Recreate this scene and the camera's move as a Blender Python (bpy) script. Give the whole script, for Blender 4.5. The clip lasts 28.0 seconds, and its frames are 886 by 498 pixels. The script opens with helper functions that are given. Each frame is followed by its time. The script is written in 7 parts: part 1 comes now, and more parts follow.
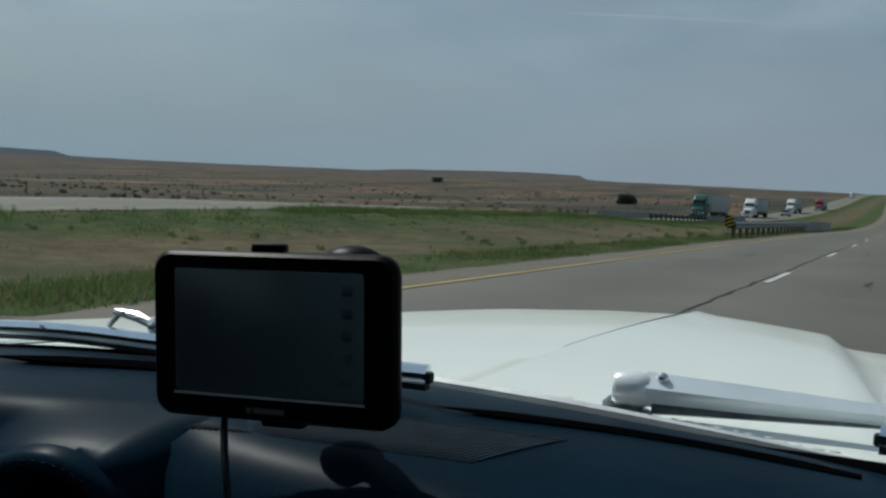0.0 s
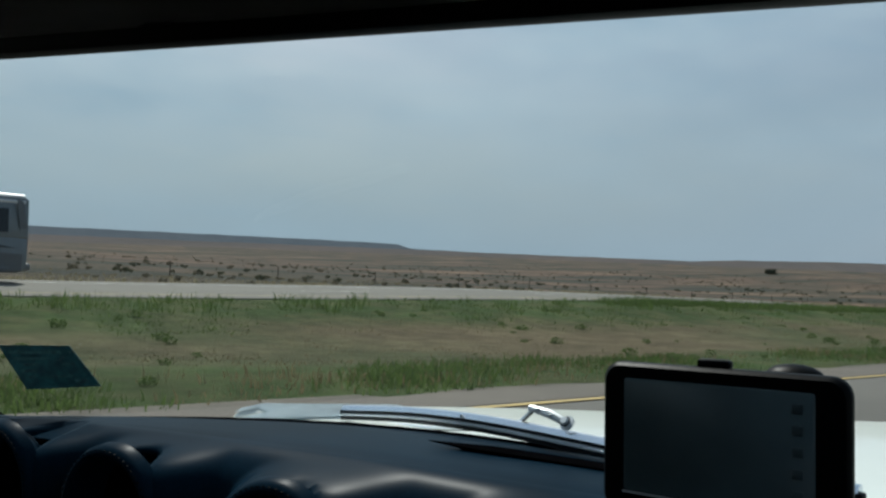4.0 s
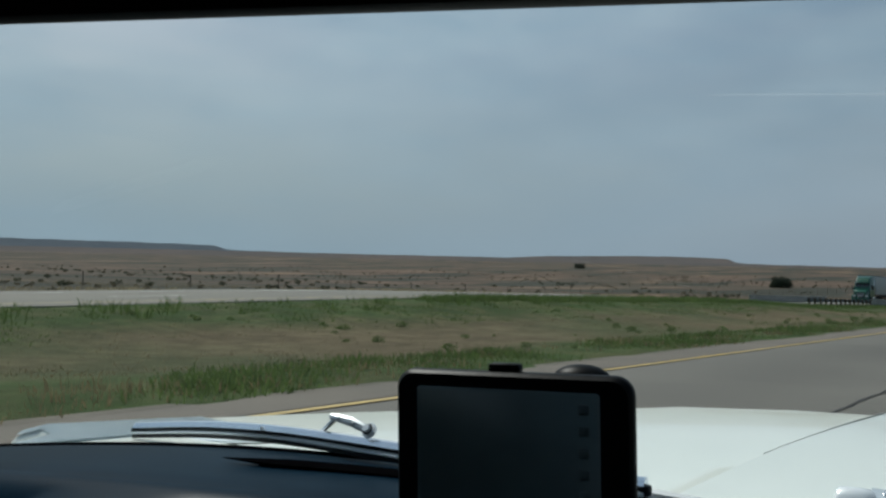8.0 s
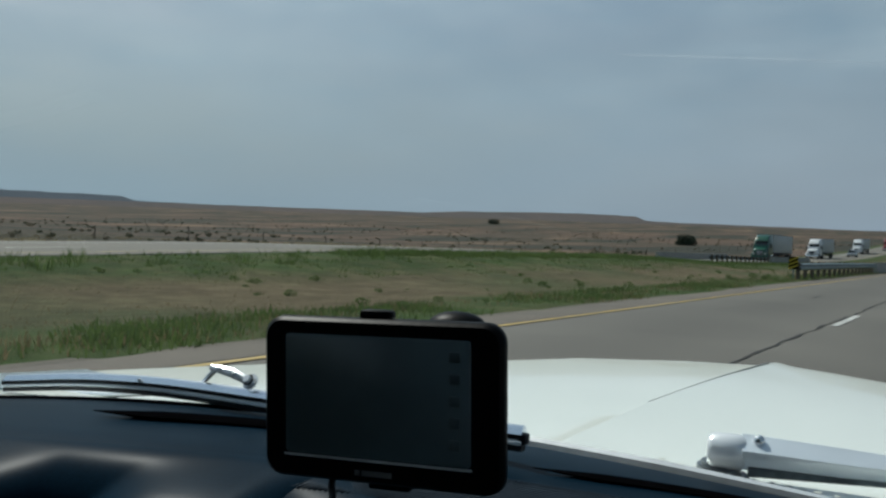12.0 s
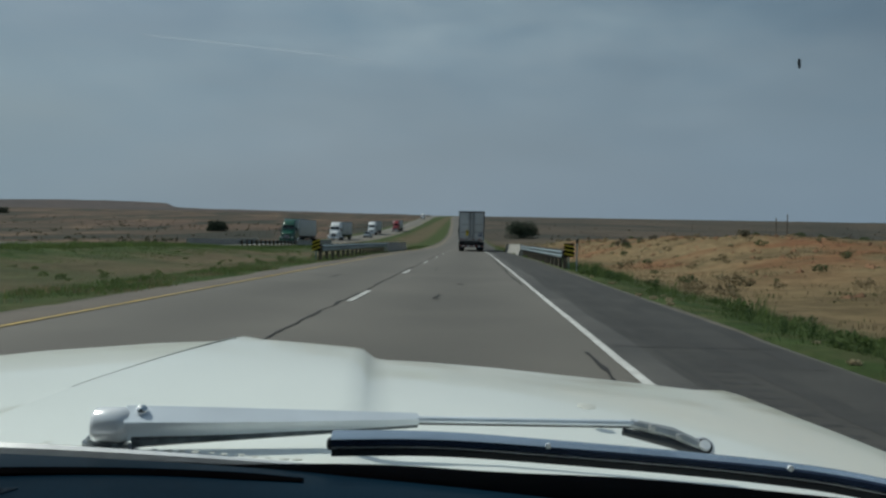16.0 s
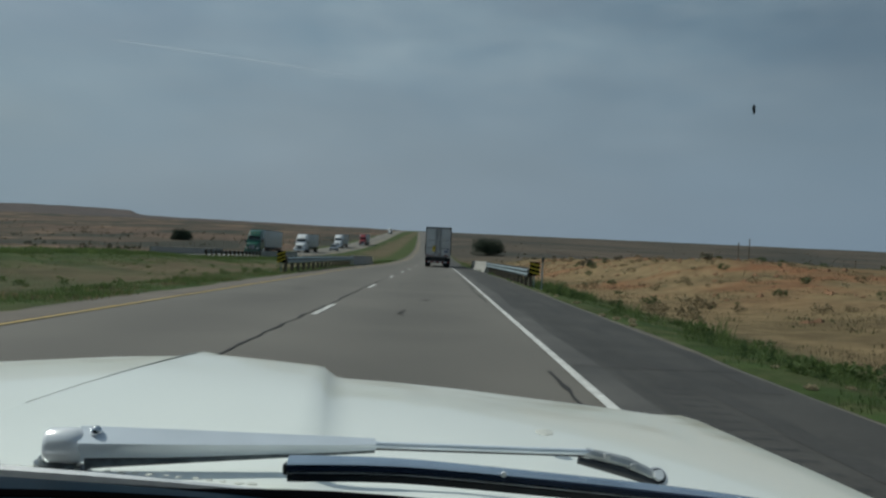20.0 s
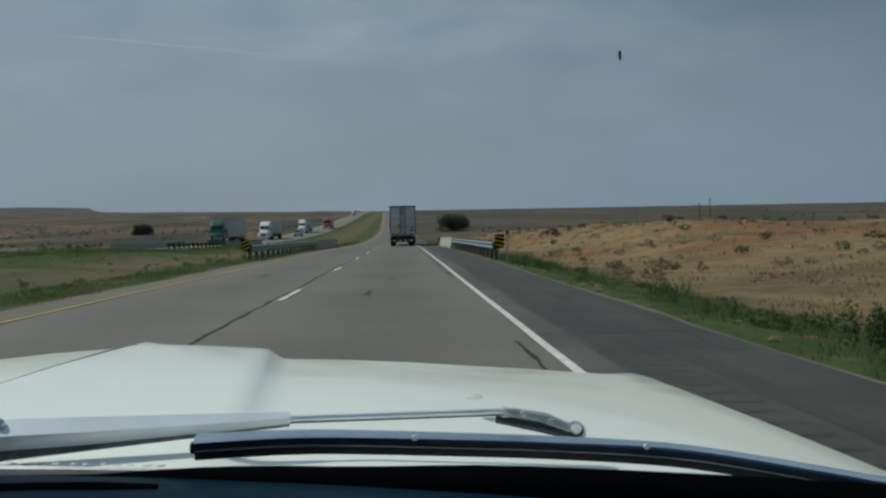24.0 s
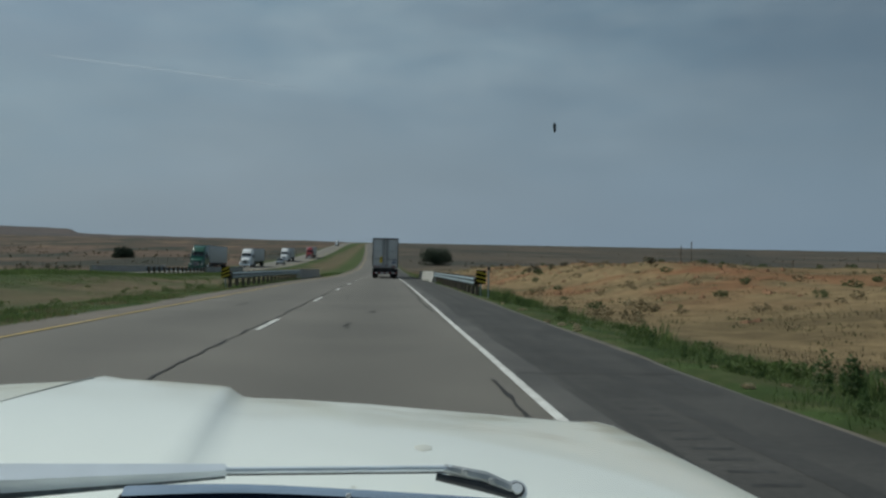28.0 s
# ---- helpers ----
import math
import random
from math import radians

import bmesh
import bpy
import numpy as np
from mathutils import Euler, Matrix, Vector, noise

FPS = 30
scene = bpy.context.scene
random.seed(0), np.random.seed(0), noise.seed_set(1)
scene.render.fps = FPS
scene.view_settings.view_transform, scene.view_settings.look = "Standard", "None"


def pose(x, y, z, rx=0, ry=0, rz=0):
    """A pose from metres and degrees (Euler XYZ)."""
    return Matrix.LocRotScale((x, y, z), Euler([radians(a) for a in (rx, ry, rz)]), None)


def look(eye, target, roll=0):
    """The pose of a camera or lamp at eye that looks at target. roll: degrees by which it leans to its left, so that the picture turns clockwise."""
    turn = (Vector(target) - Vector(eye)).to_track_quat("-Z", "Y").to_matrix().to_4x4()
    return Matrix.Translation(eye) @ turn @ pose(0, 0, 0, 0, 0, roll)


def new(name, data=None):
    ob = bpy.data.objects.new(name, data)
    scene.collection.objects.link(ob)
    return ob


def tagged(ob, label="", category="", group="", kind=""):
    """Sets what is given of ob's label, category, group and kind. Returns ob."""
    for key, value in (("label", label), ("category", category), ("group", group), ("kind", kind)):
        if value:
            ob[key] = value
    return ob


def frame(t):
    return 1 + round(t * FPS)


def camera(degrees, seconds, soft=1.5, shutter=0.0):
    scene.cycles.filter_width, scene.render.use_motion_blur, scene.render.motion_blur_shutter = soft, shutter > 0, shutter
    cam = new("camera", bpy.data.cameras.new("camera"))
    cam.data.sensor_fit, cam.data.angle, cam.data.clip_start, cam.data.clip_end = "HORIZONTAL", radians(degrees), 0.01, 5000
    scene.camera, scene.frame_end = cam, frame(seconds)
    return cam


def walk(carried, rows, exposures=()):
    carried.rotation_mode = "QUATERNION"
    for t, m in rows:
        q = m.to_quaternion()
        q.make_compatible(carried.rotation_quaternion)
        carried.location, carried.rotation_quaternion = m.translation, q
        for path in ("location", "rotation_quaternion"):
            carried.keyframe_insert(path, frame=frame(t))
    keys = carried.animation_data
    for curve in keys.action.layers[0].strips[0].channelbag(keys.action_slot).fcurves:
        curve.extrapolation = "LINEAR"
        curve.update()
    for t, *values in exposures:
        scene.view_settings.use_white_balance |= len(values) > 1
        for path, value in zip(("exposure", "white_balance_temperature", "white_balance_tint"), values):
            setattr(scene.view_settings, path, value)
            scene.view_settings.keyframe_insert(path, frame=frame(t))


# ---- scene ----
FOV = 54.0
PATH = [
    (0, (-0.03, -0.008, 1.152), (-0.95, 1.76, 0.99), 2.2),
    (0.3, (-0.04, -0.017, 1.162), (-1.341, 1.496, 1.029), 1.8),
    (0.6, (-0.052, -0.034, 1.17), (-1.518, 1.323, 1.067), -0.6),
    (1, (-0.072, -0.073, 1.157), (-1.553, 1.27, 1.077), 1.4),
    (1.8, (-0.071, -0.084, 1.167), (-1.656, 1.135, 1.163), 1.4),
    (2, (-0.069, -0.083, 1.167), (-1.68, 1.102, 1.141), 0.9),
    (2.5, (-0.067, -0.076, 1.162), (-1.667, 1.121, 1.105), 0.3),
    (4.5, (-0.051, -0.099, 1.173), (-1.534, 1.243, 1.21), 2.3),
    (5, (-0.051, -0.099, 1.178), (-1.533, 1.243, 1.214), 1.8),
    (5.5, (-0.054, -0.095, 1.17), (-1.492, 1.293, 1.22), 1.4),
    (6, (-0.062, -0.076, 1.177), (-1.352, 1.452, 1.179), -0.8),
    (6.5, (-0.062, -0.071, 1.169), (-1.318, 1.485, 1.206), 0.4),
    (7, (-0.064, -0.066, 1.166), (-1.292, 1.513, 1.167), 0.8),
    (7.5, (-0.064, -0.061, 1.161), (-1.286, 1.521, 1.126), 0.8),
    (8, (-0.056, -0.063, 1.172), (-1.259, 1.535, 1.201), 1.1),
    (8.5, (-0.052, -0.069, 1.173), (-1.274, 1.513, 1.231), 1.2),
    (9, (-0.058, -0.063, 1.169), (-1.27, 1.528, 1.172), 1.2),
    (9.5, (-0.063, -0.058, 1.164), (-1.256, 1.546, 1.127), 1.0),
    (10, (-0.058, -0.044, 1.16), (-1.208, 1.591, 1.092), 0.8),
    (10.5, (-0.062, -0.044, 1.16), (-1.21, 1.592, 1.086), 1.3),
    (11, (-0.057, -0.039, 1.162), (-1.162, 1.626, 1.087), 1.5),
    (11.5, (-0.046, -0.037, 1.168), (-1.104, 1.66, 1.126), 1.6),
    (13.5, (-0.056, -0.013, 1.155), (-1.014, 1.729, 0.935), 2.9),
    (14, (-0.025, -0.018, 1.159), (-0.802, 1.821, 1.032), 1.5),
    (14.5, (-0.014, -0.022, 1.162), (-0.528, 1.911, 1.161), 0.7),
    (15, (0.028, 0.001, 1.16), (-0.361, 1.958, 1.02), 1.7),
    (15.5, (0.021, 0.0, 1.16), (-0.009, 1.995, 1.023), 0.9),
    (16, (0.055, -0.006, 1.159), (0.015, 1.992, 1.083), 1.0),
    (16.5, (0.042, -0.045, 1.176), (0.095, 1.955, 1.153), 2.5),
    (17, (0.06, 0.002, 1.154), (0.077, 1.997, 1.02), 1.4),
    (18, (0.066, 0.0, 1.157), (0.111, 1.997, 1.042), 1.7),
    (19, (0.069, -0.003, 1.164), (0.127, 1.994, 1.086), 1.6),
    (20, (0.058, -0.011, 1.168), (0.094, 1.989, 1.13), 2.6),
    (21, (0.067, -0.01, 1.17), (0.138, 1.987, 1.09), 1.4),
    (23.5, (0.094, -0.01, 1.157), (0.199, 1.984, 1.041), 0.1),
    (24, (0.106, -0.011, 1.16), (0.221, 1.983, 1.071), -1.0),
    (24.5, (0.12, -0.02, 1.153), (0.213, 1.976, 1.077), -0.7),
    (25, (0.116, -0.018, 1.17), (0.26, 1.974, 1.073), -0.6),
    (25.5, (0.13, -0.004, 1.17), (0.318, 1.987, 1.163), -0.7),
    (26, (0.136, -0.031, 1.175), (0.331, 1.959, 1.111), -1.2),
    (26.5, (0.125, -0.013, 1.165), (0.32, 1.975, 1.067), -0.9),
    (27, (0.128, -0.021, 1.167), (0.289, 1.97, 1.066), -0.3),
    (27.5, (0.119, -0.025, 1.17), (0.291, 1.967, 1.104), 0.6),
    (28, (0.134, -0.013, 1.177), (0.289, 1.981, 1.166), 1.1),
]
cam = camera(FOV, 28.0, soft=2.5)
KELVIN, COOL, TINT = 6200, 6110, 4
LIGHT = [(0, 0.0), (0.6, 0.3), (1, 0.35), (2, 0.27), (5, 0.38), (6, 0.3), (8, 0.15), (11, 0.15), (14, 0.2), (15, 0.0), (17, -0.1), (20, -0.08), (28, -0.05)]
walk(cam, [(t, look(eye, target, roll)) for t, eye, target, roll in PATH], [(t, stops, KELVIN if t > 12 else COOL, TINT) for t, stops in LIGHT])

# ---- sky and sun ----
SUN_EL, SUN_AZ = radians(49), radians(-68)      # azimuth from +y towards +x
world = bpy.data.worlds.new("sky")
scene.world = world
world.use_nodes = True
wn, wl = world.node_tree.nodes, world.node_tree.links
wn.clear()


def wnode(kind, **kw):
    n = wn.new(kind)
    for k, v in kw.items():
        n.inputs[k].default_value = v
    return n


sky = wn.new("ShaderNodeTexSky")
sky.sky_type, sky.sun_disc = "NISHITA", False
sky.sun_elevation, sky.sun_rotation = SUN_EL, SUN_AZ
sky.dust_density = 3.0
dim = wn.new("ShaderNodeVectorMath")
dim.operation = "SCALE"
dim.inputs["Scale"].default_value = 0.055
wl.new(sky.outputs[0], dim.inputs[0])
coord = wn.new("ShaderNodeTexCoord")
flat = wn.new("ShaderNodeMapping")
flat.inputs["Scale"].default_value = (1.0, 1.0, 3.6)
wl.new(coord.outputs["Generated"], flat.inputs[0])
cloud = wnode("ShaderNodeTexNoise", Scale=2.3, Detail=6.0, Roughness=0.55)
wl.new(flat.outputs[0], cloud.inputs["Vector"])
ramp = wn.new("ShaderNodeValToRGB")
ramp.color_ramp.elements[0].position, ramp.color_ramp.elements[1].position = 0.35, 0.72
ramp.color_ramp.elements[0].color, ramp.color_ramp.elements[1].color = (0.24, 0.24, 0.24, 1), (0.98, 0.98, 0.98, 1)
wl.new(cloud.outputs[0], ramp.inputs[0])
wisps = wnode("ShaderNodeTexNoise", Scale=5.0, Detail=5.0, Roughness=0.6)
wl.new(flat.outputs[0], wisps.inputs["Vector"])
veil = wn.new("ShaderNodeValToRGB")
veil.color_ramp.elements[0].position, veil.color_ramp.elements[1].position = 0.3, 0.75
veil.color_ramp.elements[0].color, veil.color_ramp.elements[1].color = (0.208, 0.292, 0.366, 1), (0.365, 0.432, 0.482, 1)
wl.new(wisps.outputs[0], veil.inputs[0])
mix = wn.new("ShaderNodeMix")
mix.data_type = "RGBA"
thinner, cover = wn.new("ShaderNodeMapRange"), wn.new("ShaderNodeMath")
split = wn.new("ShaderNodeSeparateXYZ")
wl.new(coord.outputs["Generated"], split.inputs[0])
wl.new(split.outputs[0], thinner.inputs[0])
for i, v in enumerate((0.15, 0.65, 1.0, 0.62)):
    thinner.inputs[i + 1].default_value = v
cover.operation = "MULTIPLY"
wl.new(ramp.outputs[0], cover.inputs[0])
wl.new(thinner.outputs[0], cover.inputs[1])
wl.new(cover.outputs[0], mix.inputs[0])
wl.new(dim.outputs[0], mix.inputs[6])
wl.new(veil.outputs[0], mix.inputs[7])
# brighter towards the sun's side of the sky
sepd, side = wn.new("ShaderNodeSeparateXYZ"), wn.new("ShaderNodeMapRange")
wl.new(coord.outputs["Generated"], sepd.inputs[0])
wl.new(sepd.outputs[0], side.inputs[0])
for i, v in enumerate((-0.4, 0.6, 1.13, 0.85)):
    side.inputs[i + 1].default_value = v
grade = wn.new("ShaderNodeVectorMath")
grade.operation = "SCALE"
wl.new(mix.outputs[2], grade.inputs[0])
wl.new(side.outputs[0], grade.inputs["Scale"])
# even pale haze low over the horizon
low, even = wn.new("ShaderNodeMapRange"), wn.new("ShaderNodeMix")
low.interpolation_type = "SMOOTHSTEP"
wl.new(sepd.outputs[2], low.inputs[0])
for i, v in enumerate((0.0, 0.30, 0.85, 0.0)):
    low.inputs[i + 1].default_value = v
even.data_type = "RGBA"
wl.new(low.outputs[0], even.inputs[0])
wl.new(grade.outputs[0], even.inputs[6])
compass, tone = wn.new("ShaderNodeMapRange"), wn.new("ShaderNodeValToRGB")
compass.inputs[1].default_value = -1.0
wl.new(sepd.outputs[0], compass.inputs[0])
for i, (at, colour) in enumerate(((0.10, (0.255, 0.326, 0.382)), (0.42, (0.293, 0.338, 0.398)), (0.74, (0.240, 0.300, 0.378)))):
    stop = tone.color_ramp.elements[i] if i < 2 else tone.color_ramp.elements.new(at)
    stop.position, stop.color = at, (*colour, 1)
wl.new(compass.outputs[0], tone.inputs[0])
wl.new(tone.outputs[0], even.inputs[7])
bg, wout = wn.new("ShaderNodeBackground"), wn.new("ShaderNodeOutputWorld")
wl.new(even.outputs[2], bg.inputs[0])
wl.new(bg.outputs[0], wout.inputs[0])

sun = new("sun", bpy.data.lights.new("sun", "SUN"))
sun.data.energy, sun.data.angle, sun.data.color = 3.2, radians(1.5), (1.0, 0.95, 0.87)
sun_dir = Vector((math.sin(SUN_AZ) * math.cos(SUN_EL), math.cos(SUN_AZ) * math.cos(SUN_EL), math.sin(SUN_EL)))
sun.matrix_world = look(sun_dir * 50, (0, 0, 0))

# ---- materials ----


def material(name, color, rough=0.6, metal=0.0, vary=0.12, scale=8.0, fine=60.0, bump=0.0, second=None, spec=0.5, coat=0.0, random_shade=0.0, where="Object", ior=1.5, thin=0.0, lanes=0.0):
    """A procedural surface: a base colour varied at two scales, an optional second colour in patches, and fine relief."""
    m = bpy.data.materials.new(name)
    m.use_nodes = True
    n, l = m.node_tree.nodes, m.node_tree.links
    b = n["Principled BSDF"]
    b.inputs["Roughness"].default_value, b.inputs["Metallic"].default_value = rough, metal
    b.inputs["Specular IOR Level"].default_value, b.inputs["Coat Weight"].default_value = spec, coat
    b.inputs["IOR"].default_value = ior
    co = n.new("ShaderNodeTexCoord")
    big, small = n.new("ShaderNodeTexNoise"), n.new("ShaderNodeTexNoise")
    big.inputs["Scale"].default_value, small.inputs["Scale"].default_value = scale, fine
    big.inputs["Detail"].default_value = small.inputs["Detail"].default_value = 5.0
    l.new(co.outputs[where], big.inputs["Vector"])
    l.new(co.outputs[where], small.inputs["Vector"])
    r = n.new("ShaderNodeValToRGB")
    dark = second or tuple(c * (1 - 2 * vary) for c in color)
    r.color_ramp.elements[0].position, r.color_ramp.elements[1].position = 0.35, 0.65
    r.color_ramp.elements[0].color, r.color_ramp.elements[1].color = (*dark, 1), (*color, 1)
    l.new(big.outputs[0], r.inputs[0])
    g = n.new("ShaderNodeMapRange")
    g.inputs[1].default_value, g.inputs[2].default_value = 0.25, 0.75
    g.inputs[3].default_value, g.inputs[4].default_value = 1 - vary, 1 + vary
    l.new(small.outputs[0], g.inputs[0])
    mul = n.new("ShaderNodeVectorMath")
    mul.operation = "SCALE"
    l.new(r.outputs[0], mul.inputs[0])
    if random_shade:
        info, ad = n.new("ShaderNodeNewGeometry"), n.new("ShaderNodeMath")
        mr = n.new("ShaderNodeMapRange")
        mr.inputs[3].default_value, mr.inputs[4].default_value = 1 - random_shade, 1 + random_shade
        l.new(info.outputs["Random Per Island"], mr.inputs[0])
        ad.operation = "MULTIPLY"
        l.new(mr.outputs[0], ad.inputs[0])
        l.new(g.outputs[0], ad.inputs[1])
        l.new(ad.outputs[0], mul.inputs["Scale"])
    else:
        l.new(g.outputs[0], mul.inputs["Scale"])
    tone = mul.outputs[0]
    if lanes:        # oil darkens the middle of each lane, tyres wear the rest pale
        sp, wx, cs, ma, sc_ = n.new("ShaderNodeSeparateXYZ"), n.new("ShaderNodeMath"), n.new("ShaderNodeMath"), n.new("ShaderNodeMapRange"), n.new("ShaderNodeVectorMath")
        l.new(co.outputs["Object"], sp.inputs[0])
        wx.operation, cs.operation, sc_.operation = "MULTIPLY_ADD", "COSINE", "SCALE"
        l.new(sp.outputs[1], wx.inputs[0])
        wx.inputs[1].default_value = -0.0125
        l.new(sp.outputs[0], wx.inputs[2])
        fr = n.new("ShaderNodeMath")
        fr.operation = "MULTIPLY_ADD"
        l.new(wx.outputs[0], fr.inputs[0])
        fr.inputs[1].default_value, fr.inputs[2].default_value = 2 * math.pi / 3.55, 2 * math.pi * 0.3 / 3.55
        l.new(fr.outputs[0], cs.inputs[0])
        l.new(cs.outputs[0], ma.inputs[0])
        for i, v in enumerate((-1.0, 1.0, 1 + lanes, 1 - lanes)):
            ma.inputs[i + 1].default_value = v
        l.new(tone, sc_.inputs[0])
        l.new(ma.outputs[0], sc_.inputs["Scale"])
        tone = sc_.outputs[0]
    l.new(tone, b.inputs["Base Color"])
    if thin:         # leaves and blades let light through
        tr, ms = n.new("ShaderNodeBsdfTranslucent"), n.new("ShaderNodeMixShader")
        l.new(tone, tr.inputs[0])
        ms.inputs[0].default_value = thin
        l.new(b.outputs[0], ms.inputs[1])
        l.new(tr.outputs[0], ms.inputs[2])
        l.new(ms.outputs[0], n["Material Output"].inputs[0])
    if bump:
        bp = n.new("ShaderNodeBump")
        bp.inputs["Strength"].default_value, bp.inputs["Distance"].default_value = bump, 0.01
        l.new(small.outputs[0], bp.inputs["Height"])
        l.new(bp.outputs[0], b.inputs["Normal"])
    return m


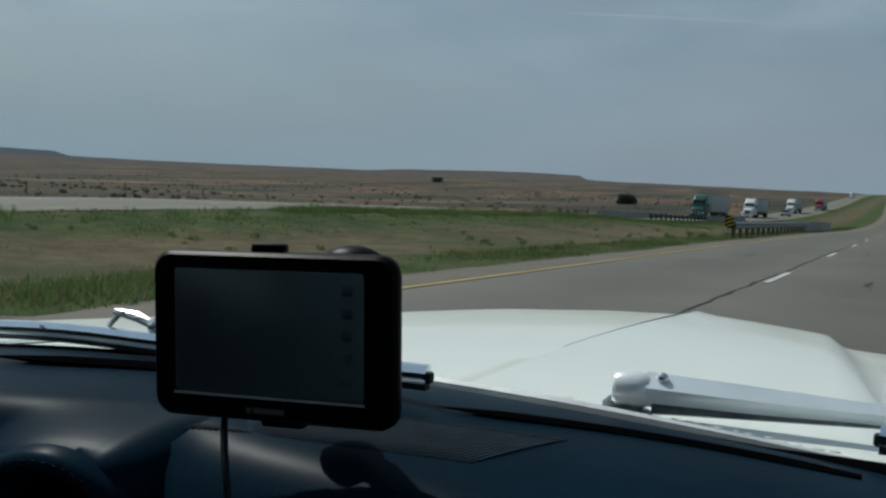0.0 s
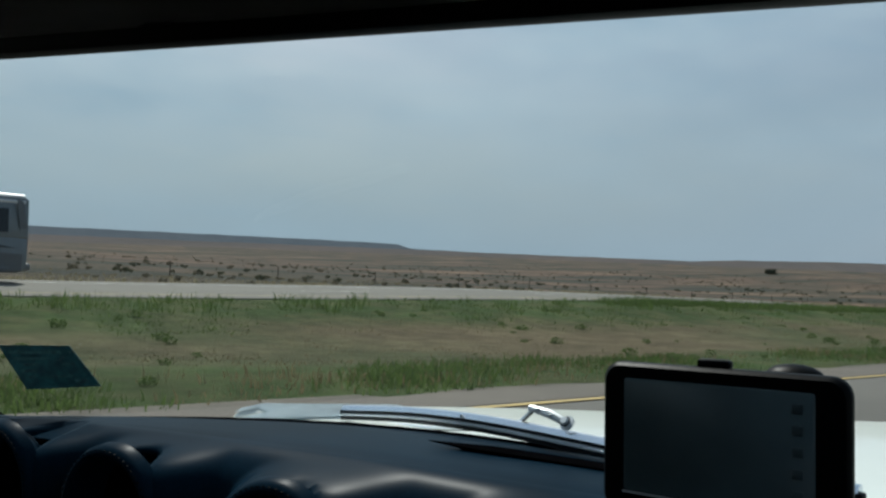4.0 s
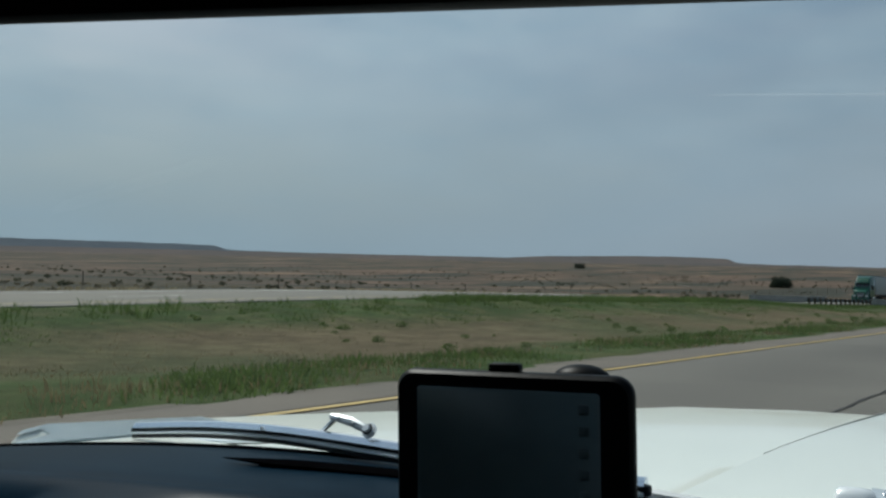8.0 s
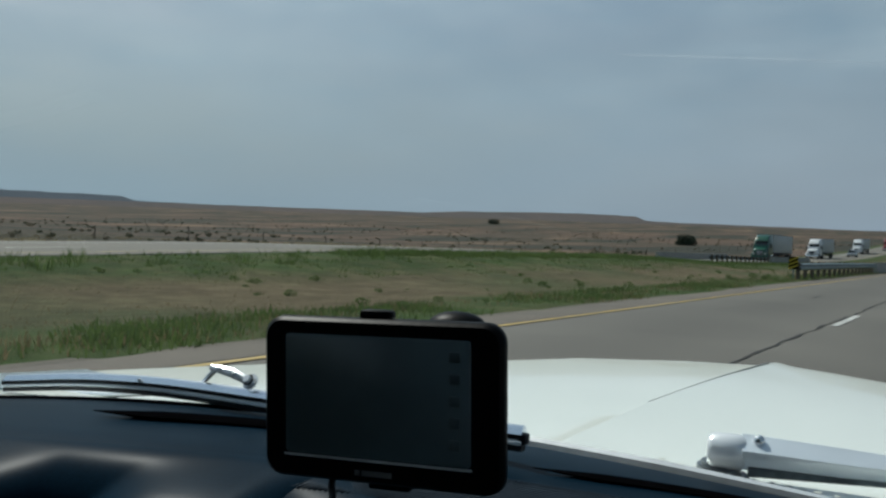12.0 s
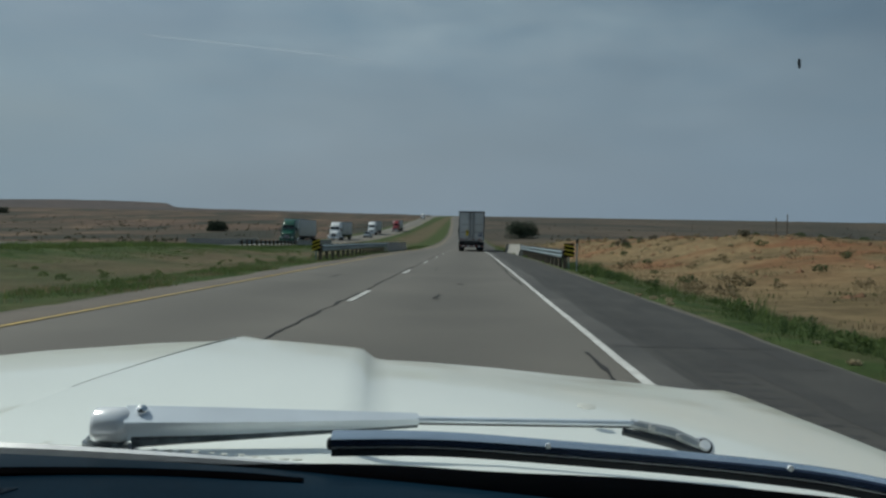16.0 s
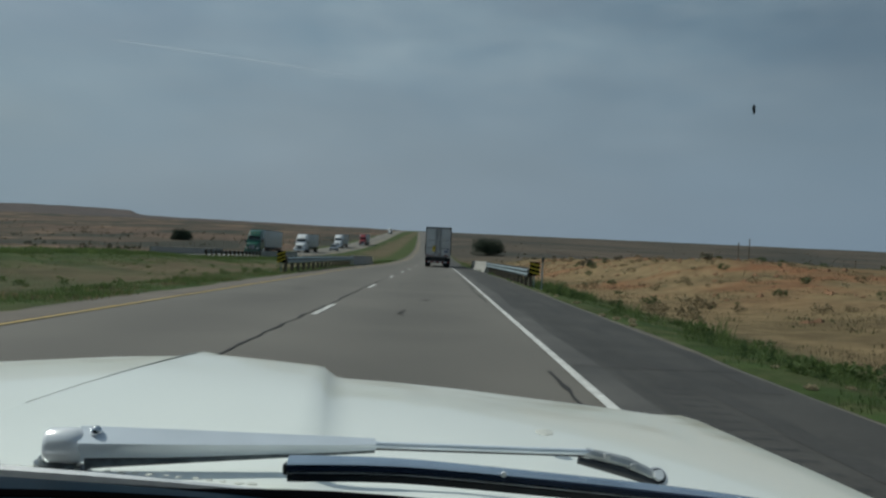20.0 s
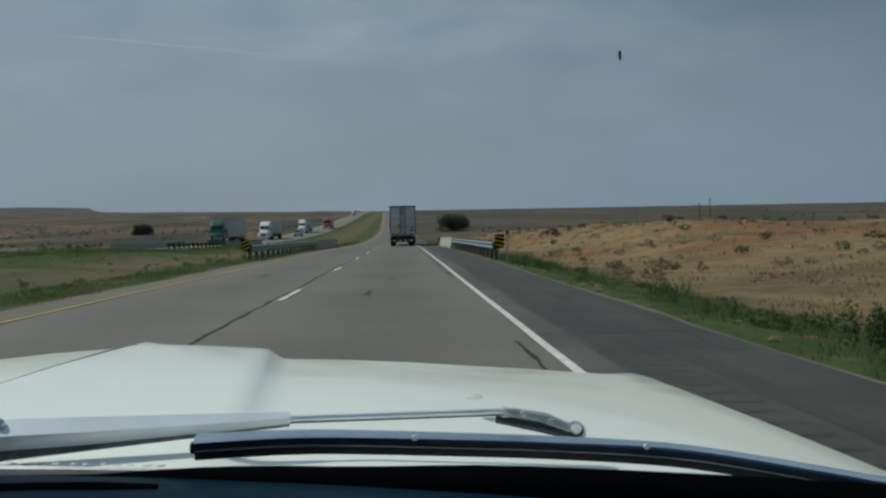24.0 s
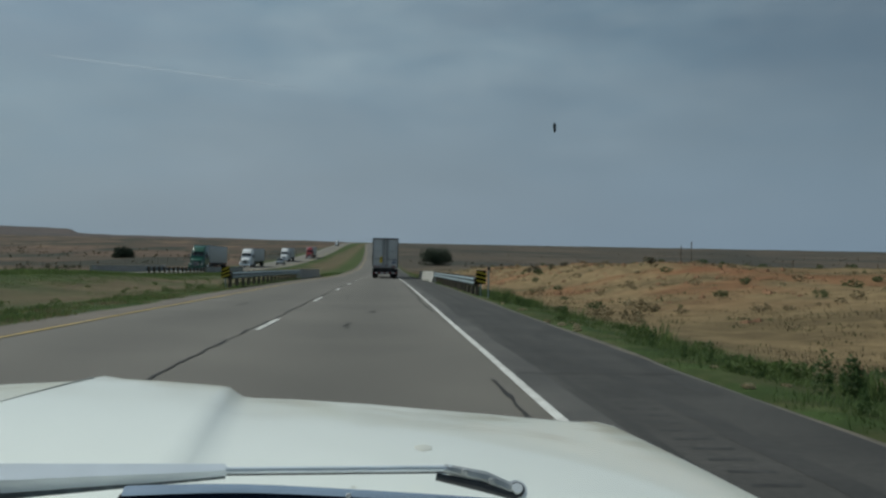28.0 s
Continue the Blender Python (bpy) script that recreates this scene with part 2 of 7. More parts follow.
M = dict(
    paint=material("cream_white_car_paint", (0.87, 0.895, 0.835), 0.28, vary=0.03, scale=2.2, fine=14, spec=0.5, coat=0.35, second=(0.83, 0.855, 0.79)),
    chrome=material("chrome", (0.78, 0.80, 0.82), 0.12, 1.0, 0.05, 6, 40),
    polished=material("bright_polished_steel", (0.90, 0.92, 0.94), 0.2, 0.25, 0.04, 6, 40),
    dark_chrome=material("dull_dark_chrome", (0.20, 0.22, 0.23), 0.3, 0.7, 0.25, 30, 120),
    mirror_steel=material("mirror_polished_steel", (0.80, 0.85, 0.92), 0.13, 0.95, 0.05, 6, 40),
    bright_strip=material("worn_bright_strip", (0.93, 0.93, 0.92), 0.22, 0.6, 0.08, 20, 90),
    brushed=material("brushed_steel", (0.84, 0.90, 0.96), 0.3, 0.25, 0.06, 6, 60),
    vinyl_rib=material("grey_blue_grille_vinyl", (0.036, 0.050, 0.066), 0.5, vary=0.15, ior=1.1),
    pale_steel=material("pale_brushed_metal", (0.52, 0.60, 0.65), 0.3, 0.75, 0.05, 4, 60),
    dull_steel=material("dull_pressed_steel", (0.50, 0.52, 0.53), 0.4, 0.3, 0.12, 60, 300),
    rubber=material("black_rubber", (0.008, 0.010, 0.013), 0.4, vary=0.2, ior=1.35),
    # navy colour stands in for dark reflections in the chrome blade
    navy_reflect=material("navy_reflection_metal", (0.012, 0.020, 0.042), 0.25, vary=0.2, ior=1.35),
    vinyl=material("dark_blue_black_vinyl", (0.0052, 0.0180, 0.0325), 0.33, vary=0.2, scale=5, fine=420, bump=0.004, ior=1.066),
    vinyl_matt=material("black_vinyl_matt", (0.004, 0.005, 0.007), 0.6, vary=0.2, fine=200, bump=0.1, ior=1.1),
    black=material("matt_black", (0.0025, 0.0025, 0.003), 0.8, vary=0.2, ior=1.0),
    plastic=material("black_plastic", (0.003, 0.0035, 0.004), 0.42, vary=0.15, fine=200, bump=0.02, ior=1.14),
    screen=material("dark_screen", (0.094, 0.138, 0.153), 0.35, vary=0.25, scale=7, fine=5, spec=0.5),
    screen_icon=material("faint_screen_icon", (0.074, 0.106, 0.116), 0.35, vary=0.2, scale=40),
    screen_line=material("silver_trim", (0.55, 0.57, 0.58), 0.4, 0.3),
    lettering=material("grey_lettering", (0.10, 0.105, 0.108), 0.5),
    headliner=material("grey_headliner", (0.04, 0.04, 0.042), 0.9, vary=0.1),
    leather=material("dark_seat_vinyl", (0.02, 0.02, 0.024), 0.5, vary=0.2),
    card=material("teal_sticker", (0.04, 0.17, 0.18), 0.5, vary=0.25, scale=60, fine=300),
    card_mark=material("pale_teal_print", (0.09, 0.25, 0.25), 0.5, vary=0.3, scale=90, fine=300),
    asphalt=material("worn_grey_concrete_asphalt", (0.121, 0.111, 0.095), 0.85, vary=0.12, scale=0.35, fine=22, bump=0.25, second=(0.100, 0.092, 0.079), lanes=0.10),
    left_edge=material("dusty_brown_shoulder", (0.140, 0.117, 0.093), 0.9, vary=0.15, scale=0.6, fine=25, bump=0.3, second=(0.110, 0.094, 0.076)),
    worn_edge=material("worn_shoulder_edge", (0.088, 0.083, 0.077), 0.88, vary=0.18, scale=0.7, fine=25, bump=0.3, second=(0.055, 0.053, 0.050)),
    shoulder=material("dark_shoulder_asphalt", (0.053, 0.050, 0.045), 0.88, vary=0.25, scale=0.6, fine=18, bump=0.4, second=(0.030, 0.0285, 0.026)),
    shoulder_dark=material("dark_tar_streak", (0.042, 0.040, 0.037), 0.88, vary=0.25, scale=0.9, fine=20, bump=0.3, second=(0.028, 0.027, 0.025)),
    pale_road=material("pale_worn_concrete", (0.150, 0.138, 0.115), 0.9, vary=0.1, scale=0.3, fine=15, second=(0.128, 0.118, 0.098)),
    rumble=material("scuffed_groove", (0.047, 0.046, 0.044), 0.9, vary=0.3),
    seal=material("black_crack_sealant", (0.022, 0.021, 0.020), 0.9, vary=0.25, scale=3),
    white_line=material("white_road_paint", (0.60, 0.60, 0.57), 0.75, vary=0.2, scale=3, fine=30, second=(0.42, 0.41, 0.39)),
    yellow_line=material("yellow_road_paint", (0.46, 0.32, 0.095), 0.75, vary=0.2, scale=2, fine=30, second=(0.34, 0.255, 0.11)),
    gravel=material("pale_gravel", (0.135, 0.115, 0.09), 0.95, vary=0.2, scale=1.2, fine=18, bump=0.4),
    galvanised=material("galvanised_steel", (0.30, 0.36, 0.38), 0.45, 0.7, 0.12, 3, 25),
    timber=material("weathered_timber_post", (0.15, 0.12, 0.09), 0.9, vary=0.25, fine=40, bump=0.3),
    concrete=material("weathered_concrete", (0.36, 0.35, 0.32), 0.9, vary=0.14, scale=1.0, fine=20, bump=0.2),
    trailer=material("dull_white_trailer_panel", (0.50, 0.51, 0.50), 0.45, 0.0, 0.06, 0.8, 9, second=(0.42, 0.43, 0.42)),
    trailer_dark=material("dark_steel_frame", (0.05, 0.053, 0.058), 0.5, 0.3, 0.2),
    dirt_smear=material("grimy_white_panel", (0.30, 0.30, 0.29), 0.6, vary=0.15, scale=3),
    tyre=material("tyre_rubber", (0.014, 0.014, 0.015), 0.85, vary=0.2),
    rim=material("alloy_rim", (0.12, 0.125, 0.13), 0.4, 0.6),
    glass_dark=material("dark_vehicle_glass", (0.012, 0.016, 0.019), 0.12, vary=0.05, spec=0.6),
    glass_pale=material("pale_windscreen", (0.10, 0.13, 0.14), 0.12, vary=0.05, spec=0.8),
    silver=material("silver_paint", (0.21, 0.235, 0.25), 0.3, 0.2, 0.04, coat=0.4),
    white=material("white_vehicle_paint", (0.72, 0.73, 0.73), 0.3, vary=0.03, coat=0.3),
    grey_paint=material("grey_lower_paint", (0.15, 0.16, 0.17), 0.35, vary=0.04, coat=0.3),
    tan_silver=material("pewter_paint", (0.22, 0.23, 0.21), 0.3, 0.2, 0.04, coat=0.3),
    green_paint=material("dark_green_paint", (0.006, 0.075, 0.045), 0.28, vary=0.05, coat=0.4),
    red_paint=material("red_paint", (0.26, 0.022, 0.025), 0.28, vary=0.05, coat=0.4),
    red_lens=material("red_lens", (0.20, 0.015, 0.012), 0.3),
    lamp_lens=material("clear_lamp_lens", (0.6, 0.6, 0.58), 0.15),
    amber=material("amber_lens", (0.6, 0.25, 0.03), 0.3),
    yellow_sign=material("yellow_sign", (0.62, 0.46, 0.03), 0.5, vary=0.05),
    blue_mark=material("blue_lettering", (0.05, 0.08, 0.18), 0.5),
    grass_green=material("lush_verge_grass", (0.105, 0.15, 0.05), 0.9, vary=0.12, scale=0.25, fine=3, second=(0.08, 0.118, 0.037), random_shade=0.18, thin=0.5),
    grass_dry=material("dry_straw_grass", (0.21, 0.168, 0.098), 0.9, vary=0.12, scale=0.2, fine=3, second=(0.165, 0.135, 0.075), random_shade=0.16, thin=0.5),
    grass_olive=material("olive_weeds", (0.118, 0.128, 0.062), 0.9, vary=0.12, scale=0.2, fine=3, second=(0.088, 0.106, 0.047), random_shade=0.16, thin=0.5),
    olive_scrub=material("olive_scrub_leaves", (0.075, 0.078, 0.048), 0.95, vary=0.15, scale=0.1, fine=2, second=(0.056, 0.060, 0.037), random_shade=0.2, thin=0.4),
    weed_green=material("dark_weed_leaves", (0.07, 0.118, 0.036), 0.85, vary=0.15, scale=0.4, fine=4, second=(0.042, 0.072, 0.022), random_shade=0.3, thin=0.4),
    straw=material("pale_straw", (0.40, 0.345, 0.22), 0.9, vary=0.12, scale=0.3, fine=3, second=(0.25, 0.21, 0.125), random_shade=0.2, thin=0.4),
    scrub=material("dusty_scrub", (0.135, 0.118, 0.085), 0.95, vary=0.15, scale=0.1, fine=2, second=(0.115, 0.105, 0.075), random_shade=0.12, thin=0.5),
    bush=material("roadside_bush_leaves", (0.085, 0.112, 0.048), 0.9, vary=0.15, scale=0.4, fine=4, second=(0.06, 0.085, 0.032), random_shade=0.3, thin=0.4),
    dry_bush=material("dry_tan_bush", (0.27, 0.21, 0.12), 0.9, vary=0.15, scale=0.4, fine=4, second=(0.15, 0.125, 0.07), random_shade=0.25, thin=0.4),
    leaves=material("dark_tree_leaves", (0.032, 0.052, 0.024), 0.8, vary=0.2, random_shade=0.4),
    bark=material("tree_bark", (0.09, 0.07, 0.05), 0.95, vary=0.2, bump=0.4),
    # blue-grey air haze is mixed into this rock colour
    mesa=material("haze_tinted_mesa_rock", (0.105, 0.118, 0.135), 1.0, vary=0.06, scale=0.004, fine=0.03, spec=0.0, second=(0.090, 0.104, 0.122)),
    # brown earth, greyed in its colour to stand for distance haze
    ridge=material("haze_greyed_brown_ridge", (0.125, 0.108, 0.103), 1.0, vary=0.08, scale=0.004, fine=0.04, spec=0.0, second=(0.105, 0.098, 0.097)),
    
    bug=material("dark_speck", (0.045, 0.055, 0.06), 0.8),
    orange_stone=material("orange_sandstone", (0.26, 0.14, 0.075), 0.95, vary=0.2, scale=2, fine=12, random_shade=0.3),
    dull_spot=material("spot_and_reflection_grey", (0.62, 0.63, 0.58), 0.6, vary=0.1, fine=90),
)

# hood paint with uneven road dust near its front lip
hood_paint = material("dusty_cream_hood_paint", (0.87, 0.895, 0.835), 0.28, vary=0.03, scale=2.2, fine=14, spec=0.5, coat=0.35, second=(0.83, 0.855, 0.79))
hn, hl = hood_paint.node_tree.nodes, hood_paint.node_tree.links
hb = hn["Principled BSDF"]
clean = hb.inputs["Base Color"].links[0].from_socket
hco, hsep, hno, hedge, hpatch, hmul, hmix = (hn.new(k) for k in ("ShaderNodeTexCoord", "ShaderNodeSeparateXYZ", "ShaderNodeTexNoise", "ShaderNodeMapRange", "ShaderNodeMapRange", "ShaderNodeMath", "ShaderNodeMix"))
hl.new(hco.outputs["Object"], hsep.inputs[0])
hl.new(hco.outputs["Object"], hno.inputs["Vector"])
hno.inputs["Scale"].default_value, hno.inputs["Detail"].default_value = 7.0, 6.0
for node, src, vals in ((hedge, hsep.outputs[1], (1.05, 1.75, 0.0, 1.0)), (hpatch, hno.outputs[0], (0.44, 0.66, 0.0, 1.0))):
    hl.new(src, node.inputs[0])
    for i, v in enumerate(vals):
        node.inputs[i + 1].default_value = v
hmul.operation = "MULTIPLY"
hl.new(hedge.outputs[0], hmul.inputs[0])
hl.new(hpatch.outputs[0], hmul.inputs[1])
hmix.data_type = "RGBA"
hl.new(hmul.outputs[0], hmix.inputs[0])
hl.new(clean, hmix.inputs[6])
hmix.inputs[7].default_value = (0.50, 0.47, 0.37, 1)
hl.new(hmix.outputs[2], hb.inputs["Base Color"])

# thin cloud lets light through
vapour = bpy.data.materials.new("contrail_vapour")
vapour.use_nodes = True
vn, vl = vapour.node_tree.nodes, vapour.node_tree.links
vn.clear()
vt, vd, vx, vo = vn.new("ShaderNodeBsdfTranslucent"), vn.new("ShaderNodeBsdfTransparent"), vn.new("ShaderNodeMixShader"), vn.new("ShaderNodeOutputMaterial")
vt.inputs[0].default_value, vx.inputs[0].default_value = (0.95, 0.95, 0.95, 1), 0.86
vl.new(vt.outputs[0], vx.inputs[1]), vl.new(vd.outputs[0], vx.inputs[2]), vl.new(vx.outputs[0], vo.inputs[0])

# windscreen glass: mostly clear, with a weak mirror
glass = bpy.data.materials.new("windscreen_glass")
glass.use_nodes = True
gn, gl = glass.node_tree.nodes, glass.node_tree.links
gn.clear()
gt, gg, gm, go = gn.new("ShaderNodeBsdfTransparent"), gn.new("ShaderNodeBsdfGlossy"), gn.new("ShaderNodeMixShader"), gn.new("ShaderNodeOutputMaterial")
gt.inputs[0].default_value, gg.inputs["Roughness"].default_value = (0.93, 0.955, 0.945, 1), 0.03
gm.inputs[0].default_value = 0.035
gl.new(gt.outputs[0], gm.inputs[1]), gl.new(gg.outputs[0], gm.inputs[2]), gl.new(gm.outputs[0], go.inputs[0])
mirror_glass = bpy.data.materials.new("mirror_glass")
mirror_glass.use_nodes = True
mb = mirror_glass.node_tree.nodes["Principled BSDF"]
mb.inputs["Metallic"].default_value, mb.inputs["Roughness"].default_value, mb.inputs["Base Color"].default_value = 1.0, 0.02, (0.8, 0.8, 0.8, 1)

# ---- mesh tools ----


def smoothed(me, angle=40):
    for p in me.polygons:
        p.use_smooth = True
    me.set_sharp_from_angle(angle=radians(angle))


def part(name, bm, mat, parent=None, label="", smooth=True):
    me = bpy.data.meshes.new(name)
    bmesh.ops.recalc_face_normals(bm, faces=bm.faces)
    bm.to_mesh(me)
    bm.free()
    if mat is not None:
        me.materials.append(mat)
    if smooth:
        smoothed(me)
    ob = new(name, me)
    ob.parent = parent
    return tagged(ob, label)


def thing(name, place, label, category, group="", turn=0.0):
    ob = new(name)
    ob.empty_display_size = 0.1
    ob.matrix_basis = pose(*place, 0, 0, turn)
    return tagged(ob, label, category, group)


def fast(name, verts, faces, mat, parent=None, smooth=False):
    me = bpy.data.meshes.new(name)
    me.from_pydata(verts, [], faces)
    me.materials.append(mat)
    if smooth:
        smoothed(me, 60)
    ob = new(name, me)
    ob.parent = parent
    return ob


def box(c, s, bevel=0.0, bm=None, turn=None):
    """A box of size s at c with bevelled edges, added to bm."""
    own = bmesh.new()
    bmesh.ops.create_cube(own, size=1.0)
    bmesh.ops.scale(own, vec=s, verts=own.verts)
    if bevel:
        bmesh.ops.bevel(own, geom=own.edges[:], offset=bevel, segments=2, affect="EDGES", profile=0.5)
    if turn is not None:
        bmesh.ops.transform(own, matrix=turn, verts=own.verts)
    bmesh.ops.translate(own, vec=c, verts=own.verts)
    return merge(bm, own)


def merge(bm, own):
    if bm is None:
        return own
    me = bpy.data.meshes.new("join")
    own.to_mesh(me)
    own.free()
    bm.from_mesh(me)
    bpy.data.meshes.remove(me)
    return bm


def cyl(c, r, h, axis="z", seg=20, r2=None, bm=None, bevel=0.0):
    own = bmesh.new()
    bmesh.ops.create_cone(own, cap_ends=True, segments=seg, radius1=r, radius2=r if r2 is None else r2, depth=h)
    if bevel:
        bmesh.ops.bevel(own, geom=[e for e in own.edges if len(e.link_faces) == 2 and any(len(f.verts) > 4 for f in e.link_faces)], offset=bevel, segments=2, affect="EDGES")
    rot = {"z": Matrix(), "x": Matrix.Rotation(math.pi / 2, 4, "Y"), "y": Matrix.Rotation(-math.pi / 2, 4, "X")}[axis]
    bmesh.ops.transform(own, matrix=Matrix.Translation(c) @ rot, verts=own.verts)
    return merge(bm, own)


def loft(rings, cap=True, closed=True, bm=None):
    """A skin over rings of points."""
    bm = bm or bmesh.new()
    vs = [[bm.verts.new(p) for p in ring] for ring in rings]
    n = len(rings[0])
    for a, b in zip(vs, vs[1:]):
        for i in range(n if closed else n - 1):
            j = (i + 1) % n
            try:
                bm.faces.new((a[i], a[j], b[j], b[i]))
            except ValueError:
                pass
    if cap and closed:
        bm.faces.new(vs[0][::-1])
        bm.faces.new(vs[-1])
    return bm


def tube(points, r, seg=8, bm=None, flat=1.0):
    """A round bar along points; r may be a list."""
    pts = [Vector([float(q) for q in p]) for p in points]
    rs = [float(q) for q in r] if isinstance(r, (list, tuple)) else [float(r)] * len(pts)
    rings = []
    for i, p in enumerate(pts):
        d = (pts[min(i + 1, len(pts) - 1)] - pts[max(i - 1, 0)]).normalized()
        side = d.cross(Vector((0, 0, 1)))
        side = side.normalized() if side.length > 1e-4 else Vector((1, 0, 0))
        up = side.cross(d)
        rings.append([p + rs[i] * (math.cos(a) * side + flat * math.sin(a) * up) for a in (2 * math.pi * k / seg for k in range(seg))])
    return loft(rings, bm=bm)


def round_ring(y, hw, z0, z1, r=0.12, k=4, top=1.0):
    """An upright rounded rectangle across x at y; top: width of the upper edge against the lower one."""
    out = []
    for cx, cz, a0 in ((1, 1, 0), (-1, 1, 90), (-1, -1, 180), (1, -1, 270)):
        w = hw * (top if cz > 0 else 1.0)
        for i in range(k + 1):
            a = radians(a0 + 90 * i / k)
            out.append((cx * (w - r) + r * math.cos(a), y, (z1 - r if cz > 0 else z0 + r) + r * math.sin(a)))
    return out


def plate(corners, thick, bm=None):
    """A flat four-sided plate with thickness."""
    c = [Vector(p) for p in corners]
    n = (c[1] - c[0]).cross(c[3] - c[0]).normalized() * thick
    return loft([c, [p - n for p in c]], bm=bm)

# ---- the lie of the land ----
RIGHT_LINE, LANE_LINE, LEFT_LINE = 1.5, -2.1, -5.55
ROAD_L, ROAD_R, SHOULDER_R = -6.45, 1.72, 3.6
FAR_L, FAR_R = -33.0, -22.6
_KY = np.array([-400, -150, -60, 0, 60, 120, 190, 300, 450, 700, 1000, 1600, 5200], float)
_KZ = np.array([5.0, 3.2, 1.5, 0, -1.55, -3.3, -4.6, -5.0, -4.0, -1.8, 0.0, 0.8, 1.6], float)
_KM = np.gradient(_KZ, _KY)


def road_z(y):
    """Height of the carriageway along the road."""
    y = min(max(y, -399.0), 5199.0)
    i = int(np.searchsorted(_KY, y, side="right")) - 1
    h = _KY[i + 1] - _KY[i]
    s = (y - _KY[i]) / h
    return float((2 * s**3 - 3 * s**2 + 1) * _KZ[i] + (s**3 - 2 * s**2 + s) * h * _KM[i] + (-2 * s**3 + 3 * s**2) * _KZ[i + 1] + (s**3 - s**2) * h * _KM[i + 1])


_BX = np.array([0.0, 1.5, 2.2, 2.3, 1.0, -4.0, -10.0])
_BY = np.array([0.0, 120.0, 200.0, 300.0, 480.0, 900.0, 5200.0])


def bend(y):
    """Sideways drift of the road: a little to the right, then back to the left far off."""
    return 0.0125 * y if y < 120 else float(np.interp(y, _BY, _BX))


def step(a, b, v):
    s = min(max((v - a) / (b - a), 0.0), 1.0)
    return s * s * (3 - 2 * s)


def far_lift(y):
    """The opposite carriageway climbs a little over the near one for a stretch."""
    return 0.42 * step(2, 34, y) * (1 - step(56, 84, y))


def side_z(x, y):
    """Height of the ground against the carriageway at the same y."""
    if FAR_L <= x <= FAR_R:
        return -0.09 + far_lift(y)
    if ROAD_L - 0.35 <= x <= SHOULDER_R + 0.12:
        return -0.09
    near = noise.noise((x * 0.35, y * 0.35, 3.1)) * 0.05
    if FAR_R < x < ROAD_L:
        s = (x - FAR_R) / (ROAD_L - FAR_R)
        return -0.03 - 0.38 * math.sin(math.pi * s) ** 2 + near + far_lift(y) * (1 - step(0.0, 0.75, s))
    if x < FAR_L:
        d = FAR_L - x
        z = -0.05 - 0.5 * step(0, 9, d) + near * step(0, 10, d) * 2
        z += step(20, 200, d) * (1.1 * noise.noise((x * 0.012, y * 0.012, 7.7)) + 0.35 * noise.noise((x * 0.05, y * 0.05, 1.7)))
        z += far_lift(y) * (1 - step(2, 70, d))
        return z + 0.0038 * max(0.0, d - 60) * (1 - 0.6 * step(1200, 3000, d))
    d = x - SHOULDER_R
    z = -0.03 - 0.28 * step(0.3, 3.0, d) * (1 - step(5.0, 11.0, d)) + near * step(0, 4, d)
    bank = step(5.0, 14.0, d) * (1 - 0.6 * step(26, 60, d))
    z += bank * (0.25 + 1.25 * step(26, 60, y) * (1 - step(130, 190, y))) * (1 + 0.35 * noise.noise((x * 0.12, y * 0.1, 5.0)))
    z += bank * 0.22 * noise.noise((x * 0.5, y * 0.5, 9.0))
    return z + step(20, 200, d) * (0.9 * noise.noise((x * 0.012, y * 0.012, 2.2)) + 0.3 * noise.noise((x * 0.05, y * 0.05, 4.7)))


def ground_z(x, y):
    return road_z(y) + side_z(x, y)


def spaced(a, b, first, grow, most):
    out, h = [a], first
    while out[-1] < b:
        out.append(min(b, out[-1] + h))
        h = min(h * grow, most)
    return out


YS = [-y for y in spaced(2.0, 300.0, 2.0, 1.25, 60)[::-1]] + [v for v in spaced(0.0, 5000.0, 1.6, 1.022, 160)]
XS = ([-x for x in spaced(34.0, 4600.0, 2.0, 1.13, 220)[::-1]] + [-33.05, -32.9, -28, -22.7, -22.5] + [-22.5 + 1.1 * i for i in range(1, 14)]
      + [-7.4, -7.12, -7.0, -3, 1, 3.7, 3.88, 4.3] + [4.3 + 0.9 * i for i in range(1, 22)] + spaced(24.5, 4600.0, 2.2, 1.14, 220))
XS = sorted(set(round(x, 3) for x in XS))

ground_mat = bpy.data.materials.new("prairie_ground")
ground_mat.use_nodes = True
n_, l_ = ground_mat.node_tree.nodes, ground_mat.node_tree.links
gb = n_["Principled BSDF"]
gb.inputs["Roughness"].default_value, gb.inputs["Specular IOR Level"].default_value = 1.0, 0.1
gco = n_.new("ShaderNodeTexCoord")
gsep = n_.new("ShaderNodeSeparateXYZ")
l_.new(gco.outputs["Object"], gsep.inputs[0])


def gnoise(scale, detail=5.0, rough=0.55):
    n = n_.new("ShaderNodeTexNoise")
    n.inputs["Scale"].default_value, n.inputs["Detail"].default_value, n.inputs["Roughness"].default_value = scale, detail, rough
    l_.new(gco.outputs["Object"], n.inputs["Vector"])
    return n.outputs[0]


def gmap(src, a, b, c=0.0, d=1.0):
    n = n_.new("ShaderNodeMapRange")
    n.interpolation_type = "SMOOTHSTEP"
    for i, v in enumerate((a, b, c, d)):
        n.inputs[i + 1].default_value = v
    l_.new(src, n.inputs[0])
    return n.outputs[0]


def gmath(op, a, b):
    n = n_.new("ShaderNodeMath")
    n.operation = op
    for i, v in enumerate((a, b)):
        if isinstance(v, (int, float)):
            n.inputs[i].default_value = v
        else:
            l_.new(v, n.inputs[i])
    return n.outputs[0]


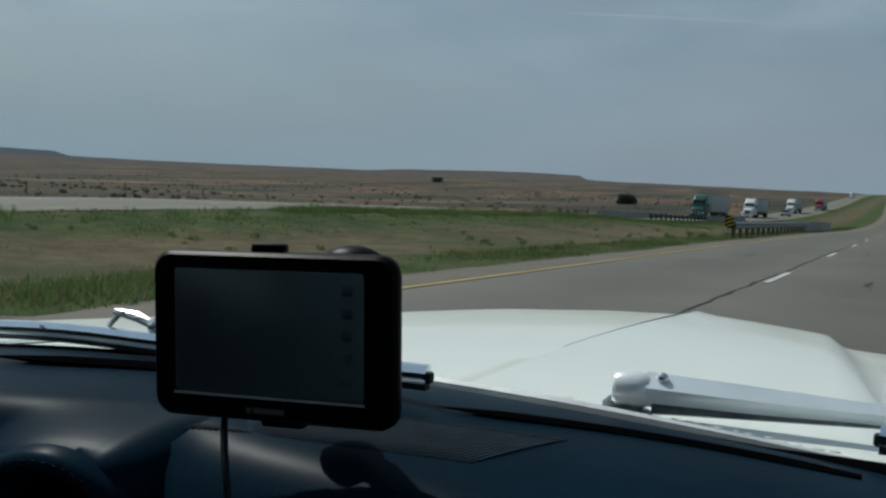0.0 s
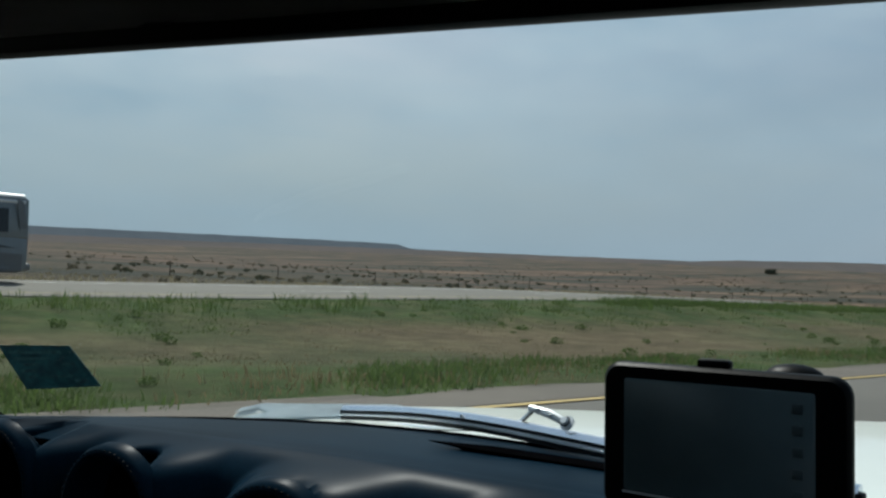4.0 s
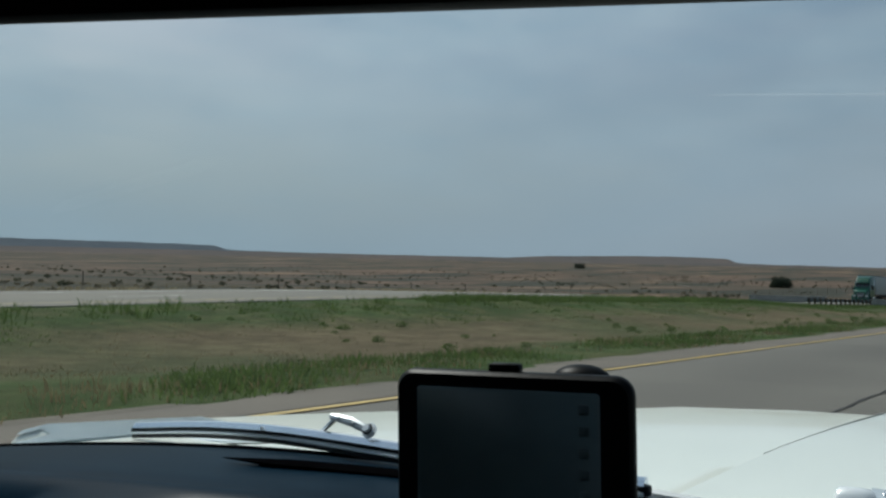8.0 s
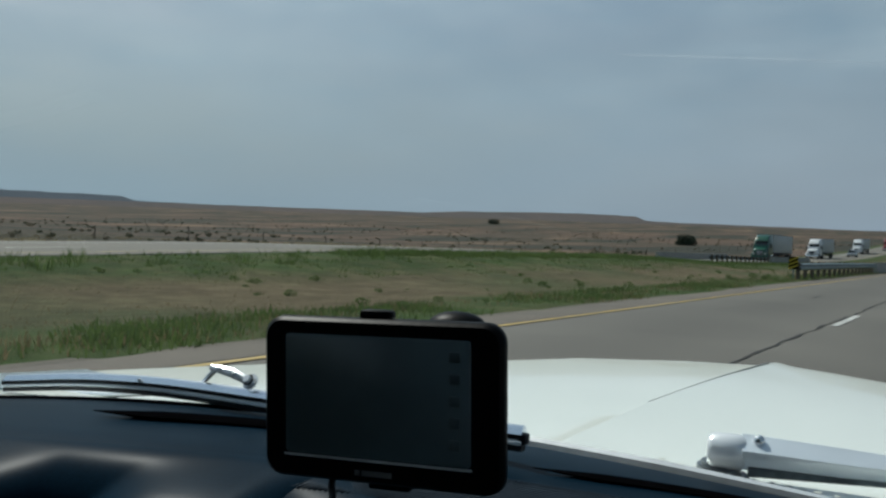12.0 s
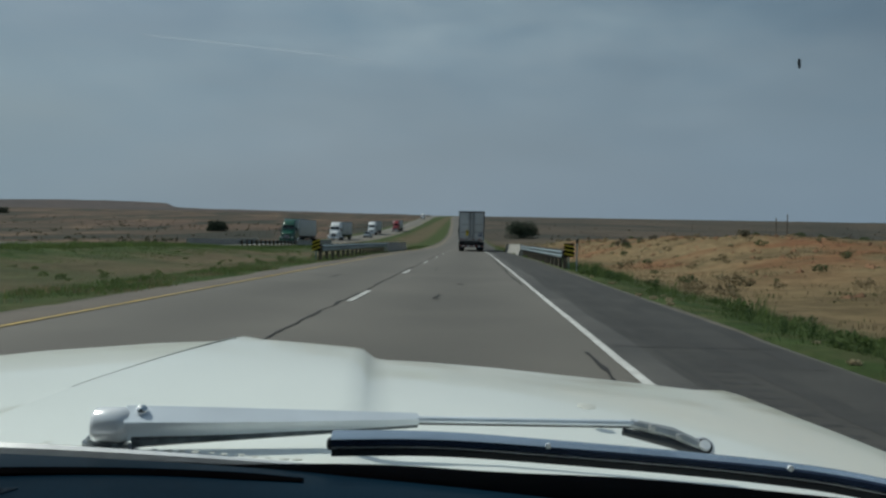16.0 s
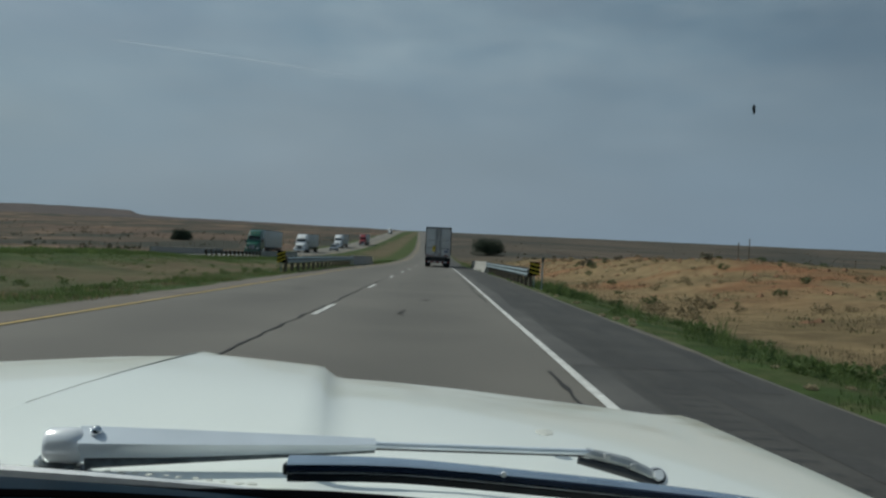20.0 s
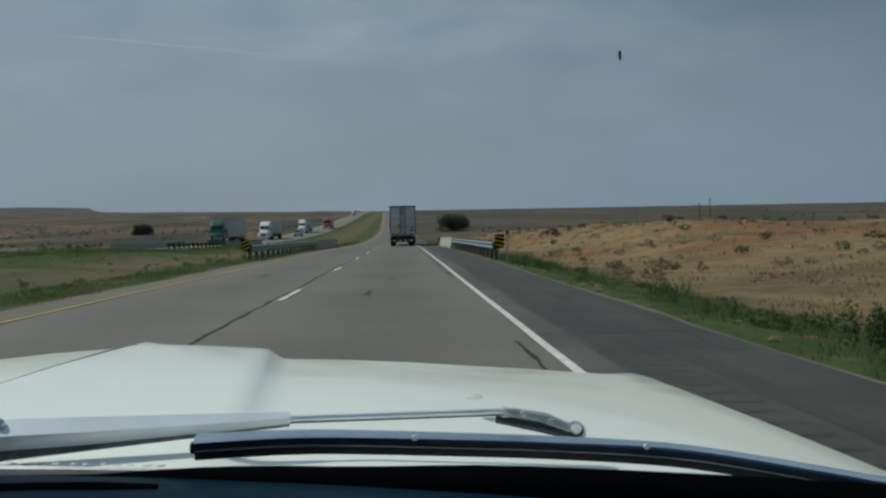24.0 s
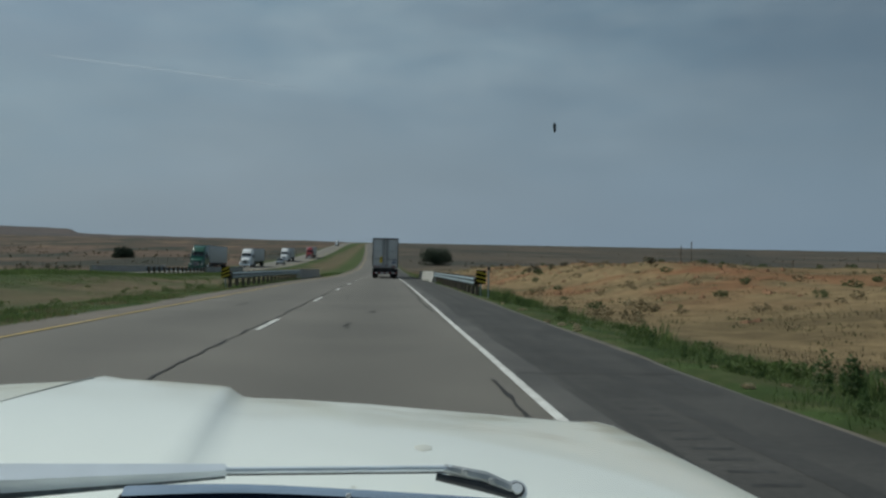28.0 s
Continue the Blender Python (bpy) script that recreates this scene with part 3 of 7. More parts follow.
def gmix(f, a, b):
    n = n_.new("ShaderNodeMix")
    n.data_type = "RGBA"
    l_.new(f, n.inputs[0])
    for i, v in ((6, a), (7, b)):
        if isinstance(v, tuple):
            n.inputs[i].default_value = (*v, 1)
        else:
            l_.new(v, n.inputs[i])
    return n.outputs[2]


gx, gy = gsep.outputs[0], gsep.outputs[1]
wob = gmath("MULTIPLY", gmath("SUBTRACT", gnoise(0.16), 0.5), 7.0)
gxw = gmath("ADD", gx, wob)
dry = gmix(gmap(gnoise(0.09), 0.42, 0.66), (0.122, 0.098, 0.060), (0.072, 0.082, 0.040))
field_l = gmix(gmap(gnoise(0.012, 8.0, 0.62), 0.42, 0.58), (0.125, 0.086, 0.064), (0.070, 0.062, 0.047))
field_l = gmix(gmap(gnoise(0.18, 6.0, 0.7), 0.56, 0.68), field_l, (0.066, 0.064, 0.046))
gmapd, gband = n_.new("ShaderNodeMapping"), n_.new("ShaderNodeTexNoise")
gmapd.inputs["Scale"].default_value = (0.035, 0.007, 0.0)
l_.new(gco.outputs["Object"], gmapd.inputs[0])
l_.new(gmapd.outputs[0], gband.inputs["Vector"])
gband.inputs["Scale"].default_value, gband.inputs["Detail"].default_value = 1.0, 6.0
field_l = gmix(gmap(gband.outputs[0], 0.50, 0.57), field_l, (0.050, 0.050, 0.041))
field_l = gmix(gmap(gband.outputs[0], 0.42, 0.37), field_l, (0.175, 0.122, 0.084))
field_r = gmix(gmap(gnoise(0.05, 8.0, 0.62), 0.4, 0.6), (0.215, 0.155, 0.084), (0.140, 0.106, 0.058))
field_r = gmix(gmap(gnoise(0.25, 6.0, 0.7), 0.58, 0.7), field_r, (0.095, 0.092, 0.05))
orange = gmath("MULTIPLY", gmap(gnoise(0.11, 6.0), 0.47, 0.6), gmath("MULTIPLY", gmap(gx, 6.0, 13.0), gmath("MULTIPLY", gmap(gx, 34.0, 20.0), gmath("MULTIPLY", gmap(gy, 24.0, 44.0), gmap(gy, 170.0, 120.0)))))
field_r = gmix(orange, field_r, (0.21, 0.105, 0.055))
far_dark = gmap(gy, 105.0, 240.0)
field_r = gmix(far_dark, field_r, gmix(gmap(gnoise(0.01, 8.0), 0.4, 0.6), (0.098, 0.080, 0.062), (0.056, 0.055, 0.047)))
lush = gmix(gmap(gnoise(0.8), 0.4, 0.65), (0.048, 0.074, 0.025), (0.078, 0.087, 0.038))
col = gmix(gmap(gxw, -36.0, -33.0), field_l, dry)
col = gmix(gmap(gx, 4.5, 8.5), col, field_r)
col = gmix(gmap(gxw, -15.5, -19.0), col, gmix(gmap(gxw, -36.5, -33.5), field_l, lush))
col = gmix(gmath("MULTIPLY", gmap(gxw, -11.0, -8.0), gmap(gx, 7.5, 5.2)), col, lush)
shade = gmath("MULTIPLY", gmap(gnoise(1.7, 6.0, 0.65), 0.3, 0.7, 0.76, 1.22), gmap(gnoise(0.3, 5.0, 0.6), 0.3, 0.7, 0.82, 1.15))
gbump = n_.new("ShaderNodeBump")
gbump.inputs["Strength"].default_value, gbump.inputs["Distance"].default_value = 0.7, 0.12
l_.new(gnoise(3.2, 8.0, 0.75), gbump.inputs["Height"])
l_.new(gbump.outputs[0], gb.inputs["Normal"])
gsc = n_.new("ShaderNodeVectorMath")
gsc.operation = "SCALE"
l_.new(col, gsc.inputs[0])
l_.new(shade, gsc.inputs["Scale"])
l_.new(gsc.outputs[0], gb.inputs["Base Color"])

gv = [(x + bend(y), y, ground_z(x, y)) for y in YS for x in XS]
nx = len(XS)
gf = [(j * nx + i, j * nx + i + 1, (j + 1) * nx + i + 1, (j + 1) * nx + i) for j in range(len(YS) - 1) for i in range(nx - 1)]
tagged(fast("ground", gv, gf, ground_mat, smooth=True), "dry prairie ground with green strips beside the road", "ground", kind="structure")


def strip(name, x0, x1, lift, mat, y0=-300.0, y1=5000.0, parent=None, ys=None, wave=0.0, seed=0.0):
    """A flat band along the road that follows its height."""
    ys = ys or sorted(set([y0, y1] + [y for y in YS if y0 < y < y1]))
    v, f = [], []
    for y in ys:
        w = wave * (noise.noise((seed, y * 0.22, 0.5)) + 0.4 * noise.noise((seed, y * 1.1, 2.5)))
        z = road_z(y) + lift + (far_lift(y) if x1 < -20 else 0.0)
        w += bend(y)
        v += [(x0 + w, y, z), (x1 + w, y, z)]
    f = [(2 * i, 2 * i + 1, 2 * i + 3, 2 * i + 2) for i in range(len(ys) - 1)]
    return fast(name, v, f, mat, parent)


def slab(name, x0, x1, mat, label, category="road"):
    """A carriageway slab with sides."""
    v, f = [], []
    for y in YS:
        z = road_z(y) + (far_lift(y) if x1 < -20 else 0.0)
        w = bend(y)
        v += [(px + w, py, pz) for px, py, pz in ((x0 - 0.05, y, z - 0.1), (x0, y, z - 0.012), (x0 + 0.1, y, z), (x1 - 0.1, y, z), (x1, y, z - 0.012), (x1 + 0.05, y, z - 0.1))]
    for j in range(len(YS) - 1):
        for i in range(5):
            a = 6 * j + i
            f.append((a, a + 1, a + 7, a + 6))
    return tagged(fast(name, v, f, mat), label, category, kind="structure")


road = slab("road", ROAD_L, SHOULDER_R, M["asphalt"], "worn grey two-lane highway carriageway with lane markings")
shoulder_strip = tagged(strip("road_shoulder", RIGHT_LINE + 0.06, SHOULDER_R - 0.08, 0.004, M["shoulder"], wave=0.03, seed=9), "dark asphalt hard shoulder beside the white line", "road shoulder", kind="structure")
far_road = slab("opposite_road", FAR_L + 0.1, FAR_R - 0.1, M["pale_road"], "pale grey carriageway for oncoming traffic across the median")
strip("left_edge", ROAD_L + 0.1, LEFT_LINE - 0.12, 0.005, M["left_edge"], parent=road, wave=0.08, seed=15)
strip("worn_edge", RIGHT_LINE + 0.03, RIGHT_LINE + 0.42, 0.0065, M["worn_edge"], parent=shoulder_strip, wave=0.10, seed=12)
for k, (sx, sw, y0_, y1_) in enumerate(((2.02, 0.10, 3.0, 26.0), (2.62, 0.22, 4.0, 60.0), (2.30, 0.08, 30.0, 95.0), (3.18, 0.26, 8.0, 44.0), (2.95, 0.12, 50.0, 140.0))):
    strip("tar_streak", sx, sx + sw, 0.0058 + 0.0003 * k, M["shoulder_dark"], y0_, y1_, shoulder_strip, ys=[y0_ + (y1_ - y0_) * i / 90 for i in range(91)], wave=0.14, seed=50 + 3 * k)
strip("edge_line", RIGHT_LINE - 0.045, RIGHT_LINE + 0.05, 0.012, M["white_line"], parent=road, wave=0.01)
strip("yellow_edge_line", LEFT_LINE - 0.05, LEFT_LINE + 0.05, 0.012, M["yellow_line"], parent=road, wave=0.012, seed=2)
FINE = [0.5 * i for i in range(0, 260)] + [130 + 4 * i for i in range(1, 60)]


def crack(x0, y0, y1, wide, seed, parent):
    """An irregular tarred crack along the road."""
    v, y = [], y0
    while y < y1:
        w = wide * max(0.15, 0.75 + 1.3 * noise.noise((seed, y * 0.9, 3.0)) + 0.8 * noise.noise((seed, y * 4.0, 6.0)))
        x = x0 + 0.09 * noise.noise((seed, y * 0.25, 0.5)) + 0.05 * noise.noise((seed, y * 1.6, 2.5)) + bend(y)
        v += [(x - w / 2, y, road_z(y) + 0.008), (x + w / 2, y, road_z(y) + 0.008)]
        y += 0.22 if y < 40 else 0.8 if y < 120 else 3.0
    fast("crack_seal", v, [(2 * i, 2 * i + 1, 2 * i + 3, 2 * i + 2) for i in range(len(v) // 2 - 1)], M["seal"], parent)


crack(LANE_LINE - 0.11, 0.0, 360.0, 0.05, 4.0, road)
crack(RIGHT_LINE - 0.21, 5.0, 9.0, 0.06, 6.0, road)
crack(RIGHT_LINE - 0.20, 22.0, 62.0, 0.045, 7.0, road)
for i in range(40):
    y = 3.2 + 12.2 * i
    strip("lane_dash", LANE_LINE - 0.05, LANE_LINE + 0.06, 0.012, M["white_line"], y, y + 3.05, road)
for k, (x0, x1, y) in enumerate(((1.6, 3.45, 9.5), (-0.9, -0.6, 14.0), (1.6, 3.45, 26.0), (1.6, 3.45, 47.0), (-1.8, 1.4, 60.0))):
    pts = [(x0 + (x1 - x0) * i / 14, y + 0.12 * noise.noise((i * 0.6, k, 0)), 0) for i in range(15)]
    v = [(px + bend(py), py + s * 0.012, road_z(py) + 0.01) for px, py, _ in pts for s in (-1, 1)]
    fast("crack_seal", v, [(2 * i, 2 * i + 1, 2 * i + 3, 2 * i + 2) for i in range(14)], M["seal"], shoulder_strip if x0 > 1 else road)
for k, (x0, y0, ln, wd) in enumerate(((-0.6, 16.0, 1.8, 0.05), (-1.2, 30.0, 3.5, 0.04), (0.6, 44.0, 5.0, 0.05), (-3.9, 24.0, 2.4, 0.05), (-4.6, 52.0, 4.0, 0.05), (0.9, 74.0, 6.0, 0.06), (-0.2, 21.5, 0.5, 0.16))):
    v = []
    for i in range(13):
        s = i / 12
        y = y0 + ln * s
        w = wd * (0.35 + math.sin(math.pi * s)) * (0.7 + 0.5 * noise.noise((i * 0.9, k, 1.0)))
        x = x0 + 0.14 * noise.noise((i * 0.35, k * 3.0, 0.0)) + bend(y)
        v += [(x - w / 2, y, road_z(y) + 0.008), (x + w / 2, y, road_z(y) + 0.008)]
    fast("tar_patch", v, [(2 * i, 2 * i + 1, 2 * i + 3, 2 * i + 2) for i in range(12)], M["seal"], road)
for i in range(60):
    y = 2.0 + 0.32 * i
    strip("rumble_groove", 2.15, 2.45, 0.0055, M["rumble"], y, y + 0.07, shoulder_strip)
strip("yellow_edge_line", FAR_R - 1.3, FAR_R - 1.16, 0.012, M["yellow_line"], parent=far_road)
strip("edge_line", FAR_L + 2.3, FAR_L + 2.44, 0.012, M["white_line"], parent=far_road)
for i in range(30):
    y = -20 + 12.2 * i
    strip("lane_dash", -27.0, -26.88, 0.012, M["white_line"], y, y + 3.05, far_road)
tagged(strip("gravel_edge", SHOULDER_R - 0.06, SHOULDER_R + 0.14, -0.03, M["gravel"], wave=0.16, seed=3), "pale gravel edge along the shoulder", "gravel", kind="structure")
tagged(strip("gravel_edge", ROAD_L - 0.3, ROAD_L + 0.02, -0.03, M["gravel"], wave=0.06, seed=8), "pale gravel edge beside the yellow line", "gravel", kind="structure")

# ---- distant ridges and mesas ----


def ridge_line(name, bearings, far, deep, mat, label, rough=0.06, base=-14.0, tall=None):
    """A long flat-topped rise: bearings to the left of the road with heights in degrees over eye level."""
    v, f, ns = [], [], 140
    a0, a1 = bearings[0][0], bearings[-1][0]
    bs, hs = [b for b, _ in bearings], [h for _, h in bearings]
    for i in range(ns):
        b = a0 + (a1 - a0) * i / (ns - 1)
        h = float(np.interp(b, bs, hs)) + rough * noise.noise((b * 1.3, far * 0.01, 0.4)) * 0.4
        for dist, frac in ((far - deep, 0.0), (far - 0.55 * deep, 0.45), (far - 0.2 * deep, 0.62), (far, 1.0), (far + 260, 0.98)):
            top = 1.2 + far * math.tan(radians(h))
            z = base + (top - base) * frac
            v.append((-dist * math.sin(radians(b)), dist * math.cos(radians(b)), z))
    for i in range(ns - 1):
        for j in range(4):
            a = 5 * i + j
            f.append((a, a + 1, a + 6, a + 5))
    return tagged(fast(name, v, f, mat, smooth=True), label, "hill", kind="structure")


# ridge colour carries the haze over these brown rises
ridge_line("backdrop_mesa", [(14.5, 0.05), (16.6, 0.2), (18.3, 0.26), (18.8, 0.5), (21, 0.58), (25, 0.6), (30, 0.5), (33, 0.34), (36, 0.2)], 3300, 500, M["ridge"], "low flat-topped mesa, brown greyed for haze, on the horizon")
# distance haze comes from the blue-grey rock colour alone
ridge_line("backdrop_mesa", [(40, 0.2), (46, 0.4), (51, 0.5), (51.6, 0.75), (56, 0.85), (62, 0.9), (70, 0.95), (84, 0.98), (96, 0.8)], 3900, 500, M["mesa"], "mesa tinted blue-grey for haze on the horizon")
ridge_line("backdrop_ridge", [(2, 0.03), (12, 0.15), (22, 0.27), (34, 0.36), (50, 0.42), (70, 0.46), (95, 0.46)], 2600, 700, M["ridge"], "long low ridge, brown greyed for haze, under the mesas")
ridge_line("backdrop_ridge", [(-75, 0.12), (-50, 0.06), (-30, 0.04), (-10, 0.02), (3, 0.0)], 4300, 500, M["mesa"], "flat rise tinted blue-grey for haze along the horizon")

# ---- the car from which one looks ----
XC = -0.32


def base_y(d):
    """Foot of the windscreen, across the car."""
    return 0.578 - 0.25 * d * d - (0.5 * d**4 + 0.02 * step(0.0, -0.3, d) if d < 0 else 0.0)


car = thing("vintage_car", (XC, 0.0, 0.0), "cream-white vintage car with chrome wipers on the highway lane", "car")


def cp(name, bm, mat, label="", parent=None):
    """A part of the car from a mesh in world places."""
    bmesh.ops.translate(bm, vec=(-XC, 0, 0), verts=bm.verts)
    return part(name, bm, mat, parent or car, label)


COLS = [(0.0, 0.943, 0.0, 0.992), (0.006, 0.942, 0.006, 0.9915), (0.03, 0.938, 0.03, 0.989), (0.10, 0.933, 0.15, 0.988), (0.19, 0.924, 0.28, 0.987), (0.206, 0.921, 0.303, 0.9865), (0.216, 0.913, 0.313, 0.983), (0.228, 0.904, 0.327, 0.9795), (0.245, 0.901, 0.345, 0.978), (0.32, 0.895, 0.42, 0.975),
        (0.45, 0.880, 0.52, 0.967), (0.60, 0.857, 0.64, 0.956), (0.74, 0.834, 0.77, 0.940), (0.86, 0.812, 0.88, 0.922), (0.93, 0.804, 0.945, 0.902), (0.975, 0.790, 0.985, 0.875), (0.995, 0.73, 1.0, 0.82), (1.0, 0.5, 1.005, 0.55)]
LEFT = [(0.004, 0.936, 0.004, 0.989), (0.03, 0.934, 0.03, 0.988), (0.16, 0.925, 0.18, 0.985), (0.38, 0.899, 0.42, 0.978), (0.60, 0.858, 0.64, 0.970), (0.74, 0.826, 0.77, 0.971), (0.86, 0.814, 0.88, 0.977), (0.93, 0.80, 0.945, 0.968), (0.975, 0.785, 0.985, 0.935), (0.995, 0.73, 1.0, 0.86), (1.0, 0.5, 1.005, 0.55)]
COLS = [(-a, b, -c, d) for a, b, c, d in LEFT[::-1]] + COLS
rings = []
for df, zf, dr, zr in COLS:
    dfc = min(abs(df), 0.97)
    y1, y0 = 1.50 + 0.33 * (dfc / 0.96) ** 1.7, base_y(max(-1.02, min(1.02, dr))) + 0.012
    yc = 0.34 + 0.22 * step(0.55, 0.85, -dr) if dr < -0.55 else y0
    s0 = max(0.0, (yc - y0) / (y1 - y0))
    line = []
    for k in range(25):
        s = s0 + (1 - s0) * k / 24
        line.append((XC + dr + (df - dr) * s, y0 + (y1 - y0) * s, zr + (zf - zr) * s + 0.010 * math.sin(math.pi * s)))
    if s0 > 0:      # rounded rear end of the driver's side fender
        x, y, z = line[0]
        line[0:1] = [(x, y - 0.012, z - 0.10), (x, y - 0.012, z - 0.02), (x, y - 0.006, z - 0.006), (x, y + 0.004, z)]
    else:
        x, y, z = line[0]
        line[0:1] = [(x, y - 0.0003, z - 0.003), (x, y - 0.0002, z - 0.002), (x, y - 0.0001, z - 0.001), (x, y, z)]
    x, y, z = line[-1]
    line += [(x, y + 0.02, z - 0.006), (x, y + 0.05, z - 0.03), (x, y + 0.07, z - 0.08), (x, y + 0.075, z - 0.3)]
    rings.append(line)
hood = loft(rings, closed=False)
cp("hood", hood, hood_paint, "cream-white hood with a central ridge and raised panel")
# bright metal cap over the rear corner of the driver's side fender
cap = [[(x, y, z + 0.003) for x, y, z in line[2:9]] for line in rings if XC - 0.97 < line[4][0] < XC - 0.50]
cap_bm = loft(cap, closed=False)
bmesh.ops.solidify(cap_bm, geom=cap_bm.faces[:], thickness=0.0015)
cp("fender_cap", cap_bm, M["pale_steel"], "pale bluish metal cap on the fender corner")
cp("hood_seam", tube([(XC - 0.001 + 0.004 * math.sin(s * 3), base_y(0) + 0.25 + (1.49 - base_y(0) - 0.25) * s, 0.9803 - 0.035 * s + 0.0085 * math.sin(math.pi * (0.26 + 0.74 * s))) for s in np.linspace(0, 0.93, 20)], [0.0004 + 0.0004 * s for s in np.linspace(0, 1, 20)], 6), M["dirt_smear"], "thin dark seam along the hood ridge")
# seam between hood and cowl, built-in reflection flecks, and stains
bm = bmesh.new()
for d0, d1 in ((-0.16, 0.34),):
    pts = [(XC + d0 + (d1 - d0) * i / 40, base_y(d0 + (d1 - d0) * i / 40) - 0.003, 0.9930 - 0.02 * min(0.0, d0 + (d1 - d0) * i / 40) ** 2) for i in range(41)]
    tube(pts, [0.0068 - 0.0055 * max(0.0, (i - 20) / 20) for i in range(41)], 8, bm)
cp("windscreen_trim", bm, M["bright_strip"], "thin chrome strip at the foot of the windscreen")
bm = bmesh.new()
def gasket_z(d):
    """Height of the rubber at the foot of the windscreen: low behind the bright strip, higher before the passenger."""
    old = 0.986 - 0.05 * d * d
    return old + (0.979 + 0.009 * step(0.16, 0.36, d) + 0.004 * step(0.38, 0.5, d) - old) * step(-0.16, -0.02, d)


tube([(XC + d, base_y(d) - 0.009, gasket_z(d)) for d in np.linspace(-0.95, 0.95, 65)], 0.012, 10, bm)
cp("windscreen_gasket", bm, M["black"])
# grey flecks imitate the beaded reflections above the chrome strip
bm = bmesh.new()
random.seed(5)
for i in range(34):
    d = -0.08 + 0.0105 * i + random.uniform(-0.001, 0.001)
    bmesh.ops.create_icosphere(bm, subdivisions=1, radius=random.uniform(0.0016, 0.0028), matrix=Matrix.Translation((XC + d, base_y(d) + 0.022 + random.uniform(0, 0.003), 0.992 - 0.03 * d * d)) @ Matrix.Diagonal((1.5, 1.1, 0.3, 1)))
cp("hinge_reflections", bm, M["dull_spot"], "grey flecks standing in for beaded reflections along the rear hood edge")
for x, y, z, r in ((0.187, 0.88, 0.967, 0.011), (-0.04, 0.64, 0.982, 0.004), (-0.236, 0.60, 0.9935, 0.003), (0.02, 1.15, 0.935, 0.006), (0.12, 0.7, 0.977, 0.003)):
    bm = bmesh.new()
    bmesh.ops.create_icosphere(bm, subdivisions=1, radius=r, matrix=Matrix.Translation((x, y, z)) @ Matrix.Diagonal((1, 1.5, 0.15, 1)))
    cp("paint_spot", bm, M["dull_spot"], "dull grey spot on the paint")

# windscreen
bm = bmesh.new()
rows = []
for k in range(7):
    s = k / 6
    rows.append([(XC + d * (1 - 0.16 * s), base_y(d) - 0.008 + (-0.40) * s - 0.02 * math.sin(math.pi * s), 0.992 - 0.05 * d * d * (1 - s) + 0.335 * s) for d in np.linspace(-0.97, 0.97, 33)])
loft(rows, closed=False, bm=bm)
wind = cp("windscreen", bm, glass, "curved clear windscreen")
wind.visible_shadow = False
bm = bmesh.new()
for q in ((0.230, 0.455, 1.2425, 0.0017), (0.2302, 0.455, 1.2405, 0.0014)):
    bmesh.ops.create_icosphere(bm, subdivisions=1, radius=q[3], matrix=Matrix.Translation(q[:3]) @ Matrix.Diagonal((0.6, 0.3, 1.2, 1)))
cp("speck", bm, M["bug"], "dark insect speck on the glass")

# dashboard


def dash_y(d):
    """Rear edge of the padded top."""
    return 0.375 - 0.31 * max(0.0, -d - 0.12)


bm = bmesh.new()
rows = []
for d in np.linspace(-1.02, 1.1, 110):
    d = float(d)
    y0, y1 = base_y(max(-1.0, min(1.0, d))) - 0.004, dash_y(d)
    zt = 1.0 - 0.05 * d * d * (1 if d < 0 else 0.6)
    w = y0 - y1
    rows.append([(XC + d, y0, zt - 0.02), (XC + d, y0 - 0.012, zt - 0.004), (XC + d, y0 - 0.3 * w, zt + 0.001), (XC + d, y0 - 0.6 * w, zt - 0.001), (XC + d, y1 + 0.02 + 0.018 * step(0.03, 0.10, -d), zt - 0.006 + 0.0055 * step(0.03, 0.10, -d)),
                 (XC + d, y1, zt - 0.014)])
    q = step(0.05, 0.13, -d)        # left of the centre the instrument panel takes over
    for (ya, za), (yb, zb) in zip(((-0.022, -0.032), (-0.036, -0.062), (-0.038, -0.10), (-0.02, -0.16), (0.01, -0.36)), ((0.004, -0.022), (0.006, -0.030), (0.012, -0.05), (0.02, -0.19), (0.03, -0.36))):
        rows[-1].append((XC + d, y1 + ya + (yb - ya) * q, zt + za + (zb - za) * q))
loft(rows, closed=False, bm=bm)
dash = cp("dashboard", bm, M["vinyl"], "dark blue-black padded vinyl dashboard")


PODS = [(-0.457, 0.978, 0.057), (-0.648, 0.979, 0.058), (-0.836, 0.978, 0.058), (-1.004, 0.977, 0.058)]
PROUD = 0.034


def panel_point(x, turn, fall):
    """The padded top rolls over into the instrument panel, swelling round each dial and falling back between them."""
    d = x - XC
    R_, zt = 0.055, 1.0 - 0.05 * d * d
    y = dash_y(d) + 0.038 - R_ * math.sin(turn)
    z = zt + 0.0006 - R_ * (1 - math.cos(turn)) * 0.9 - fall
    swell = sink = 0.0
    for px, top, r in PODS:
        rho = math.hypot((x - px) * 1.04, z - (top - r))
        swell = max(swell, (1 - step(r + 0.006, r + 0.042, rho)) * PROUD)
        sink = max(sink, r + 0.003 - rho)
    return (d, y - swell * step(0.25, 0.95, turn) + min(0.06, 3.0 * sink), z)


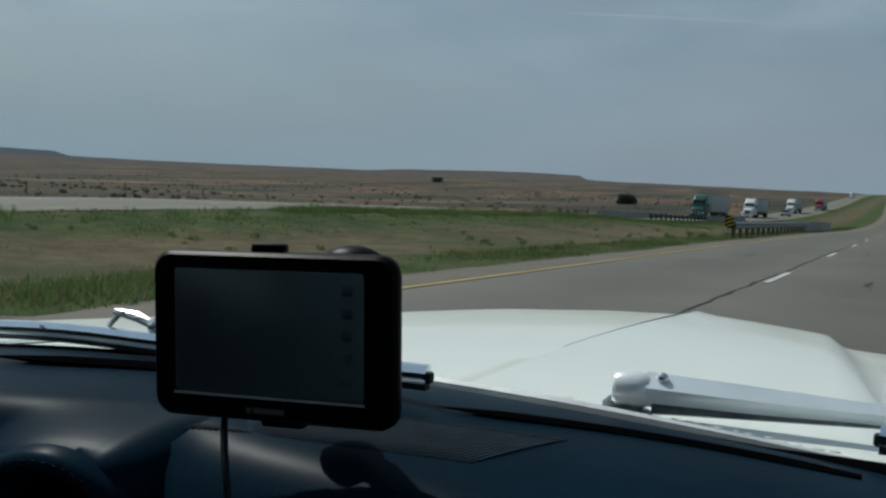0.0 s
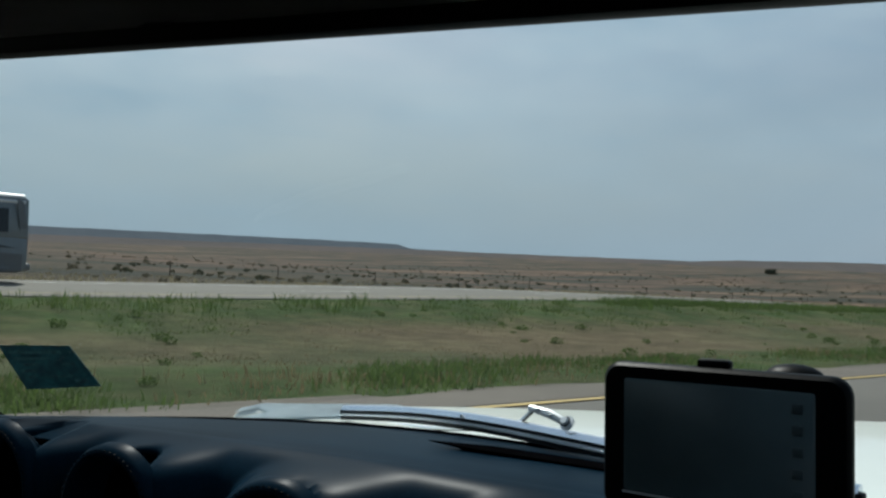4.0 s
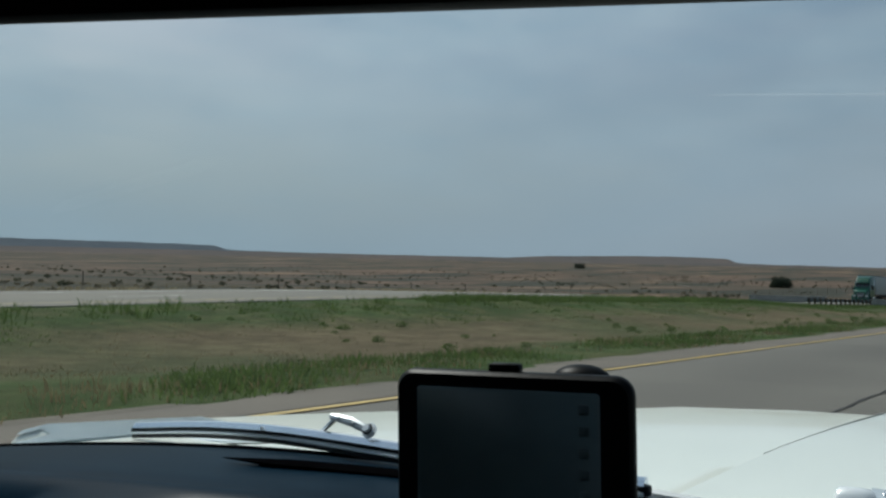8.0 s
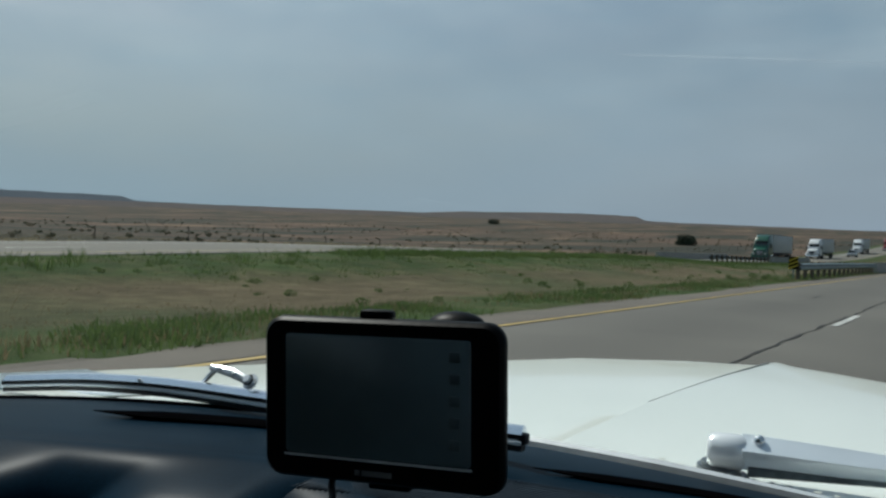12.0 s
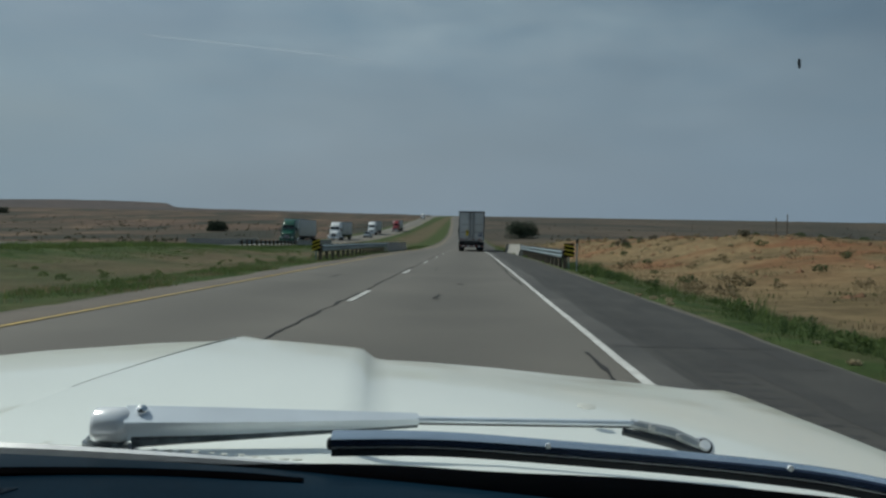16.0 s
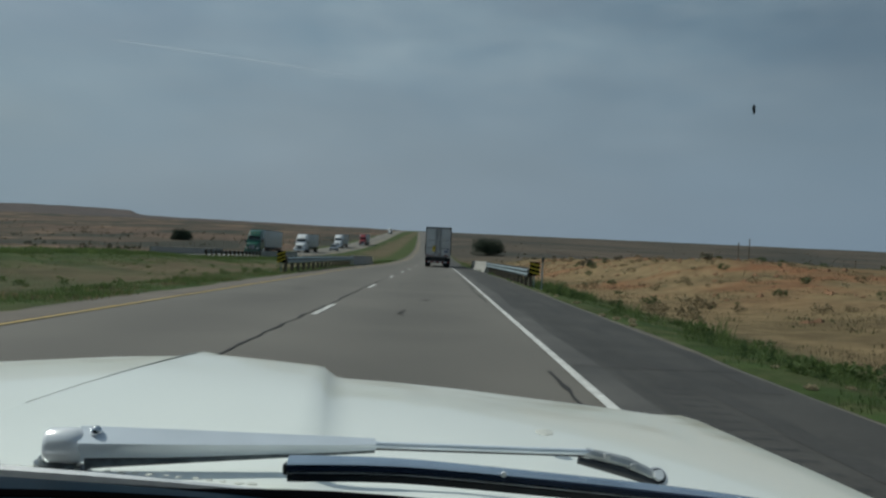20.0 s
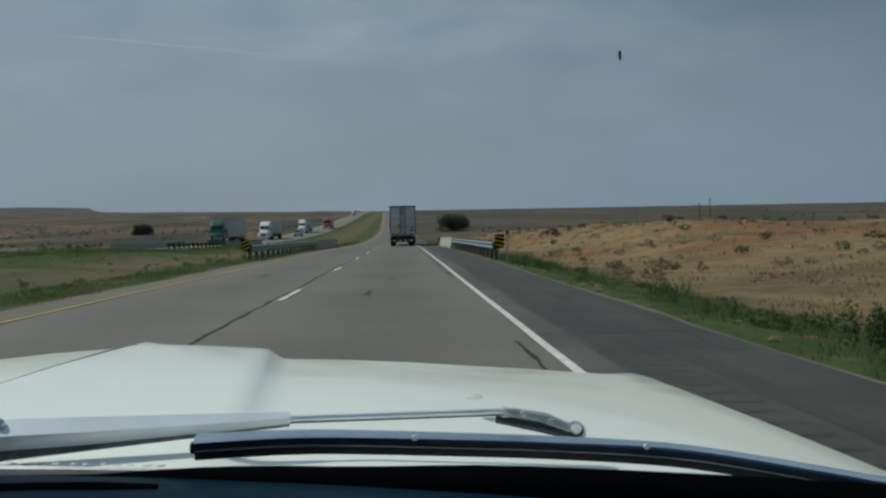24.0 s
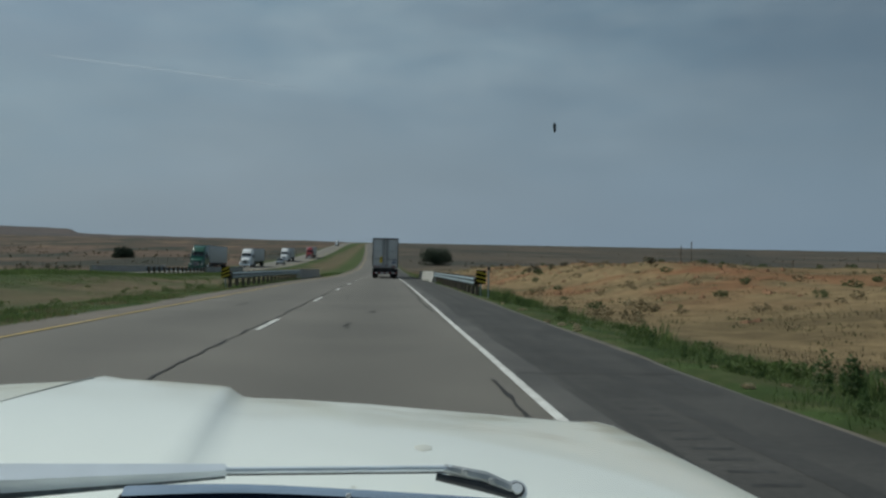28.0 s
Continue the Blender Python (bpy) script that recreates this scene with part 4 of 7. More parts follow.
DROPS = [(1.5708 * k / 18, 0.0) for k in range(19)] + [(1.5708, v) for v in (0.008, 0.017, 0.027, 0.038, 0.05, 0.065, 0.08, 0.10, 0.13, 0.16)]
pv_, pf_ = [], []
PXS = [float(v) for v in np.linspace(-1.10, -0.365, 190)]
for x in PXS:
    fade = step(0.045, 0.115, XC - x)
    for turn, fall in DROPS:
        d, y, z = panel_point(x, turn, fall)
        pv_.append((d, y + (1 - fade) * 0.05 * turn, z - (1 - fade) * 0.006))
nd = len(DROPS)
for i in range(len(PXS) - 1):
    for j in range(nd - 1):
        cx_ = (PXS[i] + PXS[i + 1]) / 2
        cz_ = (pv_[i * nd + j][2] + pv_[i * nd + j + 1][2]) / 2
        if all(math.hypot((cx_ - px) * 1.04, cz_ - (top - r)) > r - 0.012 for px, top, r in PODS):
            pf_.append((i * nd + j, i * nd + j + 1, (i + 1) * nd + j + 1, (i + 1) * nd + j))
fast("instrument_panel", pv_, pf_, M["vinyl"], car, smooth=True)


def pod(x, top, r):
    """A round instrument opening with a soft stitched lip and a dark dial set back in it."""
    d = x - XC
    m = Matrix.Translation((x, dash_y(d) - 0.017 - PROUD, top - r)) @ Matrix.Rotation(radians(16), 4, "Z")
    prof = [(0.012, r + 0.010), (0.002, r + 0.0085), (-0.003, r + 0.0055), (-0.0045, r + 0.002), (-0.003, r - 0.0015), (0.004, r - 0.004), (0.03, r - 0.006)]
    bm = loft([[m @ Vector((q * math.cos(a), s, q * math.sin(a))) for a in (2 * math.pi * k / 48 for k in range(48))] for s, q in prof], cap=False)
    p = cp("instrument_hood", bm, M["vinyl"], "round padded black instrument rim")
    cp("dial", loft([[m @ Vector((q * math.cos(a), s, q * math.sin(a))) for a in (2 * math.pi * k / 32 for k in range(32))] for s, q in ((0.028, r - 0.005), (0.0282, 0.004))]), M["black"], "dark dial face", p)
    bm = bmesh.new()
    for k in range(60):
        a = 2 * math.pi * k / 60
        box(m @ Vector(((r + 0.0045) * math.cos(a), -0.0042, (r + 0.0045) * math.sin(a))), (0.0022, 0.0012, 0.0009), 0, bm, m.to_3x3().to_4x4() @ Matrix.Rotation(-a + math.pi / 2, 4, "Y"))
    cp("stitching", bm, M["vinyl_matt"], "raised stitching round the rim", p)


for x, top, r in PODS:
    pod(x, top, r)


def slot(a, b, w, name="defroster_slot"):
    """A long dark slot with a raised lip on the dashboard top."""
    a, b = Vector(a), Vector(b)
    rings = []
    for i in range(25):
        s = i / 24
        p = a.lerp(b, s) + Vector((0, 0.012 * math.sin(math.pi * s), 0))
        h = w * min(1.0, 5.0 * s + 0.1, 4 * (1 - s) + 0.45)
        rings.append([p + Vector((0, -h, 0.0)), p + Vector((0, -0.6 * h, 0.14 * h)), p + Vector((0, 0.6 * h, 0.18 * h)), p + Vector((0, h, 0.0)), p + Vector((0, 0, -0.6 * h))])
    cp(name, loft(rings), M["black"], "long black defroster slot", dash)


slot((-0.659, 0.428, 0.999), (-0.345, 0.512, 1.002), 0.010)
slot((-0.289, 0.489, 1.003), (-0.037, 0.510, 0.999), 0.0062)
# ribbed speaker grille behind the satnav

def dash_z(x, y):
    """Height of the padded top."""
    d = x - XC
    y0, y1 = base_y(d) - 0.004, dash_y(d)
    w = y0 - y1
    zt = 1.0 - 0.05 * d * d * (1 if d < 0 else 0.6)
    return zt + float(np.interp(y, [y1, y1 + 0.02, y0 - 0.6 * w, y0 - 0.3 * w, y0 - 0.012], [-0.014, -0.006, -0.001, 0.001, -0.004]))


for i in range(58):
    s = i / 57
    fx, fy = -0.455 + 0.225 * s, 0.383 + 0.034 * s
    bx, by = fx + 0.035, fy + 0.066 - 0.004 * s
    bm = tube([(fx + (bx - fx) * k / 4, fy + (by - fy) * k / 4, dash_z(fx + (bx - fx) * k / 4, fy + (by - fy) * k / 4) + 0.0002) for k in range(5)], [0.0006, 0.0013, 0.0013, 0.0013, 0.0006], 6)
    cp("grille_rib", bm, M["vinyl_rib"], "", dash)

# steering wheel
m = Matrix.Translation((-0.984, 0.13, 0.849)) @ Matrix.Rotation(radians(20), 4, "X")
R = 0.2
ring = [[m @ Vector(((R + 0.018 * math.cos(b)) * math.cos(a), 0.016 * math.sin(b), (R + 0.018 * math.cos(b)) * math.sin(a))) for b in (2 * math.pi * k / 10 for k in range(10))] for a in (2 * math.pi * k / 48 for k in range(49))]
wheel = cp("steering_wheel", loft(ring, cap=False), M["plastic"], "thin-rimmed black steering wheel")
bm = bmesh.new()
for a in (200, 270, 340):
    tube([m @ Vector((0.03 * math.cos(radians(a)), 0.03, 0.03 * math.sin(radians(a)))), m @ Vector((0.19 * math.cos(radians(a)), 0, 0.19 * math.sin(radians(a))))], 0.009, 8, bm)
cp("spoke", bm, M["brushed"], "", wheel)
cp("steering_hub", cyl(m @ Vector((0, 0.04, 0)), 0.035, 0.08, "y", 20, bevel=0.006), M["plastic"], "", wheel)

# teal sticker in the lower corner of the windscreen
sticker = cp("windscreen_sticker", plate([(-1.144, 0.185, 1.047), (-1.084, 0.245, 1.050), (-1.064, 0.276, 1.004), (-1.114, 0.210, 0.998)], 0.0008), M["card"], "teal rectangular sticker with fine markings")

sticker_marks = [(-1.144, 0.185, 1.047), (-1.084, 0.245, 1.050), (-1.064, 0.276, 1.004), (-1.114, 0.210, 0.998)]
sa, sb, sc_, sd_ = (Vector(q) for q in sticker_marks)
for u0, u1, v0, v1 in ((0.10, 0.82, 0.12, 0.20), (0.10, 0.62, 0.28, 0.34), (0.18, 0.90, 0.42, 0.47), (0.10, 0.50, 0.55, 0.62), (0.14, 0.74, 0.70, 0.75), (0.72, 0.90, 0.80, 0.90)):
    quad = [sa.lerp(sb, u).lerp(sd_.lerp(sc_, u), v) + Vector((0.0012, -0.0012, 0)) for u, v in ((u0, v0), (u1, v0), (u1, v1), (u0, v1))]
    cp("sticker_mark", plate(quad, 0.0003), M["card_mark"], "", sticker)

# pillars, roof, doors, rear end and seats
for s in (-1, 1):
    bm = bmesh.new()
    tube([(XC + s * 0.92, 0.24, 0.89), (XC + s * 0.885, 0.14, 0.994), (XC + s * 0.855, 0.06, 1.07), (XC + s * 0.82, -0.12, 1.24), (XC + s * 0.78, -0.22, 1.33)], [0.03, 0.018, 0.018, 0.025, 0.03], 10, bm)
    cp("windscreen_pillar", bm, M["black"], "dark windscreen pillar")
bm = bmesh.new()
tube([(XC + d, 0.13 - 0.34 * d * d, 1.335) for d in np.linspace(-0.82, 0.82, 21)], [0.03] * 21, 10, bm, flat=0.7)
cp("windscreen_header", bm, M["black"], "black windscreen header rail")
rows = [[(XC + d, y if y < 0.1 else 0.15 - 0.36 * d * d, 1.365 + 0.035 * math.cos(d * 1.6) - 0.02 * (abs(y + 0.7) / 0.9) ** 2 - (0.30 if y < -1.75 else 0)) for d in np.linspace(-0.86, 0.86, 15)] for y in (0.15, -0.2, -0.5, -0.9, -1.2, -1.35)]
top = loft(rows, closed=False)
bmesh.ops.solidify(top, geom=top.faces[:], thickness=0.03)
cp("roof", top, M["headliner"], "grey headliner roof")
for s in (-1, 1):
    door = cp("door", box((XC + s * 0.96, -0.65, 0.62), (0.09, 1.75, 0.62), 0.03), M["vinyl_matt"], "dark inner door panel")
    cp("armrest", box((XC + s * 0.885, -0.65, 0.72), (0.06, 0.45, 0.05), 0.015), M["vinyl_matt"], "", door)
    cp("roof_pillar", tube([(XC + s * 0.95, -1.5, 0.9), (XC + s * 0.84, -1.3, 1.36)], 0.06, 8), M["black"])
cp("floor_pan", box((XC, -0.55, 0.28), (2.0, 2.6, 0.06), 0.01), M["black"], "dark carpeted floor")
cp("rear_shelf", box((XC, -1.75, 0.80), (1.9, 0.5, 0.5), 0.03), M["vinyl_matt"], "dark rear parcel shelf")
# added panel, out of direct view, keeps most of the mirror dark
cp("rear_blocker", box((XC + 0.33, -1.42, 1.05), (1.25, 0.12, 0.62), 0.05), M["leather"], "added dark panel that blocks the rear light from the mirror")
cp("bulkhead", box((XC, 0.40, 0.60), (1.9, 0.06, 0.62), 0.01), M["black"])
for x in (XC - 0.32, XC + 0.42):
    seat = cp("seat", box((x, -0.62, 0.48), (0.55, 0.55, 0.16), 0.05), M["leather"], "dark vinyl bucket seat")
    cp("backrest", box((x, -0.98, 0.78), (0.52, 0.14, 0.56), 0.05), M["leather"], "", seat)
    cp("headrest", box((x, -1.02, 1.21), (0.23, 0.10, 0.34), 0.04), M["leather"], "", seat)
for s in (-1, 1):
    for y in (1.2, -1.6):
        w = cp("wheel", cyl((XC + s * 0.86, y, 0.33), 0.33, 0.2, "x", 28, bevel=0.04), M["tyre"], "black tyre on a steel wheel")
        cp("hubcap", cyl((XC + s * 0.965, y, 0.33), 0.17, 0.02, "x", 20), M["chrome"], "", w)
# outer skin: sides, roof, tail and nose
for s in (-1, 1):
    cp("body_side", box((XC + s * 1.022, -0.75, 0.60), (0.035, 2.5, 0.60), 0.015), M["paint"], "cream-white door and rear side")
    cp("front_fender", box((XC + s * 0.985, 1.15, 0.45), (0.03, 1.35, 0.34), 0.012), M["paint"], "cream-white front fender")
    cp("door_pull", box((XC + s * 1.048, -1.05, 0.80), (0.02, 0.16, 0.025), 0.006), M["chrome"])
    lamp = cp("headlamp", cyl((XC + s * 0.72, 1.93, 0.60), 0.10, 0.06, "y", 24, bevel=0.012), M["lamp_lens"], "round headlamp")
    cp("headlamp_ring", tube([(XC + s * 0.72 + 0.107 * math.cos(a), 1.95, 0.60 + 0.107 * math.sin(a)) for a in (2 * math.pi * k / 24 for k in range(25))], 0.012, 6), M["chrome"], "", lamp)
    cp("tail_lamp", cyl((XC + s * 0.78, -2.62, 0.66), 0.07, 0.05, "y", 20, bevel=0.01), M["red_lens"], "round red tail lamp")
rows = [[(XC + d * (0.99 if y < -0.1 else 1.0), y if y < 0.1 else 0.16 - 0.36 * d * d, 1.404 + 0.035 * math.cos(d * 1.6) - 0.02 * (abs(y + 0.7) / 0.9) ** 2) for d in np.linspace(-0.88, 0.88, 15)] for y in (0.15, -0.2, -0.5, -0.9, -1.2, -1.37)]
top = loft(rows, closed=False)
bmesh.ops.solidify(top, geom=top.faces[:], thickness=0.02)
cp("roof_skin", top, M["paint"], "cream-white outer roof")
tail = [[(XC + d * w, y, z + 0.03 * math.cos(d * 1.5)) for d in np.linspace(-1.0, 1.0, 13)] for y, z, w in ((-1.95, 0.92, 1.02), (-2.2, 0.91, 1.01), (-2.45, 0.87, 0.98), (-2.58, 0.80, 0.96), (-2.62, 0.62, 0.95), (-2.60, 0.36, 0.93))]
cp("trunk_lid", loft(tail, closed=False), M["paint"], "cream-white rounded tail")
for s in (-1, 1):
    cp("rear_fender", loft([[(XC + s * 1.03 * w, y, z) for z in (0.34, 0.5, 0.7, top_z)] for y, w, top_z in ((-1.95, 1.0, 0.93), (-2.25, 0.99, 0.92), (-2.5, 0.955, 0.87), (-2.61, 0.925, 0.80))], closed=False), M["paint"])
cp("rear_window", plate([(XC - 0.76, -1.36, 1.35), (XC + 0.76, -1.36, 1.35), (XC + 0.86, -1.95, 0.99), (XC - 0.86, -1.95, 0.99)], 0.004), glass, "sloping rear window")
nose = [[(XC + d * 0.94, y, z - 0.05 * d * d) for d in np.linspace(-1.0, 1.0, 13)] for y, z in ((1.45, 0.70), (1.75, 0.72), (1.90, 0.70), (1.94, 0.60), (1.93, 0.36))]
cp("nose_panel", loft(nose, closed=False), M["paint"], "cream-white nose panel")
grille_ = cp("front_grille", box((XC, 1.945, 0.57), (0.9, 0.03, 0.16), 0.02), M["trailer_dark"], "dark front grille")
for k in range(4):
    cp("grille_bar", box((XC, 1.965, 0.515 + 0.037 * k), (0.88, 0.012, 0.010), 0.003), M["chrome"], "", grille_)
for y, sg in ((2.02, 1), (-2.70, -1)):
    cp("bumper", tube([(XC + d, y - sg * 0.10 * d * d, 0.42) for d in np.linspace(-0.98, 0.98, 17)], 0.055, 10, None, 1.2), M["chrome"], "chrome bumper")

# wide interior mirror
A, B_ = Vector((-0.05, 0.298, 1.266)), Vector((-0.66, -0.014, 1.266))
ax = (B_ - A).normalized()
nrm = Vector((ax.y, -ax.x, 0)) * -1
if nrm.y > 0:
    nrm = -nrm
mid = (A + B_) / 2 + Vector((0, 0, 0.040))
side_ = -Vector((0, 0, 1)).cross(ax)
tilt_ = Matrix.Rotation(radians(5.5), 4, ax)
if (tilt_ @ nrm).z > 0:
    tilt_ = Matrix.Rotation(radians(-5.5), 4, ax)
rot = tilt_ @ Matrix((ax, side_, Vector((0, 0, 1)))).transposed().to_4x4()
nrm = (tilt_ @ nrm).normalized()
mir = cp("interior_mirror", box(mid, ((B_ - A).length, 0.016, 0.078), 0.006, None, rot), M["plastic"], "wide black interior mirror")
bm = box((0, 0, 0), (0.555 * (B_ - A).length, 0.002, 0.060), 0, None, rot)
bmesh.ops.translate(bm, vec=mid + ax * 0.2175 * (B_ - A).length + nrm * 0.0105, verts=bm.verts)
cp("mirror_pane", bm, mirror_glass, "mirror reflecting the rear window", mir)
cp("mirror_stalk", tube([mid - nrm * 0.008, mid - nrm * 0.03 + Vector((0, 0, 0.06))], 0.008, 8), M["plastic"], "", mir)

# wipers


def wiper(name, pivot, bolt, arm_end, link, knob, blade, label, slim=1.0, rod=None, small=1.0):
    w = thing(name, (pivot[0] - XC, pivot[1], pivot[2]), "", "")
    w.parent = car
    off = Vector(pivot)

    def wp(nm, bm, mat, lab="", par=None):
        bmesh.ops.translate(bm, vec=-off, verts=bm.verts)
        return part(nm, bm, mat, par or w, lab)

    tagged(w, label)
    pv, bo, ae = Vector(pivot), Vector(bolt), Vector(arm_end)
    d = (ae - pv).normalized()
    upv = Vector((0, -0.5, 0.87))
    sd = d.cross(upv).normalized()
    up = sd.cross(d)
    rings = []
    for s, hw, ht in ((-0.012, 0.004, 0.008), (-0.008, 0.010, 0.012), (0.0, 0.0125, 0.0145), (0.012, 0.0125, 0.0135), (0.014, 0.0105, 0.0125), (0.08, 0.0095, 0.0095), ((ae - pv).length - 0.03, 0.0055, 0.005), ((ae - pv).length, 0.004, 0.004)):
        p = pv + d * s
        rings.append([p + slim * (sd * hw * a + up * ht * b) for a, b in ((-1, -0.4), (1, -0.4), (1, 0.5), (0.85, 0.9), (-0.85, 0.9), (-1, 0.5))])
    wp("wiper_arm", loft(rings[4:] if slim == 1.0 else rings), M["brushed"], "tapered bright steel arm")
    if slim == 1.0:
        wp("pivot_barrel", loft([[pv + d * s_ + sd * q * 1.0 * math.cos(a) + up * (q * math.sin(a) + 0.001) for a in (2 * math.pi * k_ / 20 for k_ in range(20))] for s_, q in ((-0.010, 0.004), (-0.009, 0.010), (-0.006, 0.0125), (0.008, 0.0128), (0.014, 0.0122), (0.017, 0.0100))]), M["polished"], "rounded chrome end of the arm")
    # added dark bar stands in for shade on the arm's lower face
    wp("arm_shade_bar", tube([pv + d * (0.02 * slim) - up * 0.0095 * slim + Vector((0, -0.007 * slim, 0)), ae - up * 0.004 + Vector((0, -0.002, 0))], [0.0072 * slim, 0.0028], 8), M["dark_chrome"], "dark bar for the shaded underside of the arm")
    bm = bmesh.new()
    bmesh.ops.create_uvsphere(bm, u_segments=14, v_segments=8, radius=0.0042, matrix=Matrix.Translation(bo + up * 0.002))
    wp("arm_bolt", bm, M["chrome"])
    wp("pivot_cap", cyl(pv + Vector((-0.002, 0.004, -0.013)), 0.0155 * max(slim, 0.6), 0.010, "z", 20, bevel=0.003), M["dark_chrome"], "dark chrome pivot cap")
    wp("pivot_base", cyl(pv + Vector((0.004, 0.004, -0.021)), 0.018 * max(slim, 0.6), 0.010, "z", 20, bevel=0.003), M["trailer_dark"])
    way = [ae] + [Vector(q) for q in (rod or [])] + [Vector(link)]
    wp("wiper_rod", tube(way, 0.0028 * small, 8), M["brushed"], "thin steel rod")
    # dark bar below the rod, as its shaded underside
    wp("rod_shade_bar", tube([q - Vector((0, 0, 0.0022 * small)) for q in way], 0.0018 * small, 6), M["trailer_dark"])
    k = Vector(knob)
    wp("link_clip", tube([Vector(link) + Vector((-0.006, 0, 0.0)), Vector(link).lerp(k, 0.5) + Vector((0, 0, 0.0015)), k], [0.0038 * small, 0.0058 * small, 0.005 * small], 8), M["dull_steel" if slim == 1.0 else "polished"], "pressed steel clip")
    lk = Vector(link)
    if slim == 1.0:
        # shade beneath the clip is built as a dark bar
        wp("clip_shade_bar", tube([lk + Vector((-0.012, -0.003, -0.006)) * small, lk.lerp(k, 0.45) + Vector((0, -0.004, -0.005)) * small, k + Vector((0, -0.003, -0.004)) * small], [0.003 * small, 0.0042 * small, 0.003 * small], 8), M["trailer_dark"])
    for s in (0.2, 0.6):
        wp("clip_tab", box(lk.lerp(k, s) + Vector((0, -0.006, 0.0025)) * small, (0.005 * small, 0.004 * small, 0.005 * small), 0.001), M["dull_steel"])
    n = (Vector((0, -1, 0.7))).normalized()
    kt = Matrix.Translation(k) @ n.to_track_quat("Z", "Y").to_matrix().to_4x4() @ Matrix.Scale(small, 4)
    bm = cyl((0, 0, 0), 0.0092, 0.009, "z", 20, bevel=0.0036)
    bmesh.ops.transform(bm, matrix=kt, verts=bm.verts)
    wp("clip_knob", bm, M["polished"], "round chrome knob")
    for nm, r0, zz, hh, mt in (("knob_groove", 0.0066, 0.0042, 0.0012, "trailer_dark"), ("knob_bolt", 0.0044, 0.006, 0.005, "polished")):
        bm = cyl((0, 0, zz), r0, hh, "z", 14, bevel=0.0005)
        bmesh.ops.transform(bm, matrix=kt, verts=bm.verts)
        wp(nm, bm, M[mt])
    pts = [Vector(p) for p in blade]
    fine = [a.lerp(b, s) for a, b in zip(pts, pts[1:]) for s in (0, 0.25, 0.5, 0.75)] + [pts[-1]]
    for _ in range(3):
        fine = [fine[0]] + [(a + 2 * b + c) / 4 for a, b, c in zip(fine, fine[1:], fine[2:])] + [fine[-1]]
    # passenger blade's channel is coloured as a dark navy reflection
    bands = [("blade_channel", 0.0016 if slim == 1.0 else -0.0006, -0.0032, 0.0052 if slim == 1.0 else 0.0040, "navy_reflect" if slim == 1.0 else "rubber", "")]
    if slim == 1.0:
        bands += [("blade_rail", -0.0034, -0.0050, 0.0046, "dull_steel", "thin steel rail"), ("blade_rubber", -0.0052, -0.0108, 0.0040, "rubber", "black rubber blade")]
    else:
        bands += [("blade_rail", -0.0034, -0.0066, 0.0056, "brushed", "steel rail along the blade"), ("blade_rubber", -0.0070, -0.0115, 0.0038, "rubber", "black rubber blade")]
    sp = 1.0 if slim == 1.0 else 1.25
    # spine widens at its left end to shape in the bright highlight
    broad = [1.0 + (1.5 * max(0.0, 1 - i / (0.7 * len(fine))) if slim == 1.0 else 0.0) for i in range(len(fine))]
    wp("blade_spine", loft([[p + Vector((0, dy * sp * k_, dz * sp * (1 + 0.15 * (k_ - 1)))) for dy, dz in (((-0.0026, 0.0012), (0.003, 0.0012), (0.003, 0.0036), (0.0014, 0.0044), (-0.0008, 0.0040)) if slim == 1.0 else ((-0.0034, 0.0002), (0.003, 0.0002), (0.003, 0.0036), (0.0014, 0.0046), (-0.0008, 0.0040)))] for p, k_ in zip(fine, broad)]), M["mirror_steel"], "polished steel blade spine")
    for nm, z1, z0, half, mt, lab in bands:
        wp(nm, loft([[p + Vector((0, dy, dz * 1.0)) for dy, dz in ((-half, z0), (half * 0.8, z0), (half * 0.8, z1 - 0.0005), (0.3 * half, z1), (-0.5 * half, z1), (-half, z1 - 0.0012))] for p in fine]), M[mt], lab)
    for p in (fine[0], fine[-1]):
        wp("blade_clip", box(p + Vector((0, 0, -0.003)), (0.007, 0.008, 0.008), 0.002), M["rubber"])
    for i in (len(fine) // 3, 2 * len(fine) // 3):
        wp("rivet", cyl(fine[i] + Vector((0, -0.0045, 0.002)), 0.002, 0.002, "y", 8), M["polished"])


wiper("wiper", (-0.194, 0.60, 1.006), (-0.169, 0.603, 1.0155), (0.025, 0.651, 1.0035), (0.198, 0.682, 0.997), (0.252, 0.687, 0.977),
      [(-0.03, 0.58, 1.0055), (0.02, 0.59, 1.0045), (0.06, 0.598, 1.002), (0.139, 0.60, 0.997), (0.198, 0.60, 0.9935), (0.251, 0.585, 0.9935), (0.305, 0.57, 0.992), (0.36, 0.535, 0.989), (0.43, 0.49, 0.984)], "bright steel wiper parked before the passenger side")
wiper("wiper", (-1.04, 0.58, 0.940), (-1.03, 0.58, 0.944), (-0.92, 0.57, 0.958), (-0.614, 0.52, 1.027), (-0.573, 0.52, 1.020),
      [(-0.927, 0.52, 0.977), (-0.81, 0.528, 0.993), (-0.685, 0.525, 1.004), (-0.55, 0.52, 1.0085), (-0.42, 0.51, 1.014), (-0.302, 0.50, 1.021)], "bright steel wiper parked before the driver side", 0.3, [(-0.80, 0.55, 0.974), (-0.66, 0.538, 0.998)], 0.8)

